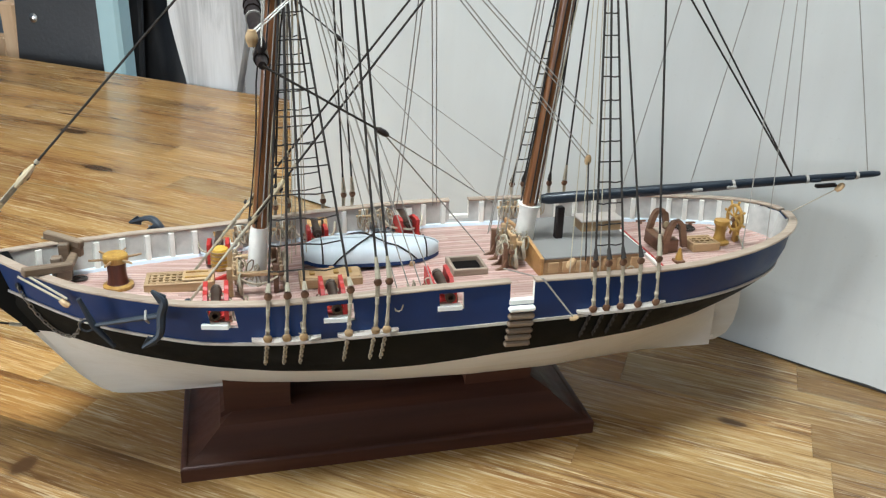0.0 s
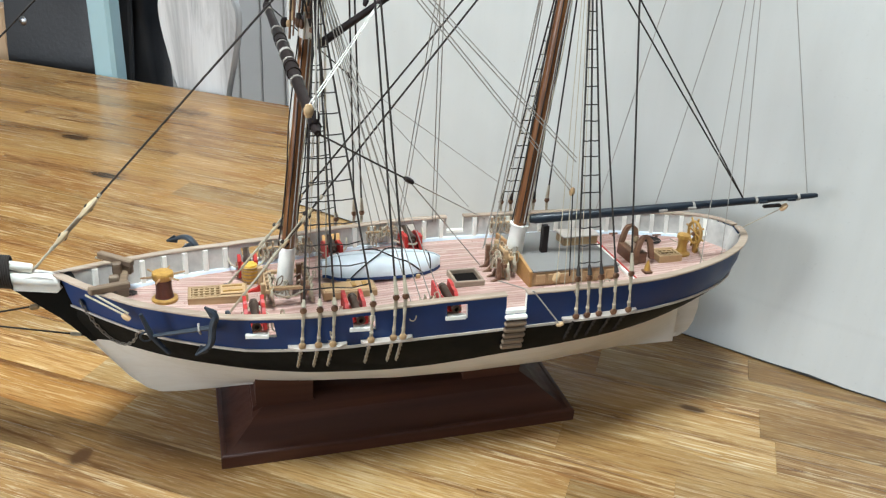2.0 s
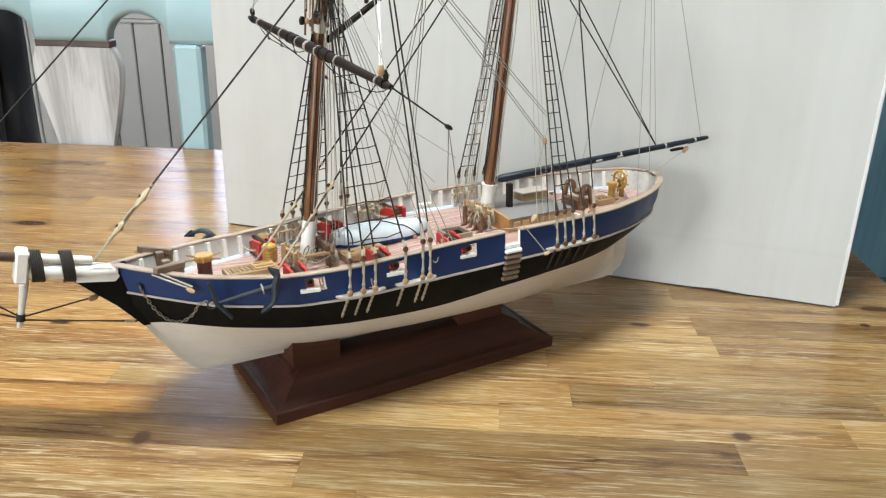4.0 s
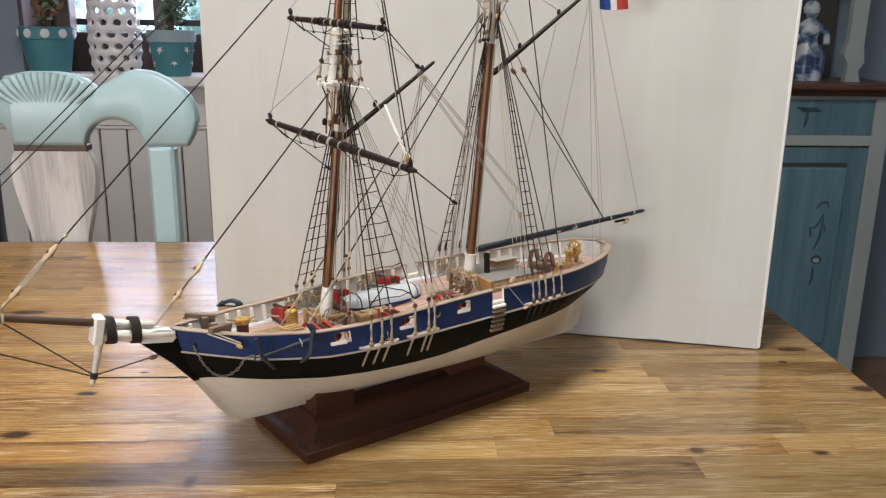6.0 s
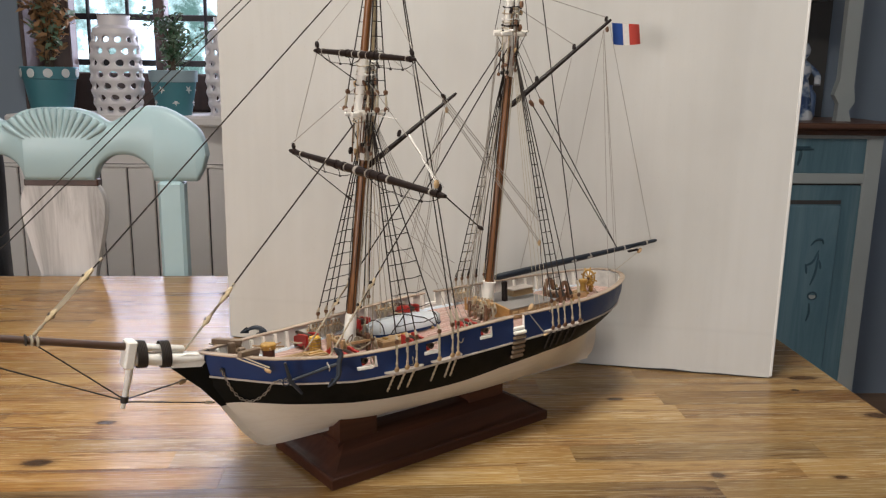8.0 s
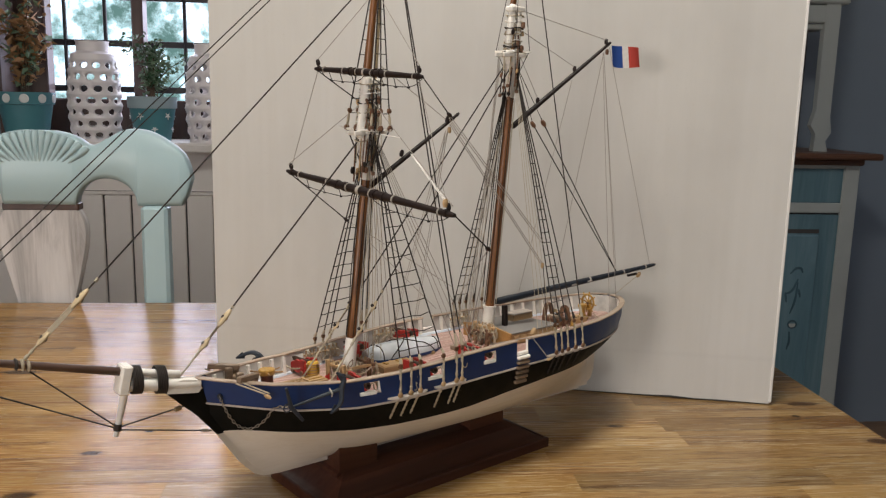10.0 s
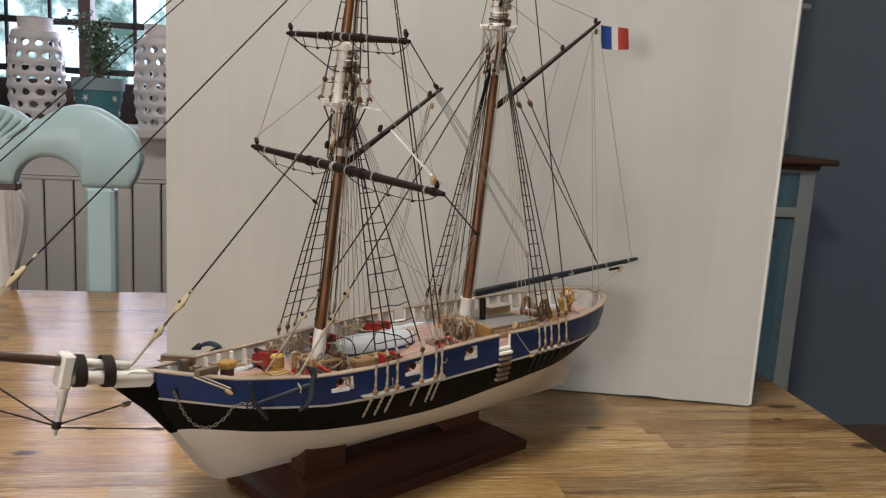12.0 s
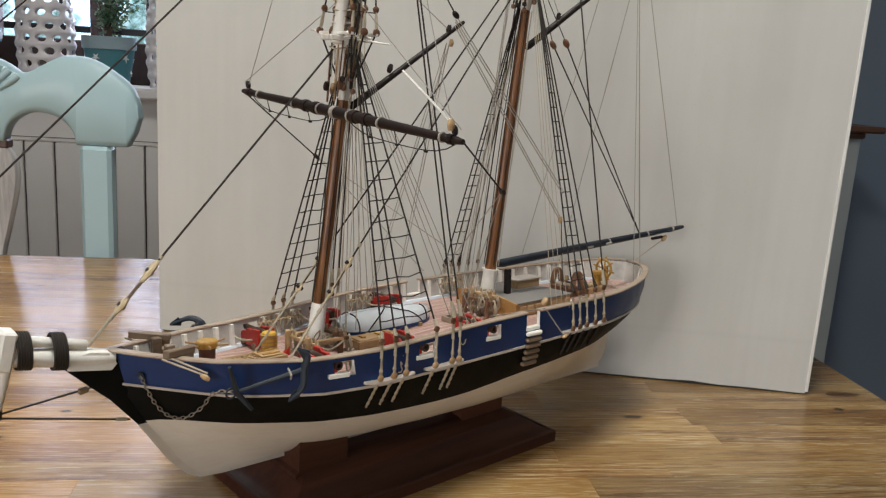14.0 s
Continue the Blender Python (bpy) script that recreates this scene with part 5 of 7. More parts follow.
for side in (-1, 1):
    for x0, x1 in ((-0.0890, -0.0560), (-0.0480, -0.0180), (0.0760, 0.1270)):
        n = 6
        rings = []
        for k in range(n + 1):
            x = x0 + (x1 - x0) * k / n
            z = stripe_z(x) + 0.0030
            y = side_y(x, z)
            out = 0.0056 if 0 < k < n else 0.0022
            rings.append([Vector((x, side * (y - 0.001), z - 0.0007)), Vector((x, side * (y + out), z - 0.0007)), Vector((x, side * (y + out), z + 0.0007)), Vector((x, side * (y - 0.001), z + 0.0007))])
        part("channel", Geo().rings(rings), M_STRIPE, ship, "pale channel plank", HULL)
    hounds = {}
    for x in CHAINS:
        fore = x < 0
        zl = stripe_z(x) + 0.0052
        low = HULL @ Vector((x, side * (side_y(x, zl) + 0.0046), zl + 0.0005))
        rise = 0.0060 if x in FORE_SHROUDS else (0.0085 if fore else 0.0085)
        top = HULL @ Vector((x + (0.0012 if fore else -0.001), side * (side_y(x, rail_z(x)) + 0.0030), rail_z(x) + rise))
        # shroud end above the upper deadeye
        if x in FORE_SHROUDS:
            head = F(0.290, side * 0.0042, 0.001)
        elif x in MAIN_SHROUDS:
            head = N(0.346, side * 0.0042, 0.001)
        elif fore:
            head = F(0.480, side * 0.002, -0.005)
        else:
            head = N(0.505, side * 0.002, -0.005)
        part("deadeye", DEADEYE_L if fore else DEADEYE, None, ship, "", Matrix.Translation(low) @ Matrix.Scale(0.82, 4))
        part("deadeye", DEADEYE, None, ship, "", Matrix.Translation(top) @ Matrix.Scale(0.76, 4))
        for o in (-0.0010, 0.0, 0.0010):
            part("lanyard", Geo().tube([low + Vector((o * 0.75, 0, 0.001)), low.lerp(top, 0.5) + Vector((o * 0.30, 0.0003 * side, 0)), top + Vector((o * 0.85, 0, -0.001))], 0.00042, 5), M_CHAIN, ship)
        part("lanyard_hitch", Geo().tube([low.lerp(top, 0.55), low.lerp(top, 0.70)], 0.0010, 7), M_ROPE_L, ship)
        part("lanyard_hitch", Geo().tube([low.lerp(top, 0.12), low.lerp(top, 0.20), low.lerp(top, 0.27)], [0.0007, 0.0013, 0.0006], 7), M_CHAIN, ship)
        part("shroud_seizing", Geo().tube([top + Vector((0, 0, 0.0022)), top.lerp(head, 0.035)], [0.0015, 0.0008], 7), M_ROPE_L if x not in MAIN_SHROUDS else M_ROPE_D, ship)
        # twisted chain plate below the channel
        foot = HULL @ Vector((x - 0.0015, side * (side_y(x, zl - 0.020) + 0.0009), zl - 0.0205))
        d = foot - low
        for phase in (0, math.pi):
            pts = [low + d * (k / 14) + 0.00075 * Vector((math.cos(phase + k * 1.25), math.sin(phase + k * 1.25) * 0.6, 0)) for k in range(15)]
            part("chain_plate", Geo().tube(pts, 0.00050, 5), M_CHAIN if fore else M_ROPE_D, ship)
        hounds[x] = (top, head)
        part("shroud" if x in FORE_SHROUDS + MAIN_SHROUDS else "backstay", Geo().tube([top, head], 0.00058, 6), M_ROPE_D, ship, "tarred black shroud" if x in FORE_SHROUDS + MAIN_SHROUDS else "tarred black backstay")
    # ratlines
    for rows, step in ((FORE_SHROUDS, 0.0112), (MAIN_SHROUDS[:3], 0.0098)):
        height = hounds[rows[0]][1].z - hounds[rows[0]][0].z
        n = int(height * 0.93 / step)
        rng = random.Random(7 + int(rows[0] * 1000) + side)
        for k in range(1, n):
            t = (k * step + rng.uniform(-0.0006, 0.0006)) / height
            pts = []
            row = [hounds[x][0].lerp(hounds[x][1], t) for x in rows]
            for a, b in zip(row, row[1:]):
                pts += [a, a.lerp(b, 0.5) - Vector((0, 0, rng.uniform(0.0, 0.10) * (b - a).length))]
            pts.append(row[-1])
            part("ratline", Geo().tube(pts, 0.00038, 5), M_ROPE_D, ship)
    # topmast shrouds above the fore top
    tops = []
    for dx in (-0.011, -0.002, 0.007):
        a, b = F(0.2960, side * 0.0170, dx), F(0.430, side * 0.002, -0.006)
        part("topmast_shroud", Geo().tube([a, b], 0.00056, 5), M_ROPE_D, ship)
        part("futtock_shroud", Geo().tube([a, F(0.262, side * 0.0052, 0.001)], 0.00060, 5), M_ROPE_D, ship)
        part("deadeye", DEADEYE, None, ship, "", Matrix.Translation(a) @ Matrix.Scale(0.9, 4))
        part("lanyard", Geo().tube([a, a.lerp(b, 0.045), a.lerp(b, 0.09)], [0.0008, 0.0012, 0.0007], 6), M_ROPE_L, ship)
        part("deadeye", DEADEYE, None, ship, "", Matrix.Translation(a.lerp(b, 0.10)) @ Matrix.Scale(0.8, 4))
        tops.append((a, b))
    for k in range(1, 11):
        t = k * 0.085
        part("ratline", Geo().tube([a.lerp(b, t) for a, b in tops], 0.00034, 5), M_ROPE_D, ship)
    for dx in (-0.011, 0.007):
        a, b = N(0.3640, side * 0.0120, dx), N(0.46, side * 0.002, -0.006)
        part("topmast_shroud", Geo().tube([a, b], 0.00034, 5), M_ROPE_D, ship)
        part("futtock_shroud", Geo().tube([a, N(0.338, side * 0.004, 0.001)], 0.00034, 5), M_ROPE_D, ship)

# stays with their hearts
def heart_pair(a, b, t0, t1, size=1.0):
    """Two pale hearts with lashings between them, on a stay whose end is served with pale cord."""
    d = b - a
    m = d.to_track_quat("Z", "Y").to_matrix().to_4x4()
    for t, long in ((t0, 0.0056 * size), (t1, 0.0082 * size)):
        part("stay_heart", Geo().lathe([(0, -long), (0.0020 * size, -long * 0.85), (0.0033 * size, -long * 0.25), (0.0033 * size, long * 0.25), (0.0020 * size, long * 0.85), (0, long)], Matrix.Diagonal((0.85, 0.6, 1, 1)), 10), M_HEART, ship, "", Matrix.Translation(a.lerp(b, t)) @ m)
        part("heart_eye", Geo().lathe([(0.0006, 0.0021), (0.0013, 0.0023), (0.0013, -0.0023), (0.0006, -0.0021)], pose(0, 0, 0, 90, 0, 0), 8), M_ROPE_D, ship, "", Matrix.Translation(a.lerp(b, t)) @ m)
    off = d.orthogonal().normalized()
    for k in (-1, 0, 1):
        part("stay_lashing", Geo().tube([a.lerp(b, t0) + off * 0.0012 * k, a.lerp(b, t1) + off * 0.0012 * k], 0.00055, 5), M_ROPE_L, ship)
    part("stay_tail", Geo().tube([a, a.lerp(b, t0)], 0.00075, 6), M_ROPE_L, ship, "pale served end of the stay")
    for t in (t0 - 0.028, t0 - 0.040, t1 + 0.042):
        part("stay_seizing", Geo().tube([a.lerp(b, t - 0.004), a.lerp(b, t + 0.004)], 0.0012, 7), M_ROPE_L, ship)


fs0, fs1 = Vector((-0.2262, -0.001, 0.1235)), F(0.294, 0, -0.004)
cord("forestay", [fs0.lerp(fs1, 0.215), fs1], 0.00062, M_ROPE_D, "black forestay")
heart_pair(fs0, fs1, 0.115, 0.215)
ja0, ja1 = Vector((-0.3285, 0, 0.1510)), Vector((-0.0690, 0, 0.4065))
cord("jib_stay", [ja0.lerp(ja1, 0.145), ja1], 0.00055, M_ROPE_D, "black jib stay")
heart_pair(ja0, ja1, 0.055, 0.145)
for o in (0.0, 0.0065):
    cord("outer_jib_stay", [Vector((-0.400, 0, 0.1700 + o * 0.2)), Vector((-0.335, 0, 0.2175 + o)), F(0.478 + o, 0, -0.005)], 0.00042, M_ROPE_D, "black outer jib stay")
for y, zt in ((0.019, 0.356), (-0.020, 0.352)):
    foot = HULL @ Vector((-0.1205, y + 0.002, deck_z(-0.12) + 0.001))
    top = N(zt, y * 0.15, -0.004)
    cord("mainstay", [foot, top], 0.00058, M_ROPE_D, "black mainstay")
    heart_pair(foot, top, 0.16 if y > 0 else 0.17, 0.225 if y > 0 else 0.235, 0.7)
    part("eye_bolt", Geo().lathe([(0, 0), (0.0018, 0), (0.0016, 0.0022), (0, 0.0026)], None, 10), M_IRON, ship, "", Matrix.Translation(foot))
# bobstays and martingale
for a, b in (((-0.2715, 0, 0.0950), (-0.2235, 0, 0.1000)), ((-0.2715, 0, 0.0935), (-0.2045, 0, 0.0765)), ((-0.2715, 0, 0.0955), (-0.3275, 0, 0.1490)), ((-0.2715, 0, 0.0945), (-0.3420, 0, 0.1325)), ((-0.3420, 0, 0.1325), (-0.415, 0, 0.1735))):
    cord("bobstay", [Vector(a), Vector(b)], 0.00055, M_ROPE_D, "black bobstay")
part("bobstay_heart", Geo().lathe([(0, -0.0035), (0.0018, -0.002), (0.0018, 0.002), (0, 0.0035)], Matrix.Translation((-0.2290, 0, 0.0990)) @ pose(0, 0, 0, 0, 80, 0), 10), M_BRASS, ship)
part("bobstay_seizing", Geo().tube([(-0.2065, 0, 0.0770), (-0.2125, 0, 0.0785)], 0.0011, 7), M_ROPE_L, ship)
for k in range(3):
    part("stay_collar", Geo().lathe([(0.0030, -0.0010), (0.0042, 0.0), (0.0030, 0.0010)], Matrix.Translation((-0.3240 - 0.0035 * k, 0, 0.1492 + 0.0010 * k)) @ pose(0, 0, 0, 0, 90, 0), 12), M_ROPE_L if k < 2 else M_ROPE_D, ship)

# foot ropes, yard bands, lifts and braces
for A, B, drop, r in ((FY0, FY1, 0.0085, 0.0037), (TY0, TY1, 0.0070, 0.0031)):
    for t0, t1 in ((0.03, 0.47), (0.53, 0.97)):
        pts = []
        for k in range(13):
            t = t0 + (t1 - t0) * k / 12
            pts.append(A.lerp(B, t) + Vector((0.003, 0, -drop * (1 - (2 * k / 12 - 1) ** 4) - 0.0015)))
        cord("foot_rope", pts, 0.00032, M_ROPE_D)
        for k in (3, 6, 9):
            t = t0 + (t1 - t0) * k / 12
            cord("stirrup", [A.lerp(B, t), pts[k]], 0.00032, M_ROPE_D)
            block(pts[k] + Vector((0, 0, -0.0006)), (0, 1, 0), BLOCK_D, 0.45)
    for t in (0.04, 0.36, 0.41, 0.5, 0.59, 0.64, 0.96):
        rr = r * (1 - 1.5 * abs(t - 0.5) ** 2) + 0.0003
        part("yard_band", Geo().tube([A.lerp(B, t - 0.008), A.lerp(B, t + 0.008)], rr, 10), M_SPAR if t != 0.5 else M_ROPE_W, ship)
    for t in (0.10, 0.30, 0.43, 0.57, 0.70, 0.93):
        rr = r * (1 - 1.5 * abs(t - 0.5) ** 2) + 0.0002
        part("whipping", Geo().tube([A.lerp(B, t - 0.003), A.lerp(B, t + 0.003)], rr, 10), M_ROPE_W, ship, "pale cord whipping")
    for t in (0.03, 0.97):
        block(A.lerp(B, t) + Vector((0, 0, 0.0050)), (0, 0.3, 1), BLOCK_D, 0.9)
for p in (FY0, FY1):
    s = 1 if p.y > 0 else -1
    cord("lift", [p + Vector((0, -0.002 * s, 0.006)), F(0.318, s * 0.004, -0.004)], 0.00028, M_ROPE_W)
    cord("topsail_sheet", [p + Vector((0, -0.008 * s, 0.005)), (TY0 if s > 0 else TY1) + Vector((0, -0.004 * s, -0.002))], 0.00028, M_ROPE_W)
for p in (TY0, TY1):
    s = 1 if p.y > 0 else -1
    cord("lift", [p + Vector((0, -0.002 * s, 0.006)), F(0.400, s * 0.002, -0.006)], 0.00028, M_ROPE_W)
# braces: a dark pennant with a block, then a pale whip led aft
for p, blk, ends in ((FY1, Vector((-0.0365, -0.1110, 0.2125)), (Vector((0.069, 0.060, 0.108)), Vector((0.046, 0.0, 0.102)))),
                     (FY0, Vector((-0.0270, 0.0930, 0.2080)), (Vector((0.0765, 0.060, 0.137)), Vector((0.0560, 0.060, 0.118))))):
    cord("brace_pennant", [p, blk], 0.00050, M_ROPE_D)
    block(blk, blk - p, BLOCK_D, 0.95)
    for end in ends:
        cord("brace_whip", [blk, end], 0.00031, M_ROPE_W)
for p, blk in ((TY1, Vector((-0.0370, -0.0640, 0.3080))), (TY0, Vector((-0.0400, 0.0450, 0.3130)))):
    cord("brace_pennant", [p, blk], 0.00045, M_ROPE_D)
    block(blk, blk - p, BLOCK_D, 0.9)
    if blk.y < 0:
        for dz in (0.0, 0.0025):
            cord("brace_whip", [blk - Vector((0, 0, dz)), Vector((0.0756, -0.0605, 0.2000 - dz))], 0.00031, M_ROPE_W)
            cord("brace_whip", [blk - Vector((0, 0, 0.004 + dz)), Vector((0.0756, -0.0605, 0.1810 - dz))], 0.00031, M_ROPE_W)
        block(Vector((0.0756, -0.0605, 0.1792)), (0, 0, 1), BLOCK_L, 1.0)

# boom topping lifts, sheet and gaff gear
sheet = BJ.lerp(BE, 0.735)
for y, top in ((-0.019, Vector((0.1000, -0.0185, 0.2990))), (-0.027, Vector((0.1050, -0.0265, 0.3005)))):
    cord("topping_lift", [sheet + Vector((0, 0, 0.002)), top], 0.00050, M_ROPE_D, "black topping lift")
    block(top, top - sheet, BLOCK, 1.1)
    cord("topping_pennant", [top, N(0.348, -0.004, 0.003)], 0.00036, M_ROPE_D)
for t in (0.25, 0.62, 0.95):
    p = GJ.lerp(GE, t)
    block(p + Vector((0, 0, 0.0045)), (0.2, 0, 1), BLOCK_D, 0.9)
    if t > 0.9:
        block(p + Vector((0.002, 0, -0.005)), (0, 0, 1), BLOCK, 0.9)
    cord("peak_halyard", [p + Vector((0, 0, 0.006)), N(0.352 + 0.05 * t, 0.0, 0.004)], 0.00031, M_ROPE_W)
for t0, end in ((0.93, BJ.lerp(BE, 0.735)), (0.99, BJ.lerp(BE, 0.965)), (0.93, HULL @ Vector((0.200, -0.040, 0.118))), (0.92, HULL @ Vector((0.178, -0.050, 0.116))), (0.93, HULL @ Vector((0.195, 0.044, 0.118))), (0.60, HULL @ Vector((0.150, 0.052, 0.114)))):
    cord("gaff_line", [GJ.lerp(GE, t0) + Vector((0, 0, -0.004)), end], 0.00030, M_ROPE_W, "thin grey thread")
for t in (0.45, 0.55, 0.8, 0.90):
    p = BJ.lerp(BE, t)
    part("boom_cleat", Geo().box(0.006, 0.0016, 0.0018, None, 0.0004), M_ROPE_W if t < 0.7 else M_BOOM, ship, "", Matrix.Translation(p + Vector((0, -0.0030, -0.0004))) @ pose(0, 0, 0, 0, -5, -9))
sb = BJ.lerp(BE, 0.885)
part("sheet_horse", Geo().box(0.013, 0.0030, 0.0022, None, 0.0006), M_SPAR, ship, "", Matrix.Translation(BJ.lerp(BE, 0.845) + Vector((0, 0, -0.0052))) @ pose(0, 0, 0, 0, -5, -9))
block(sb + Vector((0.001, 0, -0.0070)), (0.6, 0, 0.6), BLOCK_L, 1.25)
cord("main_sheet", [sb + Vector((0, 0, -0.0075)), HULL @ Vector((0.238, -0.004, 0.1205))], 0.00034, M_ROPE_L)
# fore gaff gear
block(FGJ.lerp(FGE, 0.86) + Vector((0, 0, 0.003)), (0.3, 0, 1), BLOCK_D, 0.9)
block(FGJ.lerp(FGE, 0.88) + Vector((0.001, 0, -0.007)), (0, 0, 1), BLOCK_L, 1.0)
block(FGJ.lerp(FGE, 0.38) + Vector((-0.003, 0, 0.004)), (0.3, 0, 1), BLOCK_D, 1.0)
cord("fore_peak_halyard", [FGJ.lerp(FGE, 0.88), F(0.345, 0, 0.004)], 0.00030, M_ROPE_W)
for o in (-0.0012, 0.0012):
    for x in (0.004, 0.030):
        cord("fore_gaff_line", [FGJ.lerp(FGE, 0.86) + Vector((o, 0, -0.006)), Vector((x + o, 0.060, 0.108))], 0.00031, M_ROPE_W)
    # white lift tackle of the fore yard's port arm
    cord("lift_tackle", [Vector((-0.031 + 0.4 * o, -0.010, 0.275)), Vector((-0.0844 + 0.6 * o, -0.1182, 0.2515))], 0.00032, M_ROPE_WHITE, "white cord tackle")
block(Vector((-0.0844, -0.1182, 0.2500)), (0, 0, 1), BLOCK_L, 1.2)
# white cord tied round the fore top
for dz, r in ((0.0, 0.0075), (0.0012, 0.0080), (0.0025, 0.0074)):
    c = F(0.2915 + dz, 0, -0.002)
    pts = [c + Vector((r * 1.3 * math.cos(a), r * math.sin(a), 0.0008 * math.sin(3 * a))) for a in [2 * math.pi * k / 20 for k in range(21)]]
    cord("white_lashing", pts, 0.00060, M_ROPE_WHITE, "white cord lashing")
for d in ((-0.008, 0.028, 0.004), (0.010, -0.030, -0.003)):
    cord("lashing_end", [F(0.2925, 0, -0.002), F(0.2925, 0, -0.002) + Vector(d)], 0.00055, M_ROPE_WHITE)
# furled topsail gear hanging about the fore masthead
rng = random.Random(21)
for k in range(9):
    z = rng.uniform(0.262, 0.325)
    y = rng.choice((-1, 1)) * rng.uniform(0.003, 0.006)
    block(F(z, y, rng.uniform(-0.008, 0.004)), (rng.uniform(-0.4, 0.4), 0, 1), (BLOCK, BLOCK_L, BLOCK)[k % 3], rng.uniform(0.8, 1.15))
for k in range(6):
    y = (-1, 1)[k % 2] * (0.0025 + 0.001 * k)
    cord("halyard_fall", [F(0.30 + 0.004 * k, y, 0.004), HULL @ Vector((-0.072 + 0.003 * k, y * 1.2, deck_z(-0.07) + 0.014))], 0.00026, M_ROPE_L)
for k in range(5):
    y = (-1, 1)[k % 2] * (0.003 + 0.001 * k)
    cord("halyard_fall", [N(0.350 + 0.004 * k, 0.006 + 0.001 * k, -0.010), HULL @ Vector((0.049 + 0.0025 * k, 0.012 + y * 0.6, deck_z(0.05) + 0.014))], 0.00031, M_ROPE_W)
# cords led down close beside both lower masts
for fn, z0, z1 in ((F, 0.128, 0.256), (N, 0.134, 0.322)):
    for k, (dy, dx, mt) in enumerate(((-0.0046, -0.0020, M_ROPE_D), (-0.0040, 0.0034, M_ROPE_L), (0.0044, -0.0028, M_ROPE_D), (-0.0052, 0.0008, M_ROPE_W), (-0.0008, -0.0052, M_ROPE_D), (0.0010, 0.0052, M_ROPE_D))):
        line = [fn(z0 + (z1 - z0) * q / 5, dy * (1 + 0.12 * math.sin(2.3 * q + k)), dx * (1 + 0.15 * math.sin(1.9 * q + 2 * k))) for q in range(6)]
        cord("mast_fall", line, 0.00040, mt)
# falls belayed to the pin rails on both sides
for side in (-1, 1):
    for k in range(4):
        x = -0.016 + 0.0062 * k
        foot = HULL @ Vector((x, side * (side_y(x, rail_z(x)) - 0.0085), deck_z(x) + 0.010))
        cord("running_line", [foot, F(0.285, side * 0.003, 0.004 + 0.001 * k)], 0.00031, M_ROPE_W)
        x = 0.0735 + 0.0058 * k
        foot = HULL @ Vector((x, side * (side_y(x, rail_z(x)) - 0.0085), deck_z(x) + 0.010))
        cord("running_line", [foot, N(0.330 + 0.004 * k, side * 0.003, 0.003)], 0.00026, M_ROPE_L)
tl = Vector((0.0756, -0.0614, 0.1792))
cord("tack_line", [tl, HULL @ Vector((0.080, -0.062, 0.122))], 0.00036, M_ROPE_D)
block(HULL @ Vector((0.0790, -0.046, deck_z(0.08) + 0.016)), (0.5, 0, 0.7), BLOCK_L, 1.3)
a = HULL @ Vector((0.057, -0.050, rail_z(0.057) - 0.004))
b = HULL @ Vector((0.0725, -0.0715, stripe_z(0.072) + 0.0020))
cord("preventer", [HULL @ Vector((0.050, -0.020, deck_z(0.05) + 0.004)), HULL @ Vector((0.055, -0.0685, rail_z(0.055) + 0.002)), b], 0.00045, M_ROPE_W, "grey cord over the rail")
block(b, (1, 0, 0.2), BLOCK_L, 0.9)


# ensign at the gaff
fl = GE + Vector((0.004, 0.0015, -0.004))
for k, (mt, lab) in enumerate(((M_FLAG_B, "blue band"), (M_ROPE_WHITE, "white band"), (M_FLAG_R, "red band"))):
    g = Geo()
    cols = []
    for j in range(7):
        s0, s1 = ((0.0, 0.40), (0.40, 0.57), (0.57, 1.0))[k]
        s = s0 + (s1 - s0) * j / 6
        x, y = 0.0255 * s, -0.0125 * s + 0.0018 * math.sin(6.5 * s)
        cols.append((fl + Vector((x, y, 0.0015 - 0.001 * s)), fl + Vector((x + 0.0035, y, -0.0185 - 0.0008 * math.sin(4 * s)))))
    g.rings([[a, b, b + Vector((0, 0.0004, 0)), a + Vector((0, 0.0004, 0))] for a, b in cols])
    if k == 0:
        flag = part("ensign", g, mt, ship, "blue, white and red paper ensign")
    else:
        part("ensign_band", g, mt, flag, lab)

# dark served loops, battens and blocks about the mastheads
rng = random.Random(33)
for fn, z0, z1, w in ((F, 0.258, 0.330, 0.0060), (N, 0.322, 0.372, 0.0055)):
    for k in range(9):
        y = (-1, 1)[k % 2] * w * rng.uniform(0.75, 1.25)
        dx = rng.uniform(-0.011, 0.006)
        a = z0 + rng.uniform(0.0, 0.02)
        b = z1 - rng.uniform(0.0, 0.02)
        part("masthead_pendant", Geo().tube([fn(a, y, dx), fn((a + b) / 2, y * 1.05, dx + 0.0006), fn(b, y * 0.7, dx * 0.6)], 0.00058, 6), (M_ROPE_D, M_MAST, M_ROPE_L)[k % 3], ship)
        part("pendant_eye", Geo().lathe([(0, -0.0018), (0.0014, -0.0012), (0.0016, 0), (0.0014, 0.0012), (0, 0.0018)], None, 8), (M_BROWN, M_ROPE_D, M_BROWN)[k % 3], ship, "", Matrix.Translation(fn(a, y, dx)))
    for k in range(5):
        z = z0 + 0.036 + (z1 - z0 - 0.036) * (k + 0.4) / 5
        r = 0.0058
        pts = [fn(z, 0, -0.0035) + Vector((r * 1.5 * math.cos(a), r * math.sin(a), 0.0010 * math.sin(2 * a + k))) for a in [2 * math.pi * q / 18 for q in range(19)]]
        part("shroud_collar", Geo().tube(pts, 0.00055, 6), M_ROPE_D if k % 2 else M_ROPE_L, ship)

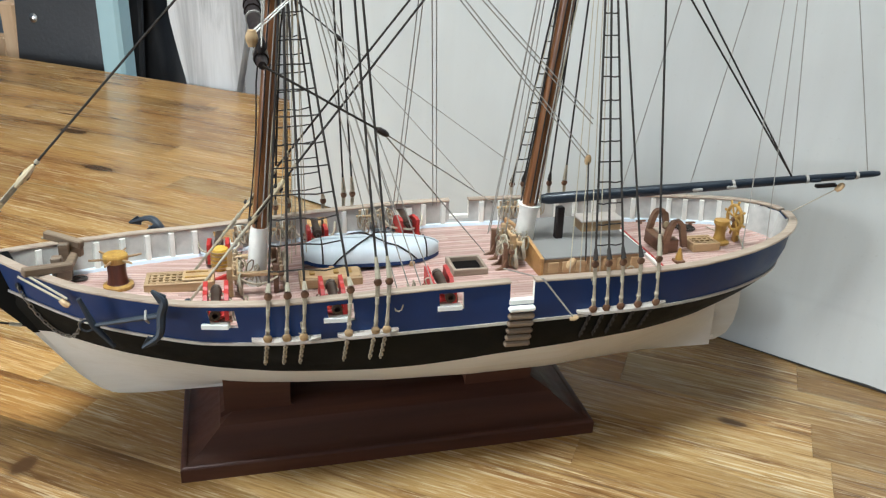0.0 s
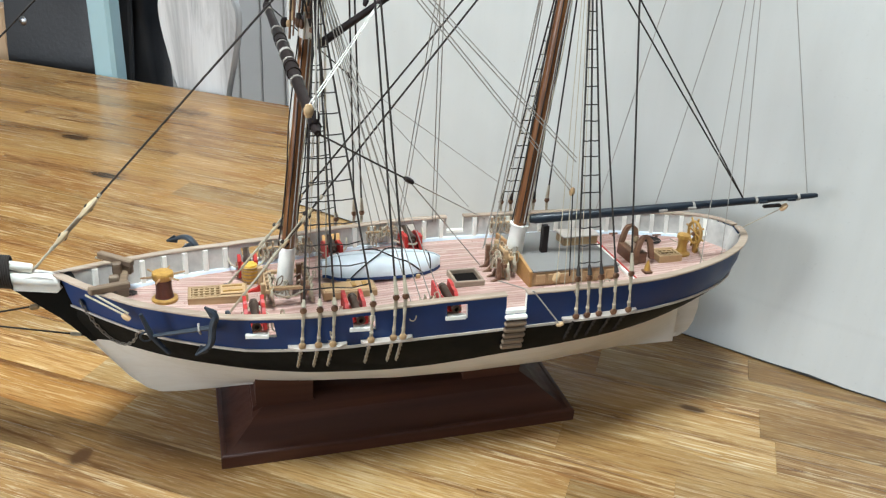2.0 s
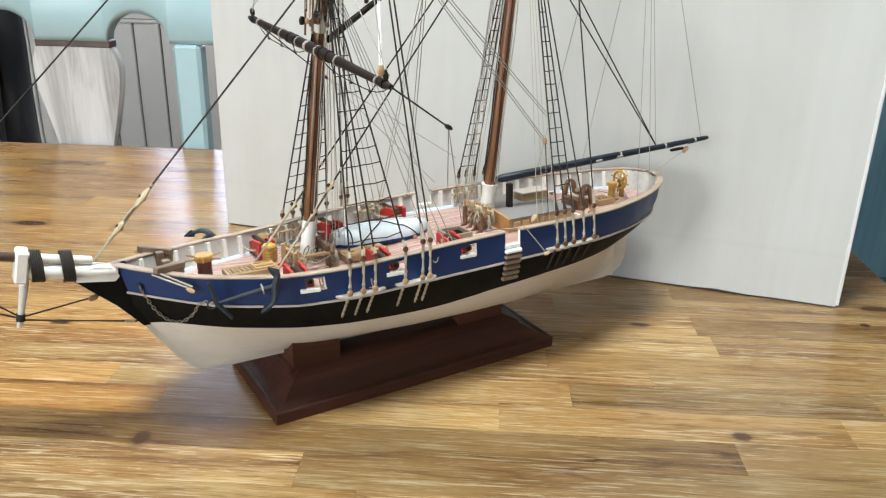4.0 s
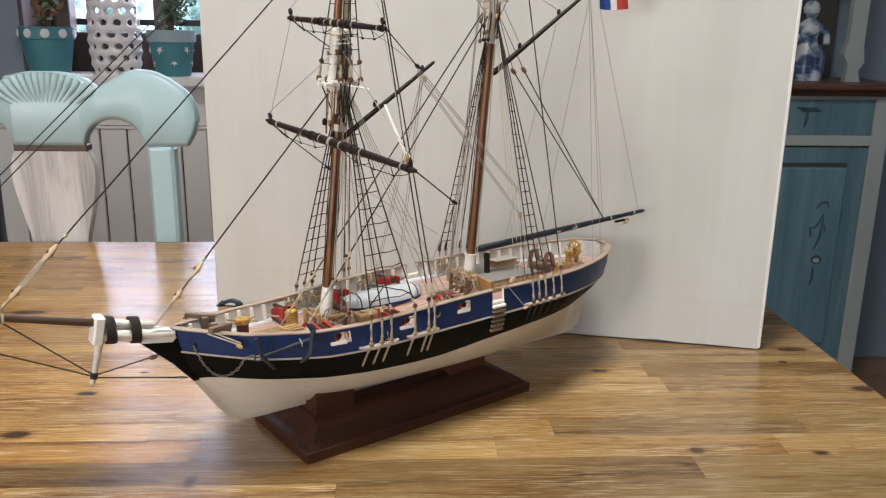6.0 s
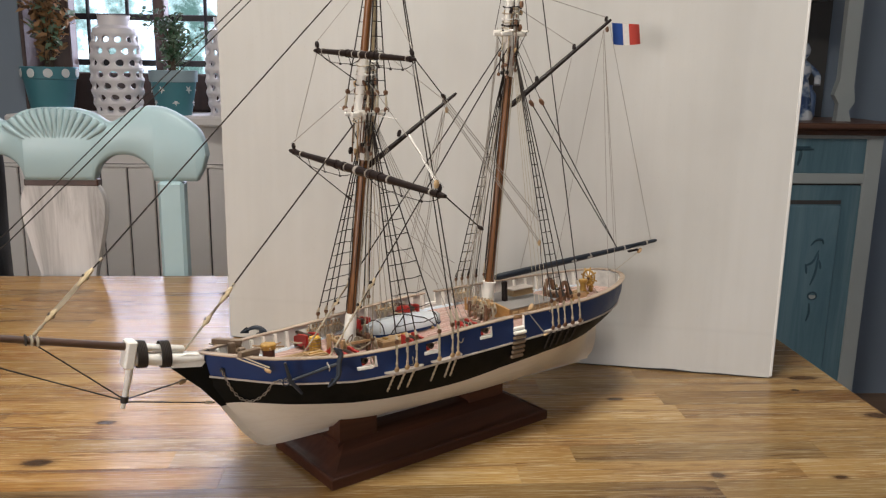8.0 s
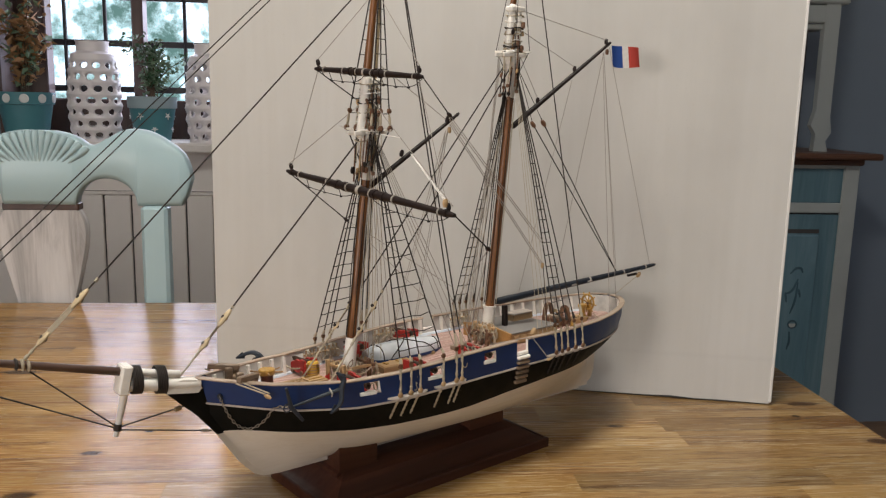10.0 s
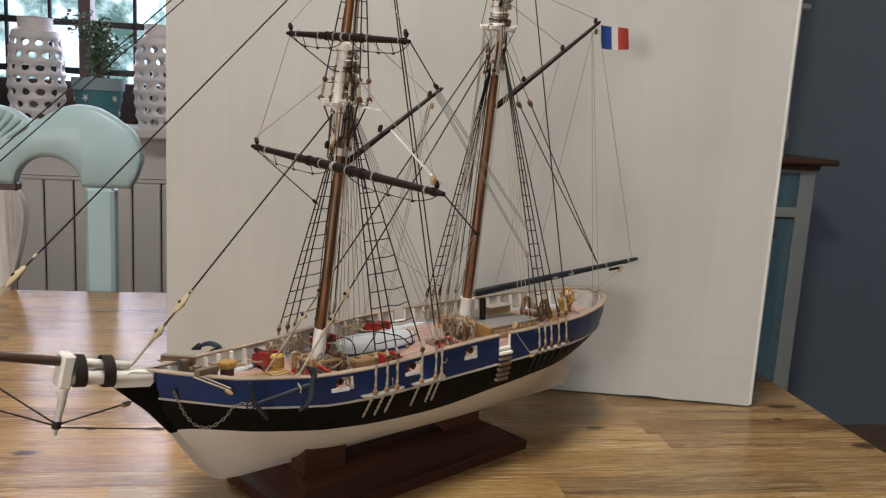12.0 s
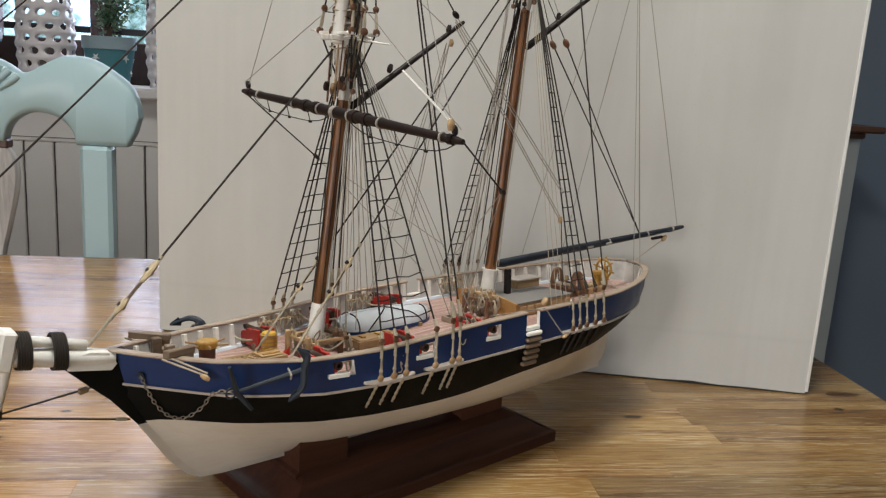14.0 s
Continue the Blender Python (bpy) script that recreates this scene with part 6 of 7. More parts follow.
# pale falls and small blocks crowded about the fore and main doublings
rng = random.Random(52)
for fn, z0, z1, n in ((F, 0.250, 0.334, 16), (N, 0.326, 0.398, 8)):
    for k in range(n):
        ang = 2 * math.pi * k / n + rng.uniform(-0.2, 0.2)
        rad = rng.uniform(0.0065, 0.0105)
        dx, dy = rad * math.cos(ang) - 0.002, rad * 0.75 * math.sin(ang)
        a, b = z0 + rng.uniform(0.0, 0.022), z1 - rng.uniform(0.0, 0.026)
        cord("masthead_fall", [fn(a, dy * 0.9, dx * 0.9), fn((a + b) / 2, dy, dx), fn(b, dy * 0.6, dx * 0.6)], rng.uniform(0.0004, 0.0008), (M_ROPE_L, M_TAN, M_BROWN, M_ROPE_D)[k % 4])
        block(fn(rng.uniform(z0 + 0.01, z1 - 0.006), dy * 1.1, dx * 1.1), (rng.uniform(-0.3, 0.3), rng.uniform(-0.3, 0.3), 1), (BLOCK_L, BLOCK, BLOCK_D)[k % 3], rng.uniform(0.7, 1.05))
    for k in range(7):
        z = z0 + 0.036 + (z1 - z0 - 0.040) * k / 6
        ring = [fn(z + 0.0006 * math.sin(3 * a), 0.0062 * math.sin(a), -0.0032 + 0.0098 * math.cos(a)) for a in [2 * math.pi * q / 16 for q in range(17)]]
        cord("masthead_lashing", ring, 0.00055, (M_ROPE_L, M_ROPE_D, M_ROPE_WHITE)[k % 3])

# ---- deck fittings; places are on the hull's own axes ----
def D(x, y, dz=0.0, rz=0.0):
    return HULL @ at(x, y, deck_z(x) + 0.0006 + dz) @ pose(0, 0, 0, 0, 0, rz)


# capstan
cap = part("capstan", Geo().lathe([(0, 0), (0.0088, 0), (0.0088, 0.0014), (0.0068, 0.0024), (0.0060, 0.0060), (0.0060, 0.0110), (0.0064, 0.0135), (0, 0.0135)], None, 18), M_BARREL, ship, "dark red capstan barrel", D(-0.157, 0.005) @ Matrix.Diagonal((0.80, 0.80, 1.08, 1.0)), sharp=30)
part("capstan_base", Geo().lathe([(0.0085, -0.0002), (0.0098, 0.0), (0.0098, 0.0016), (0.0084, 0.0022)], None, 20), M_BOX, cap)
part("capstan_head", Geo().lathe([(0, 0.0132), (0.0076, 0.0134), (0.0080, 0.0142), (0.0080, 0.0166), (0.0074, 0.0174), (0, 0.0176)], None, 18), M_BOX, cap, "yellow boxwood drumhead")
for k in range(6):
    a = math.pi * k / 3 + 0.25
    part("capstan_bar", Geo().tube([(0.006 * math.cos(a), 0.006 * math.sin(a), 0.0150), (0.0165 * math.cos(a), 0.0165 * math.sin(a), 0.0156)], [0.0008, 0.0006], 6), M_TAN, cap)


def grating(x, y, sx, sy, rz=0.0, bars=True):
    gr = part("hatch_coaming", Geo().box(sx, 0.0020, 0.0052, at(0, sy / 2 - 0.001, 0.0026), 0.0003).box(sx, 0.0020, 0.0052, at(0, -sy / 2 + 0.001, 0.0026), 0.0003).box(0.0020, sy - 0.004, 0.0052, at(sx / 2 - 0.001, 0, 0.0026), 0.0003).box(0.0020, sy - 0.004, 0.0052, at(-sx / 2 + 0.001, 0, 0.0026), 0.0003), M_TAN, ship, "pale wooden hatch coaming", D(x, y, 0, rz))
    # flat black plate on the deck stands in for the hatch's dark depth
    part("hatch_shade_plate", Geo().box(sx - 0.004, sy - 0.004, 0.0010, at(0, 0, 0.0008)), M_HOLE_SHADE, gr)
    if bars:
        n, m = int(sx / 0.0032), int(sy / 0.0032)
        for k in range(1, n):
            part("grating_batten", Geo().box(0.0012, sy - 0.004, 0.0010, at(-sx / 2 + sx * k / n, 0, 0.0043), 0.0001), M_TAN, gr)
        for k in range(1, m):
            part("grating_batten", Geo().box(sx - 0.004, 0.0012, 0.0010, at(0, -sy / 2 + sy * k / m, 0.0046), 0.0001), M_TAN, gr)
    return gr


g1 = grating(-0.1255, 0.0060, 0.036, 0.018)
part("hatch_beam", Geo().box(0.0150, 0.0130, 0.0012, at(0.0090, 0, 0.0056), 0.0003), M_TAN, g1)
for y in (-0.004, 0.003):
    part("hatch_handle", Geo().box(0.012, 0.0012, 0.0010, at(0.009, y, 0.0066), 0.0002), M_BOX, g1)
g2 = grating(-0.0455, -0.0080, 0.034, 0.015, 0, False)
part("hatch_lid", Geo().box(0.032, 0.0130, 0.0016, at(0, 0, 0.0052), 0.0004), M_TAN, g2)
for x in (-0.010, 0.003, 0.010):
    part("hatch_cleat", Geo().box(0.003, 0.006, 0.0012, at(x, 0, 0.0066), 0.0003), M_BOX, g2)
grating(0.1820, -0.0020, 0.018, 0.015)
open_hatch = part("hatch_coaming", Geo().box(0.020, 0.0018, 0.0040, at(0, 0.0096, 0.0020), 0.0003).box(0.020, 0.0018, 0.0040, at(0, -0.0096, 0.0020), 0.0003).box(0.0018, 0.0175, 0.0040, at(0.0091, 0, 0.0020), 0.0003).box(0.0018, 0.0175, 0.0040, at(-0.0091, 0, 0.0020), 0.0003), M_CAP, ship, "open square hatch with pinkish coaming", D(0.0315, -0.0085))
# same black plate: shaded depth by colour, no real well
part("hatch_shade_plate", Geo().box(0.0162, 0.0172, 0.0008, at(0, 0, 0.0008)), M_HOLE_SHADE, open_hatch)

# keg, fore bitts and cable gear
keg = part("keg", Geo().lathe([(0, 0), (0.0048, 0), (0.0058, 0.004), (0.0060, 0.007), (0.0056, 0.011), (0.0048, 0.0140), (0, 0.0138)], None, 18), M_KEG, ship, "yellow wooden keg", D(-0.1045, 0.0270) @ Matrix.Scale(0.92, 4))
for z in (0.0022, 0.0048, 0.0075, 0.0102, 0.0122):
    part("keg_hoop", Geo().lathe([(0.0050, z - 0.0004), (0.0062, z - 0.0003), (0.0062, z + 0.0003), (0.0050, z + 0.0004)], None, 18), M_TAN, keg)


def fife_rail(x, y, half, cross, posts, mat):
    """Bitts round a mast: posts, a cross beam, pins with coiled falls."""
    fr = part("fife_beam", Geo().box(0.0030, half * 2 + 0.008, 0.0026, at(0, 0, cross), 0.0004), mat, ship, "brown wooden fife rail", D(x, y))
    for k in range(posts):
        yy = -half + 2 * half * k / (posts - 1)
        part("bitt_post", Geo().box(0.0030, 0.0030, cross + 0.0045, at(-0.0028, yy, (cross + 0.0045) / 2), 0.0004), mat, fr)
    rng = random.Random(int(1000 * (x + 1)))
    for k in range(6):
        yy = -half - 0.002 + (2 * half + 0.004) * k / 5
        part("belaying_pin", Geo().tube([(0, yy, cross - 0.0045), (0, yy, cross + 0.001), (0, yy, cross + 0.0042)], [0.0005, 0.0007, 0.0010], 6), M_PIN, fr)
        for j in range(3):
            w = 0.0022 + 0.0006 * j
            loop = [(0.0018 + 0.0005 * j + 0.0007 * math.sin(2 * a), yy + w * math.sin(a) + rng.uniform(-0.0002, 0.0002), cross - 0.0045 + 0.0060 * math.cos(a) * (0.8 + 0.12 * j)) for a in [2 * math.pi * q / 12 for q in range(13)]]
            part("rope_coil", Geo().tube(loop, 0.00042, 5), M_ROPE_L, fr)
    return fr


fife_rail(-0.0960, 0.000, 0.0125, 0.0120, 2, M_TAN)
fife_rail(-0.0720, 0.000, 0.0120, 0.0120, 2, M_BROWN)
for y in (-0.0125, 0.0125):
    part("fife_side_beam", Geo().box(0.027, 0.0026, 0.0024, at(0, 0, 0.0122), 0.0004), M_TAN, ship, "pale wooden fife rail", D(-0.0840, y))
    sag = [(-0.010 + 0.0025 * k, -0.0018, 0.0108 - 0.0040 * math.sin(math.pi * k / 8)) for k in range(9)]
    part("hanging_fall", Geo().tube(sag, 0.0006, 6), M_ROPE_L, ship, "", D(-0.0840, y))
fife_rail(0.0560, 0.000, 0.0120, 0.0110, 2, M_BROWN)
fife_rail(0.0610, 0.000, 0.0095, 0.0150, 2, M_TAN)
for k in range(4):
    part("bitt_knee", Geo().prism([(0, 0), (0.006, 0), (0.002, 0.0018), (0, 0.006)], 0.0018, D(0.0530, -0.014 + 0.008 * k) @ pose(0, 0, 0, 90, 0, 180)), M_BROWN, ship)
for y in (-0.010, 0.012):
    part("bitt_knee", Geo().prism([(0, 0), (0.010, 0), (0.003, 0.0025), (0, 0.006)], 0.0024, D(-0.0985, y) @ pose(0, 0, 0, 90, 0, 180)), M_RED, ship)

# coiled falls heaped on the pins and bitts about both masts and along the port and starboard rails
rng = random.Random(77)
HEAPS = [(-0.096, 0.010, 0.012, 4), (-0.086, -0.012, 0.011, 5), (-0.072, 0.0, 0.011, 4), (0.054, -0.008, 0.013, 7), (0.058, 0.010, 0.013, 7), (0.064, -0.002, 0.016, 6)]
for x in (-0.090, -0.074, -0.066, -0.018, -0.010, -0.003, 0.074, 0.082, 0.090, 0.100, 0.110):
    for side in (-1, 1):
        HEAPS.append((x, side * (side_y(x, rail_z(x)) - 0.0066), 0.012, 3))
for hx, hy, hz, n in HEAPS:
    for k in range(n):
        c = Vector((rng.gauss(0, 0.0022), rng.gauss(0, 0.0030), hz + rng.gauss(-0.002, 0.0025)))
        turn = Euler((rng.uniform(-0.5, 0.5), rng.uniform(-0.5, 0.5), rng.uniform(0, 3.14))).to_matrix()
        w, h = rng.uniform(0.0012, 0.0026), rng.uniform(0.0030, 0.0052)
        loop = [c + turn @ Vector((w * math.sin(a) * (1 + 0.25 * math.cos(2 * a)), 0.0006 * math.sin(3 * a), h * math.cos(a))) for a in [2 * math.pi * q / 11 for q in range(12)]]
        part("rope_coil", Geo().tube(loop, rng.uniform(0.00038, 0.00055), 5), (M_ROPE_L, M_CHAIN, M_ROPE_L, M_CATHEAD)[k % 4], ship, "", D(hx, hy))

# bowsprit bitts, catheads and knightheads
for y in (-0.009, 0.0105):
    part("knighthead", Geo().box(0.0052, 0.0046, 0.020, at(0, 0, 0.0100), 0.0006), M_CATHEAD, ship, "brown bitt post", D(-0.1835, y + 0.004))
part("bitt_beam", Geo().box(0.0042, 0.030, 0.0034, at(0.004, 0, 0.0120), 0.0005), M_CATHEAD, ship, "", D(-0.1835, 0.004))
for side in (-1, 1):
    inner = HULL @ Vector((-0.1745, side * 0.0150, rail_z(-0.175) + 0.0038))
    outer = HULL @ Vector((-0.1945, side * 0.0270, rail_z(-0.19) + 0.0042))
    d = (outer - inner)
    m = Matrix.Translation(inner.lerp(outer, 0.5)) @ d.to_track_quat("X", "Z").to_matrix().to_4x4()
    ct = part("cathead", Geo().box(d.length, 0.0044, 0.0042, None, 0.0006), M_CATHEAD, ship, "greyish brown wooden cathead", m)
    part("cathead_knee", Geo().box(0.008, 0.0036, 0.0056, at(-d.length * 0.32, 0, -0.0046), 0.0006), M_CATHEAD, ct)
    # cat tackle and its block
    blk = HULL @ Vector((-0.1760, side * (side_y(-0.176, 0.105) + 0.0050), 0.1045))
    for o in (-0.0022, 0.0022):
        part("cat_fall", Geo().tube([outer + Vector((o, 0, -0.002)), blk + Vector((o * 0.7, 0, 0.002))], 0.00060, 5), M_ROPE_L, ship)
    block(blk, blk - outer, BLOCK_L, 1.1)
    # anchor slung along the bulwark
    if side < 0:
        crown, ring = Vector((-0.1305, -0.0605, 0.1105)), Vector((-0.1634, -0.0450, 0.0990))
        arm_a, arm_b = Vector((-0.1335, -0.0590, 0.1225)), Vector((-0.1400, -0.0615, 0.0945))
    else:
        crown, ring = Vector((-0.1385, 0.0520, 0.1085)), Vector((-0.1600, 0.0520, 0.0940))
        arm_a, arm_b = Vector((-0.1545, 0.0600, 0.1072)), Vector((-0.1400, 0.0465, 0.0995))
    anchor = part("anchor", Geo().tube([ring, crown], [0.0010, 0.0016], 8), M_IRON, ship, "dark iron anchor")
    mid_a = crown.lerp(arm_a, 0.55) + Vector((0.0035, side * 0.001, 0.001 if side < 0 else 0.0025))
    mid_b = crown.lerp(arm_b, 0.55) + Vector((0.0035, side * 0.001, -0.001))
    part("anchor_arm", Geo().tube(smooth_curve([arm_a, mid_a, crown, mid_b, arm_b], 5), [0.0010 + 0.0012 * math.sin(math.pi * k / 20) for k in range(21)], 8), M_IRON, anchor)
    for p, q in ((arm_a, mid_a), (arm_b, mid_b)):
        dd = (q - p)
        part("fluke", Geo().prism([(0.0, -0.0005), (0.0065, -0.0030), (0.0080, 0.0), (0.0065, 0.0030), (0.0, 0.0005)], 0.0009, Matrix.Translation(p - dd * 0.08) @ dd.to_track_quat("X", "Y").to_matrix().to_4x4()), M_IRON, anchor)
    stock_a = ring + Vector((-0.0045, side * 0.001, 0.0155))
    stock_b = ring + Vector((0.0085, side * 0.002, -0.0115))
    if side > 0:
        stock_a, stock_b = ring + Vector((-0.010, -0.004, -0.001)), ring + Vector((0.012, 0.005, -0.003))
    part("anchor_stock", Geo().tube([stock_a, ring, stock_b], [0.0011, 0.0018, 0.0011], 8), M_IRON, anchor)
    part("anchor_ring", Geo().tube([ring + Vector((0.0030 * math.cos(a) - 0.003, 0, 0.0030 * math.sin(a))) for a in [2 * math.pi * k / 14 for k in range(15)]], 0.0006, 6), M_IRON, anchor)
    lash = crown.lerp(ring, 0.22)
    part("anchor_lashing", Geo().tube(smooth_curve([lash + Vector((0, -0.0016 * side, 0.0030)), lash + Vector((0, 0.0020 * side, 0)), lash + Vector((0.001, 0.0, -0.0030))], 4), 0.0006, 6), M_ROPE_W, anchor)
    # cable from the hawse hole, hanging in a bight
    pts = [HULL @ Vector((x, side * (side_y(x, z) + 0.0016), z)) for x, z in ((-0.2020, 0.1045), (-0.1990, 0.0965), (-0.1945, 0.0870), (-0.1875, 0.0785), (-0.1800, 0.0770), (-0.1740, 0.0840), (-0.1700, 0.0940))] + [ring]
    line = smooth_curve(pts, 8)
    for k in range(0, len(line) - 2, 2):
        c, dd = (line[k] + line[k + 2]) / 2, (line[k + 2] - line[k])
        mm = Matrix.Translation(c) @ dd.to_track_quat("X", "Z").to_matrix().to_4x4() @ pose(0, 0, 0, 90 * ((k // 2) % 2), 0, 0)
        part("cable_link", Geo().tube([(dd.length * 0.62 * math.cos(a), 0.0009 * math.sin(a), 0) for a in [2 * math.pi * q / 10 for q in range(11)]], 0.00034, 5), M_CABLE, ship, "", mm)
    part("hawse_rim", Geo().lathe([(0.0010, 0), (0.0020, 0.0004), (0.0022, -0.0004)], Matrix.Translation(pts[0]) @ pose(0, 0, 0, 90, 0, side * 50), 10), M_IRON, ship)
    # stacked ring bolts and a coil on the fore deck
    coil = [(0.0035 * (0.5 + k / 40) * math.cos(k * 0.6), 0.0025 * (0.5 + k / 40) * math.sin(k * 0.6), 0.0006) for k in range(40)]
    part("deck_coil", Geo().tube(coil, 0.00045, 5), M_ROPE_D, ship, "", D(-0.178, side * 0.013))


# guns on red carriages
def gun_meshes():
    barrel = Geo().lathe([(0.82 * r, z) for r, z in [(0, -0.0090), (0.0007, -0.0088), (0.0009, -0.0082), (0.0007, -0.0076), (0.0021, -0.0072), (0.0023, -0.0050), (0.0021, -0.0048), (0.0020, 0.0000), (0.0018, 0.0004), (0.0016, 0.0105), (0.0020, 0.0122), (0.0021, 0.0134), (0.0012, 0.0135), (0.0010, 0.0115), (0, 0.0114)]], pose(0, 0, 0, 90, 0, 0), 14)
    cheek = Geo().prism([(-0.0075, 0.0008), (0.0075, 0.0008), (0.0075, 0.0084), (0.0030, 0.0084), (0.0020, 0.0076), (-0.0020, 0.0076), (-0.0035, 0.0062), (-0.0055, 0.0062), (-0.0075, 0.0050)], 0.0014, pose(0, 0, 0, 90, 0, 90))
    bed = Geo().box(0.0048, 0.0130, 0.0012, at(0, 0.0, 0.0016), 0.0002)
    truck = Geo().lathe([(0, -0.0006), (0.0014, -0.0006), (0.0014, 0.0006), (0, 0.0006)], pose(0, 0, 0, 0, 90, 0), 10)
    return barrel.mesh("gun_barrel", M_GUN), cheek.mesh("carriage_cheek", M_RED), bed.mesh("gun_carriage", M_RED), truck.mesh("truck", M_BROWN)


BARREL, CHEEK, BED, TRUCK = gun_meshes()
for side in (-1, 1):
    for a, b in PORTS:
        x = (a + b) / 2
        base = part("gun_carriage", BED, None, ship, "red gun carriage", D(x, side * (side_y(x, rail_z(x) - 0.008) - (0.0225 if side < 0 else 0.0165)), 0.0012, 180 if side > 0 else 0) @ Matrix.Scale(1.55, 4))
        for sx in (-1, 1):
            part("carriage_cheek", CHEEK, None, base, "", at(sx * 0.0033, 0, 0))
            for yy in (-0.0050, 0.0050):
                part("truck", TRUCK, None, base, "", at(sx * 0.0042, yy, 0.0014))
        part("gun_barrel", BARREL, None, base, "dark bronze gun barrel", at(0, -0.0015, 0.0062))
        for sx in (-1, 1):
            part("breeching", Geo().tube(smooth_curve([(sx * 0.0085, -0.011, 0.006), (sx * 0.0065, -0.002, 0.0030), (0, 0.0085, 0.0050)], 4), 0.00045, 5), M_ROPE_L, base)

# upturned longboat on chocks
g = Geo()
rings = []
L, W, Hh = 0.0400, 0.0145, 0.0120
for k in range(29):
    s = -1 + 2 * k / 28
    f = max(0.30 if s < 0 else 0.02, (1 - abs(s) ** (5.0 if s < 0 else 3.0)))
    wy, hz = W * f ** 0.75, Hh * (0.45 + 0.55 * f ** 0.5)
    rings.append([Vector((s * L, wy * math.copysign(abs(math.cos(a)) ** 0.75, math.cos(a)), 0.0028 + hz * max(0.0, math.sin(a)) ** 0.8)) for a in [math.pi * j / 16 for j in range(17)]])
g.rings(rings, False)
BOAT = D(-0.0195, 0.0165, 0.0, -1.0)
boat = part("longboat", g, M_BOAT, ship, "upturned white longboat with dark blue edge", BOAT, sharp=50)
g = Geo()
g.rings([[ring[j] * 1.0 + Vector((0, math.copysign(o, ring[j].y), dz)) for j in (0,) for o, dz in ((0.0008, -0.0006), (0.0008, 0.0016), (-0.0008, 0.0016), (-0.0008, -0.0006))] for ring in rings])
part("gunwale", g, M_BLUE, boat)
g = Geo()
g.rings([[ring[16] * 1.0 + Vector((0, math.copysign(o, ring[16].y), dz)) for o, dz in ((0.0008, -0.0006), (0.0008, 0.0016), (-0.0008, 0.0016), (-0.0008, -0.0006))] for ring in rings])
part("gunwale", g, M_BLUE, boat)
part("boat_keel", Geo().tube([r[8] + Vector((0, 0, 0.0003)) for r in rings], 0.0007, 6), M_BOAT, boat)
for x in (-0.024, 0.022):
    part("boat_chock", Geo().box(0.0030, 0.030, 0.0040, at(x, 0, 0.0018), 0.0004), M_TAN, boat)
for x0, x1 in ((0.000, -0.024), (0.000, 0.026)):
    for sy in (-1, 1):
        pts = []
        for k in range(9):
            t = k / 8
            i = int(round((x0 + (x1 - x0) * t + L) / (2 * L) * 28))
            j = int(round(8 + sy * 8 * t)) if sy < 0 else int(round(8 + 8 * t))
            pts.append(rings[i][max(0, min(16, 16 - j if sy < 0 else 16 - j))] * 1.0 + Vector((0, 0, 0.0008)))
        part("boat_lashing", Geo().tube(pts, 0.00050, 6), M_ROPE_D, boat)
for x in (-0.029, 0.031):
    i = int(round((x + L) / (2 * L) * 28))
    part("boat_lashing", Geo().tube([q + Vector((0, math.copysign(0.0003, q.y), 0.0004)) for q in rings[i]], 0.00050, 6), M_ROPE_D, boat)

# deckhouse with a grey roof
cx, cy, sx, sy = 0.1010, 0.0065, 0.0610, 0.0640
house = part("deckhouse", Geo().box(sx, sy, 0.0100, at(0, 0, 0.0050), 0.0004), M_TAN, ship, "low wooden deckhouse", D(cx, cy, 0, 1.0))
part("deckhouse_roof", Geo().box(sx + 0.001, sy + 0.0016, 0.0012, at(0.0008, 0, 0.0106), 0.0003), M_ROOF, house, "flat grey deckhouse roof")
part("front_board", Geo().prism([(-sy / 2 - 0.0008, 0), (sy / 2 + 0.0008, 0), (sy / 2 + 0.0008, 0.0125), (0.006, 0.0150), (-0.006, 0.0150), (-sy / 2 - 0.0008, 0.0108)], 0.0020, at(-sx / 2 - 0.0010, 0, 0) @ pose(0, 0, 0, 90, 0, 90), 0.0002), M_OAK, house, "orange-brown wooden end board")
for k in range(7):
    part("house_panel", Geo().box(0.0062, 0.0010, 0.0064, at(-sx / 2 + 0.006 + k * 0.0084, -sy / 2 - 0.0004, 0.0050), 0.0003), M_TAN, house)
part("roof_locker", Geo().box(0.026, 0.0130, 0.0062, at(0.020, 0.0100, 0.0143), 0.0004), M_TAN, house, "small pale wooden locker")
part("locker_lid", Geo().box(0.028, 0.0146, 0.0012, at(0.020, 0.0100, 0.0180), 0.0004), M_STRIPE, house)

# companion bracket, binnacle, wheel
for k, y in enumerate((0.016, -0.006)):
    fr = part("companion_frame", Geo().rings([[Vector((x, q, z)) for q in (-0.0016, 0.0016)] + [Vector((x + 0.0034, q, z + 0.0004)) for q in (0.0016, -0.0016)] for x, z in [(-0.004 + 0.006 * (1 - math.cos(a)), 0.021 * math.sin(a) + 0.0) for a in [math.pi * j / 14 for j in range(8)]] + [(0.0050 + 0.0006 * j, 0.0206 - 0.0028 * j) for j in range(1, 7)]]), M_BROWN, ship, "curved brown companion frame", D(0.158, y))
part("companion_box", Geo().box(0.012, 0.022, 0.0085, at(0.001, 0, 0.0042), 0.0005), M_BROWN, ship, "brown companion box", D(0.158, 0.005))
part("companion_slide", Geo().box(0.006, 0.018, 0.0012, at(0.002, 0, 0.0092), 0.0004), M_CAP, ship, "", D(0.158, 0.005))
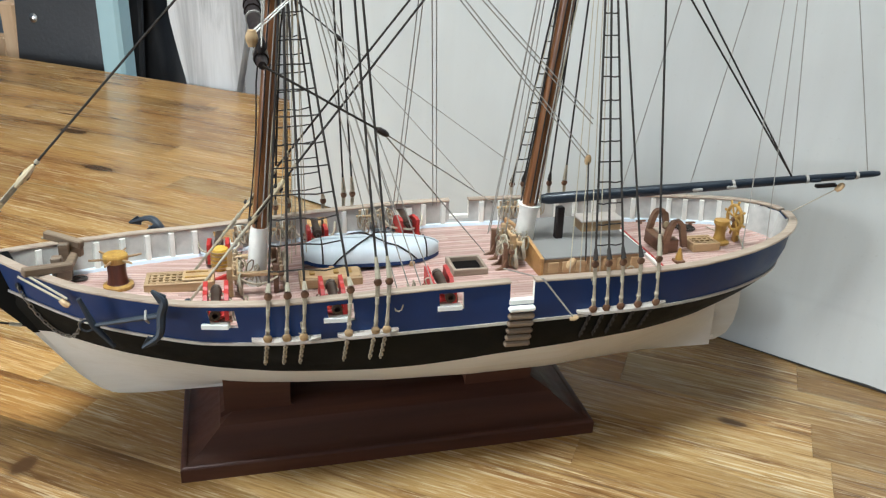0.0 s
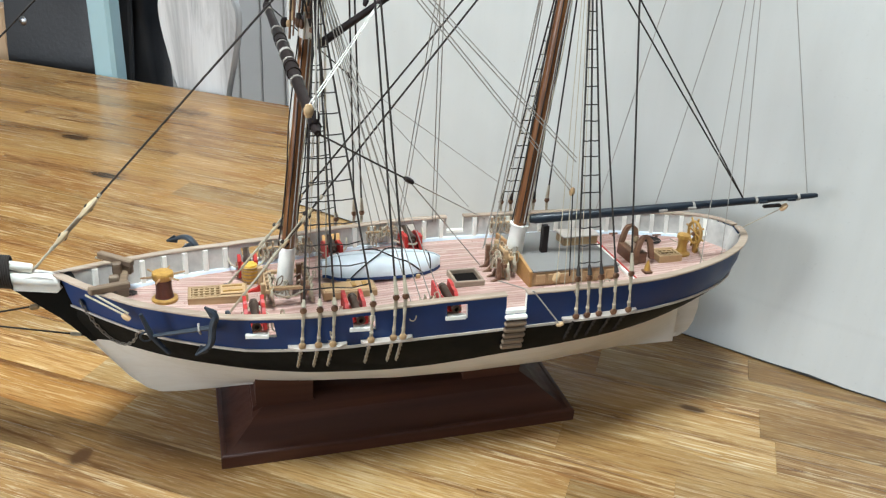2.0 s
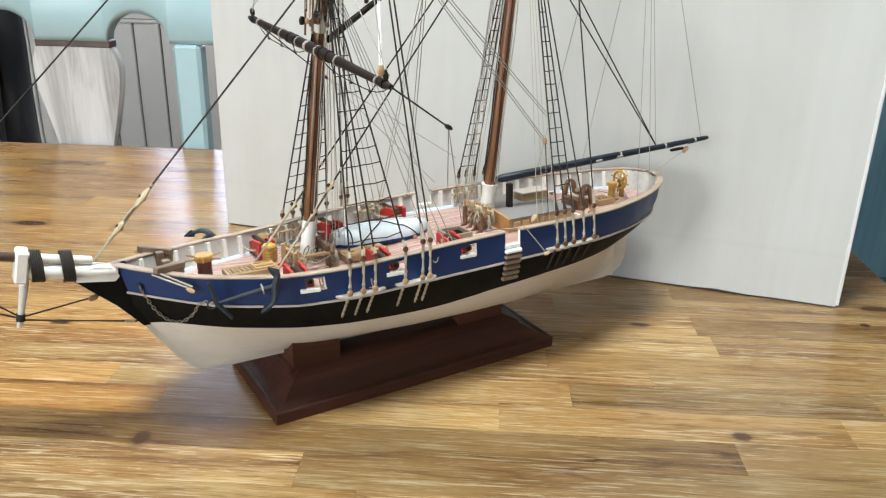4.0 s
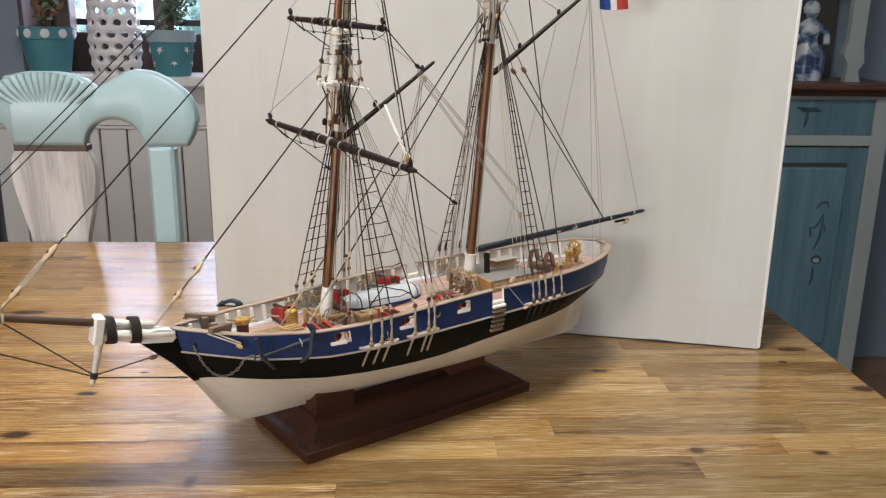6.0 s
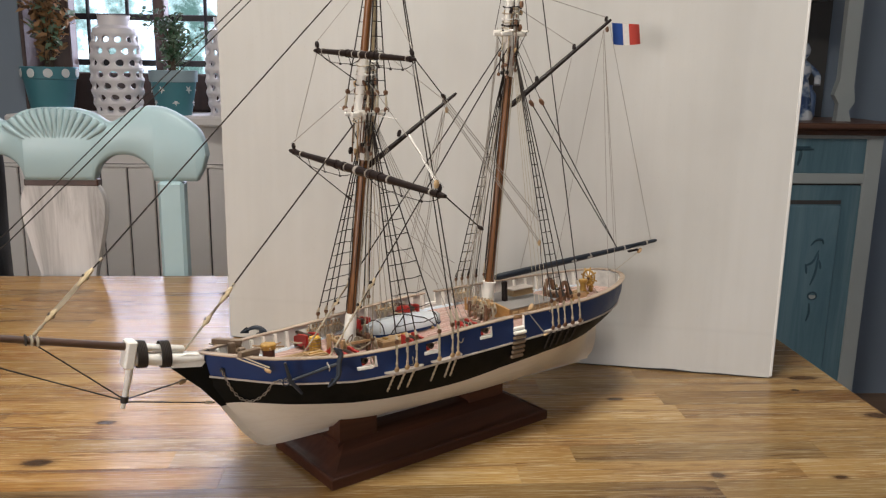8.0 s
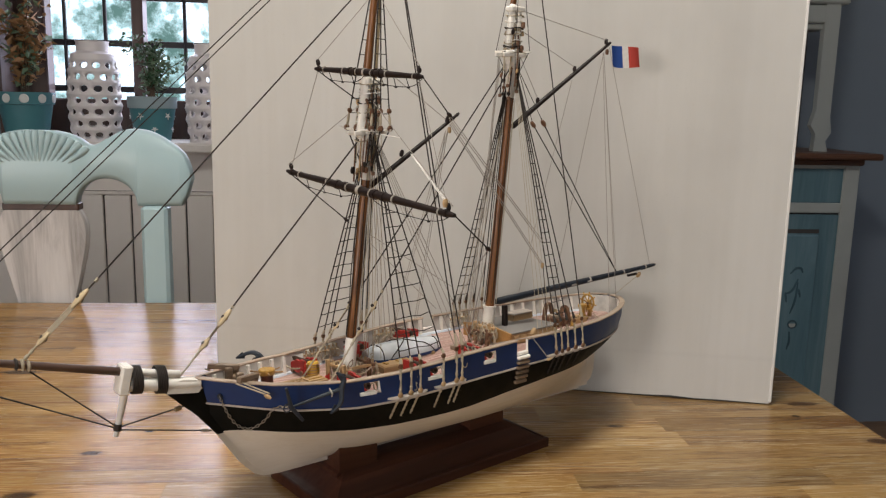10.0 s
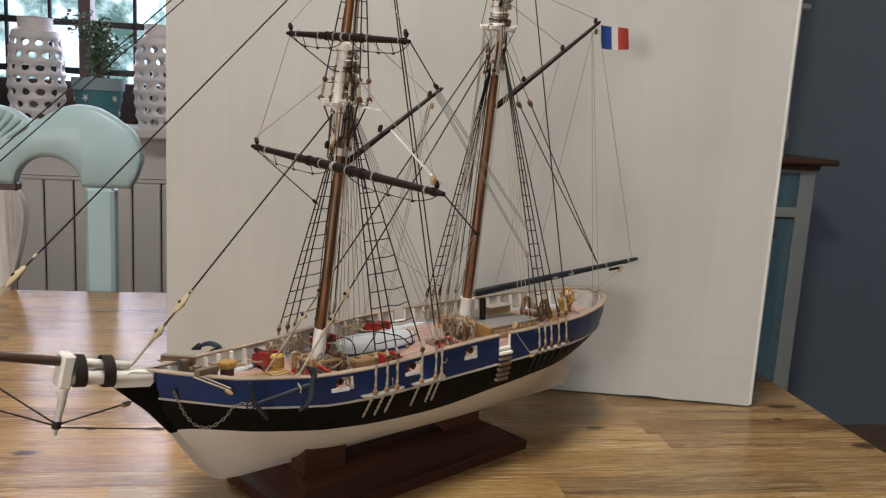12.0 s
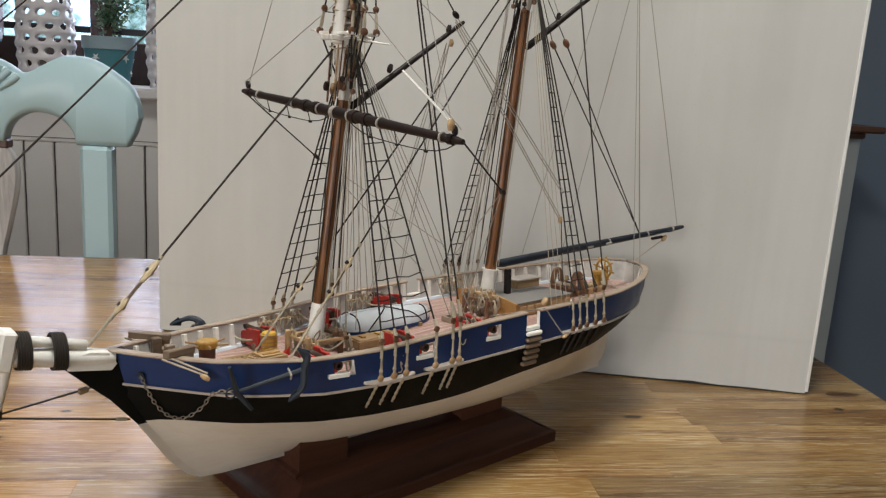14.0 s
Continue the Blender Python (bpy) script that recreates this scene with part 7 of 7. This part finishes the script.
part("bell", Geo().lathe([(0, 0.0010), (0.0022, 0.0012), (0.0018, 0.0030), (0.0010, 0.0042), (0, 0.0044)], None, 12), M_BRASS, ship, "", D(0.161, 0.005, 0.012))
part("deck_beam", Geo().box(0.0022, 0.074, 0.0020, at(0, 0, 0.0010), 0.0003), M_WHITE, ship, "white and red deck beam", D(0.1440, 0.006, 0, -2))
part("deck_beam", Geo().box(0.0014, 0.072, 0.0016, at(0, 0, 0.0008), 0.0003), M_RED, ship, "", D(0.1464, 0.006, 0, -2))
bn = part("binnacle", Geo().box(0.0060, 0.0060, 0.0018, at(0, 0, 0.0009), 0.0004), M_BROWN, ship, "small binnacle", D(0.1580, -0.0200))
part("binnacle_cone", Geo().lathe([(0, 0.0018), (0.0024, 0.0018), (0.0018, 0.0050), (0.0006, 0.0088), (0, 0.0090)], None, 8), M_BOX, bn)
wp = part("wheel_pedestal", Geo().lathe([(0, 0), (0.0062, 0), (0.0062, 0.0014), (0.0040, 0.0026), (0.0032, 0.0060), (0.0034, 0.0110), (0.0046, 0.0126), (0.0046, 0.0150), (0, 0.0152)], None, 14), M_BOX, ship, "yellow boxwood wheel pedestal", D(0.1970, 0.002))
wheel = part("steering_wheel", Geo().tube([(0.0085, 0.0078 * math.cos(a), 0.0160 + 0.0078 * math.sin(a)) for a in [2 * math.pi * k / 24 for k in range(25)]], 0.0011, 8), M_BOX, wp, "yellow boxwood steering wheel")
for k in range(8):
    a = math.pi * k / 4 + 0.2
    part("wheel_spoke", Geo().tube([(0.0085, 0, 0.0160), (0.0085, 0.0112 * math.cos(a), 0.0160 + 0.0112 * math.sin(a))], [0.0006, 0.0008], 6), M_BOX, wheel)
part("wheel_post", Geo().box(0.0030, 0.0040, 0.0180, at(0.0110, 0, 0.0090), 0.0005), M_BOX, wp)
part("wheel_hub", Geo().tube([(0.0070, 0, 0.0150), (0.0105, 0, 0.0150)], 0.0016, 10), M_BROWN, wp)
for k in range(2):
    part("wheel_rope", Geo().tube(smooth_curve([(0.0085, -0.003 + 0.006 * k, 0.0100), (0.0090, -0.012 + 0.024 * k, 0.0020), (0.0060, -0.026 + 0.052 * k, 0.0010)], 5), 0.0004, 5), M_ROPE_L, wp)
for side in (-1, 1):
    for x in (0.195, 0.165):
        part("deck_cleat", Geo().box(0.0070, 0.0014, 0.0012, at(0, 0, 0.0022), 0.0004).box(0.002, 0.0014, 0.0018, at(0, 0, 0.0009), 0.0002), M_BROWN, ship, "", D(x, side * (side_y(x, deck_z(x)) - 0.010)))
    coil = [(0.0050 * (0.4 + k / 50) * math.cos(k * 0.6), 0.0050 * (0.4 + k / 50) * math.sin(k * 0.6), 0.0006 + 0.00002 * k) for k in range(48)]
    part("deck_coil", Geo().tube(coil, 0.00045, 5), M_ROPE_D, ship, "", D(0.188, 0.028 if side > 0 else -0.03))
    # pin rails
    for x0, x1 in ((-0.022, 0.000), (0.070, 0.0945), (-0.098, -0.060)):
        xm = (x0 + x1) / 2
        pr = part("pin_rail", Geo().box(x1 - x0, 0.0022, 0.0014, None, 0.0003), M_TAN, ship, "pale pin rail", HULL @ at(xm, side * (side_y(xm, rail_z(xm)) - 0.0058), rail_z(xm) - 0.0045) @ side_turn(xm, side))
        n = int((x1 - x0) / 0.0042)
        for k in range(n):
            xx = -(x1 - x0) / 2 + (k + 0.5) * (x1 - x0) / n
            part("belaying_pin", Geo().tube([(xx, 0, -0.0038), (xx, 0, 0.001), (xx, 0, 0.0042)], [0.0005, 0.0007, 0.0010], 6), M_PIN, pr)
            if k % 2 == 0 or x0 > 0:
                loop = [(xx + 0.0016 * math.sin(a), -side * 0.0014, -0.0030 + 0.0042 * math.cos(a)) for a in [2 * math.pi * q / 10 for q in range(11)]]
                part("rope_coil", Geo().tube(loop, 0.00055, 5), M_ROPE_L, pr)

# ---- staves of the table top ----
rng = random.Random(11)
edges = [-0.440, -0.402, -0.365, -0.328, -0.290, -0.252, -0.215, -0.178, -0.142, -0.107, -0.071, -0.040, -0.015, 0.0146, 0.050, 0.085, 0.120]
while edges[-1] < T_V1 - 0.055:
    edges.append(edges[-1] + rng.uniform(0.033, 0.042))
edges.append(T_V1)
JOINTS = {(-0.015, 0.0146): (-0.16, 0.110), (-0.178, -0.142): (-0.30, -0.056), (-0.142, -0.107): (-0.40, 0.231), (0.085, 0.120): (-0.24, 0.122), (-0.040, -0.015): (-0.33, 0.189)}
for v0, v1 in zip(edges, edges[1:]):
    cuts = list(JOINTS.get((v0, v1), ()))
    if not cuts:
        u = T_U0 + rng.uniform(0.12, 0.5)
        while u < T_U1 - 0.1:
            cuts.append(u)
            u += rng.uniform(0.22, 0.55)
    else:
        u = cuts[0] - 0.4
        while u > T_U0 + 0.1:
            cuts.insert(0, u)
            u -= rng.uniform(0.3, 0.5)
    ends = [T_U0] + cuts + [T_U1]
    for u0, u1 in zip(ends, ends[1:]):
        g = Geo().box(u1 - u0 - 0.0001, v1 - v0 - 0.0001, 0.034, at((u0 + u1) / 2, (v0 + v1) / 2, UP - 0.017), 0.00004)
        ob = part("stave", g, M_TABLE, table)
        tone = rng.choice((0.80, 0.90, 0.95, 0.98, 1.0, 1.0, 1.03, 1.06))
        # staves left of -0.2 are warmer
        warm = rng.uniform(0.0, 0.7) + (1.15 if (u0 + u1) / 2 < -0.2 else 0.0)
        # light's falloff to the right is put into the stave colour here
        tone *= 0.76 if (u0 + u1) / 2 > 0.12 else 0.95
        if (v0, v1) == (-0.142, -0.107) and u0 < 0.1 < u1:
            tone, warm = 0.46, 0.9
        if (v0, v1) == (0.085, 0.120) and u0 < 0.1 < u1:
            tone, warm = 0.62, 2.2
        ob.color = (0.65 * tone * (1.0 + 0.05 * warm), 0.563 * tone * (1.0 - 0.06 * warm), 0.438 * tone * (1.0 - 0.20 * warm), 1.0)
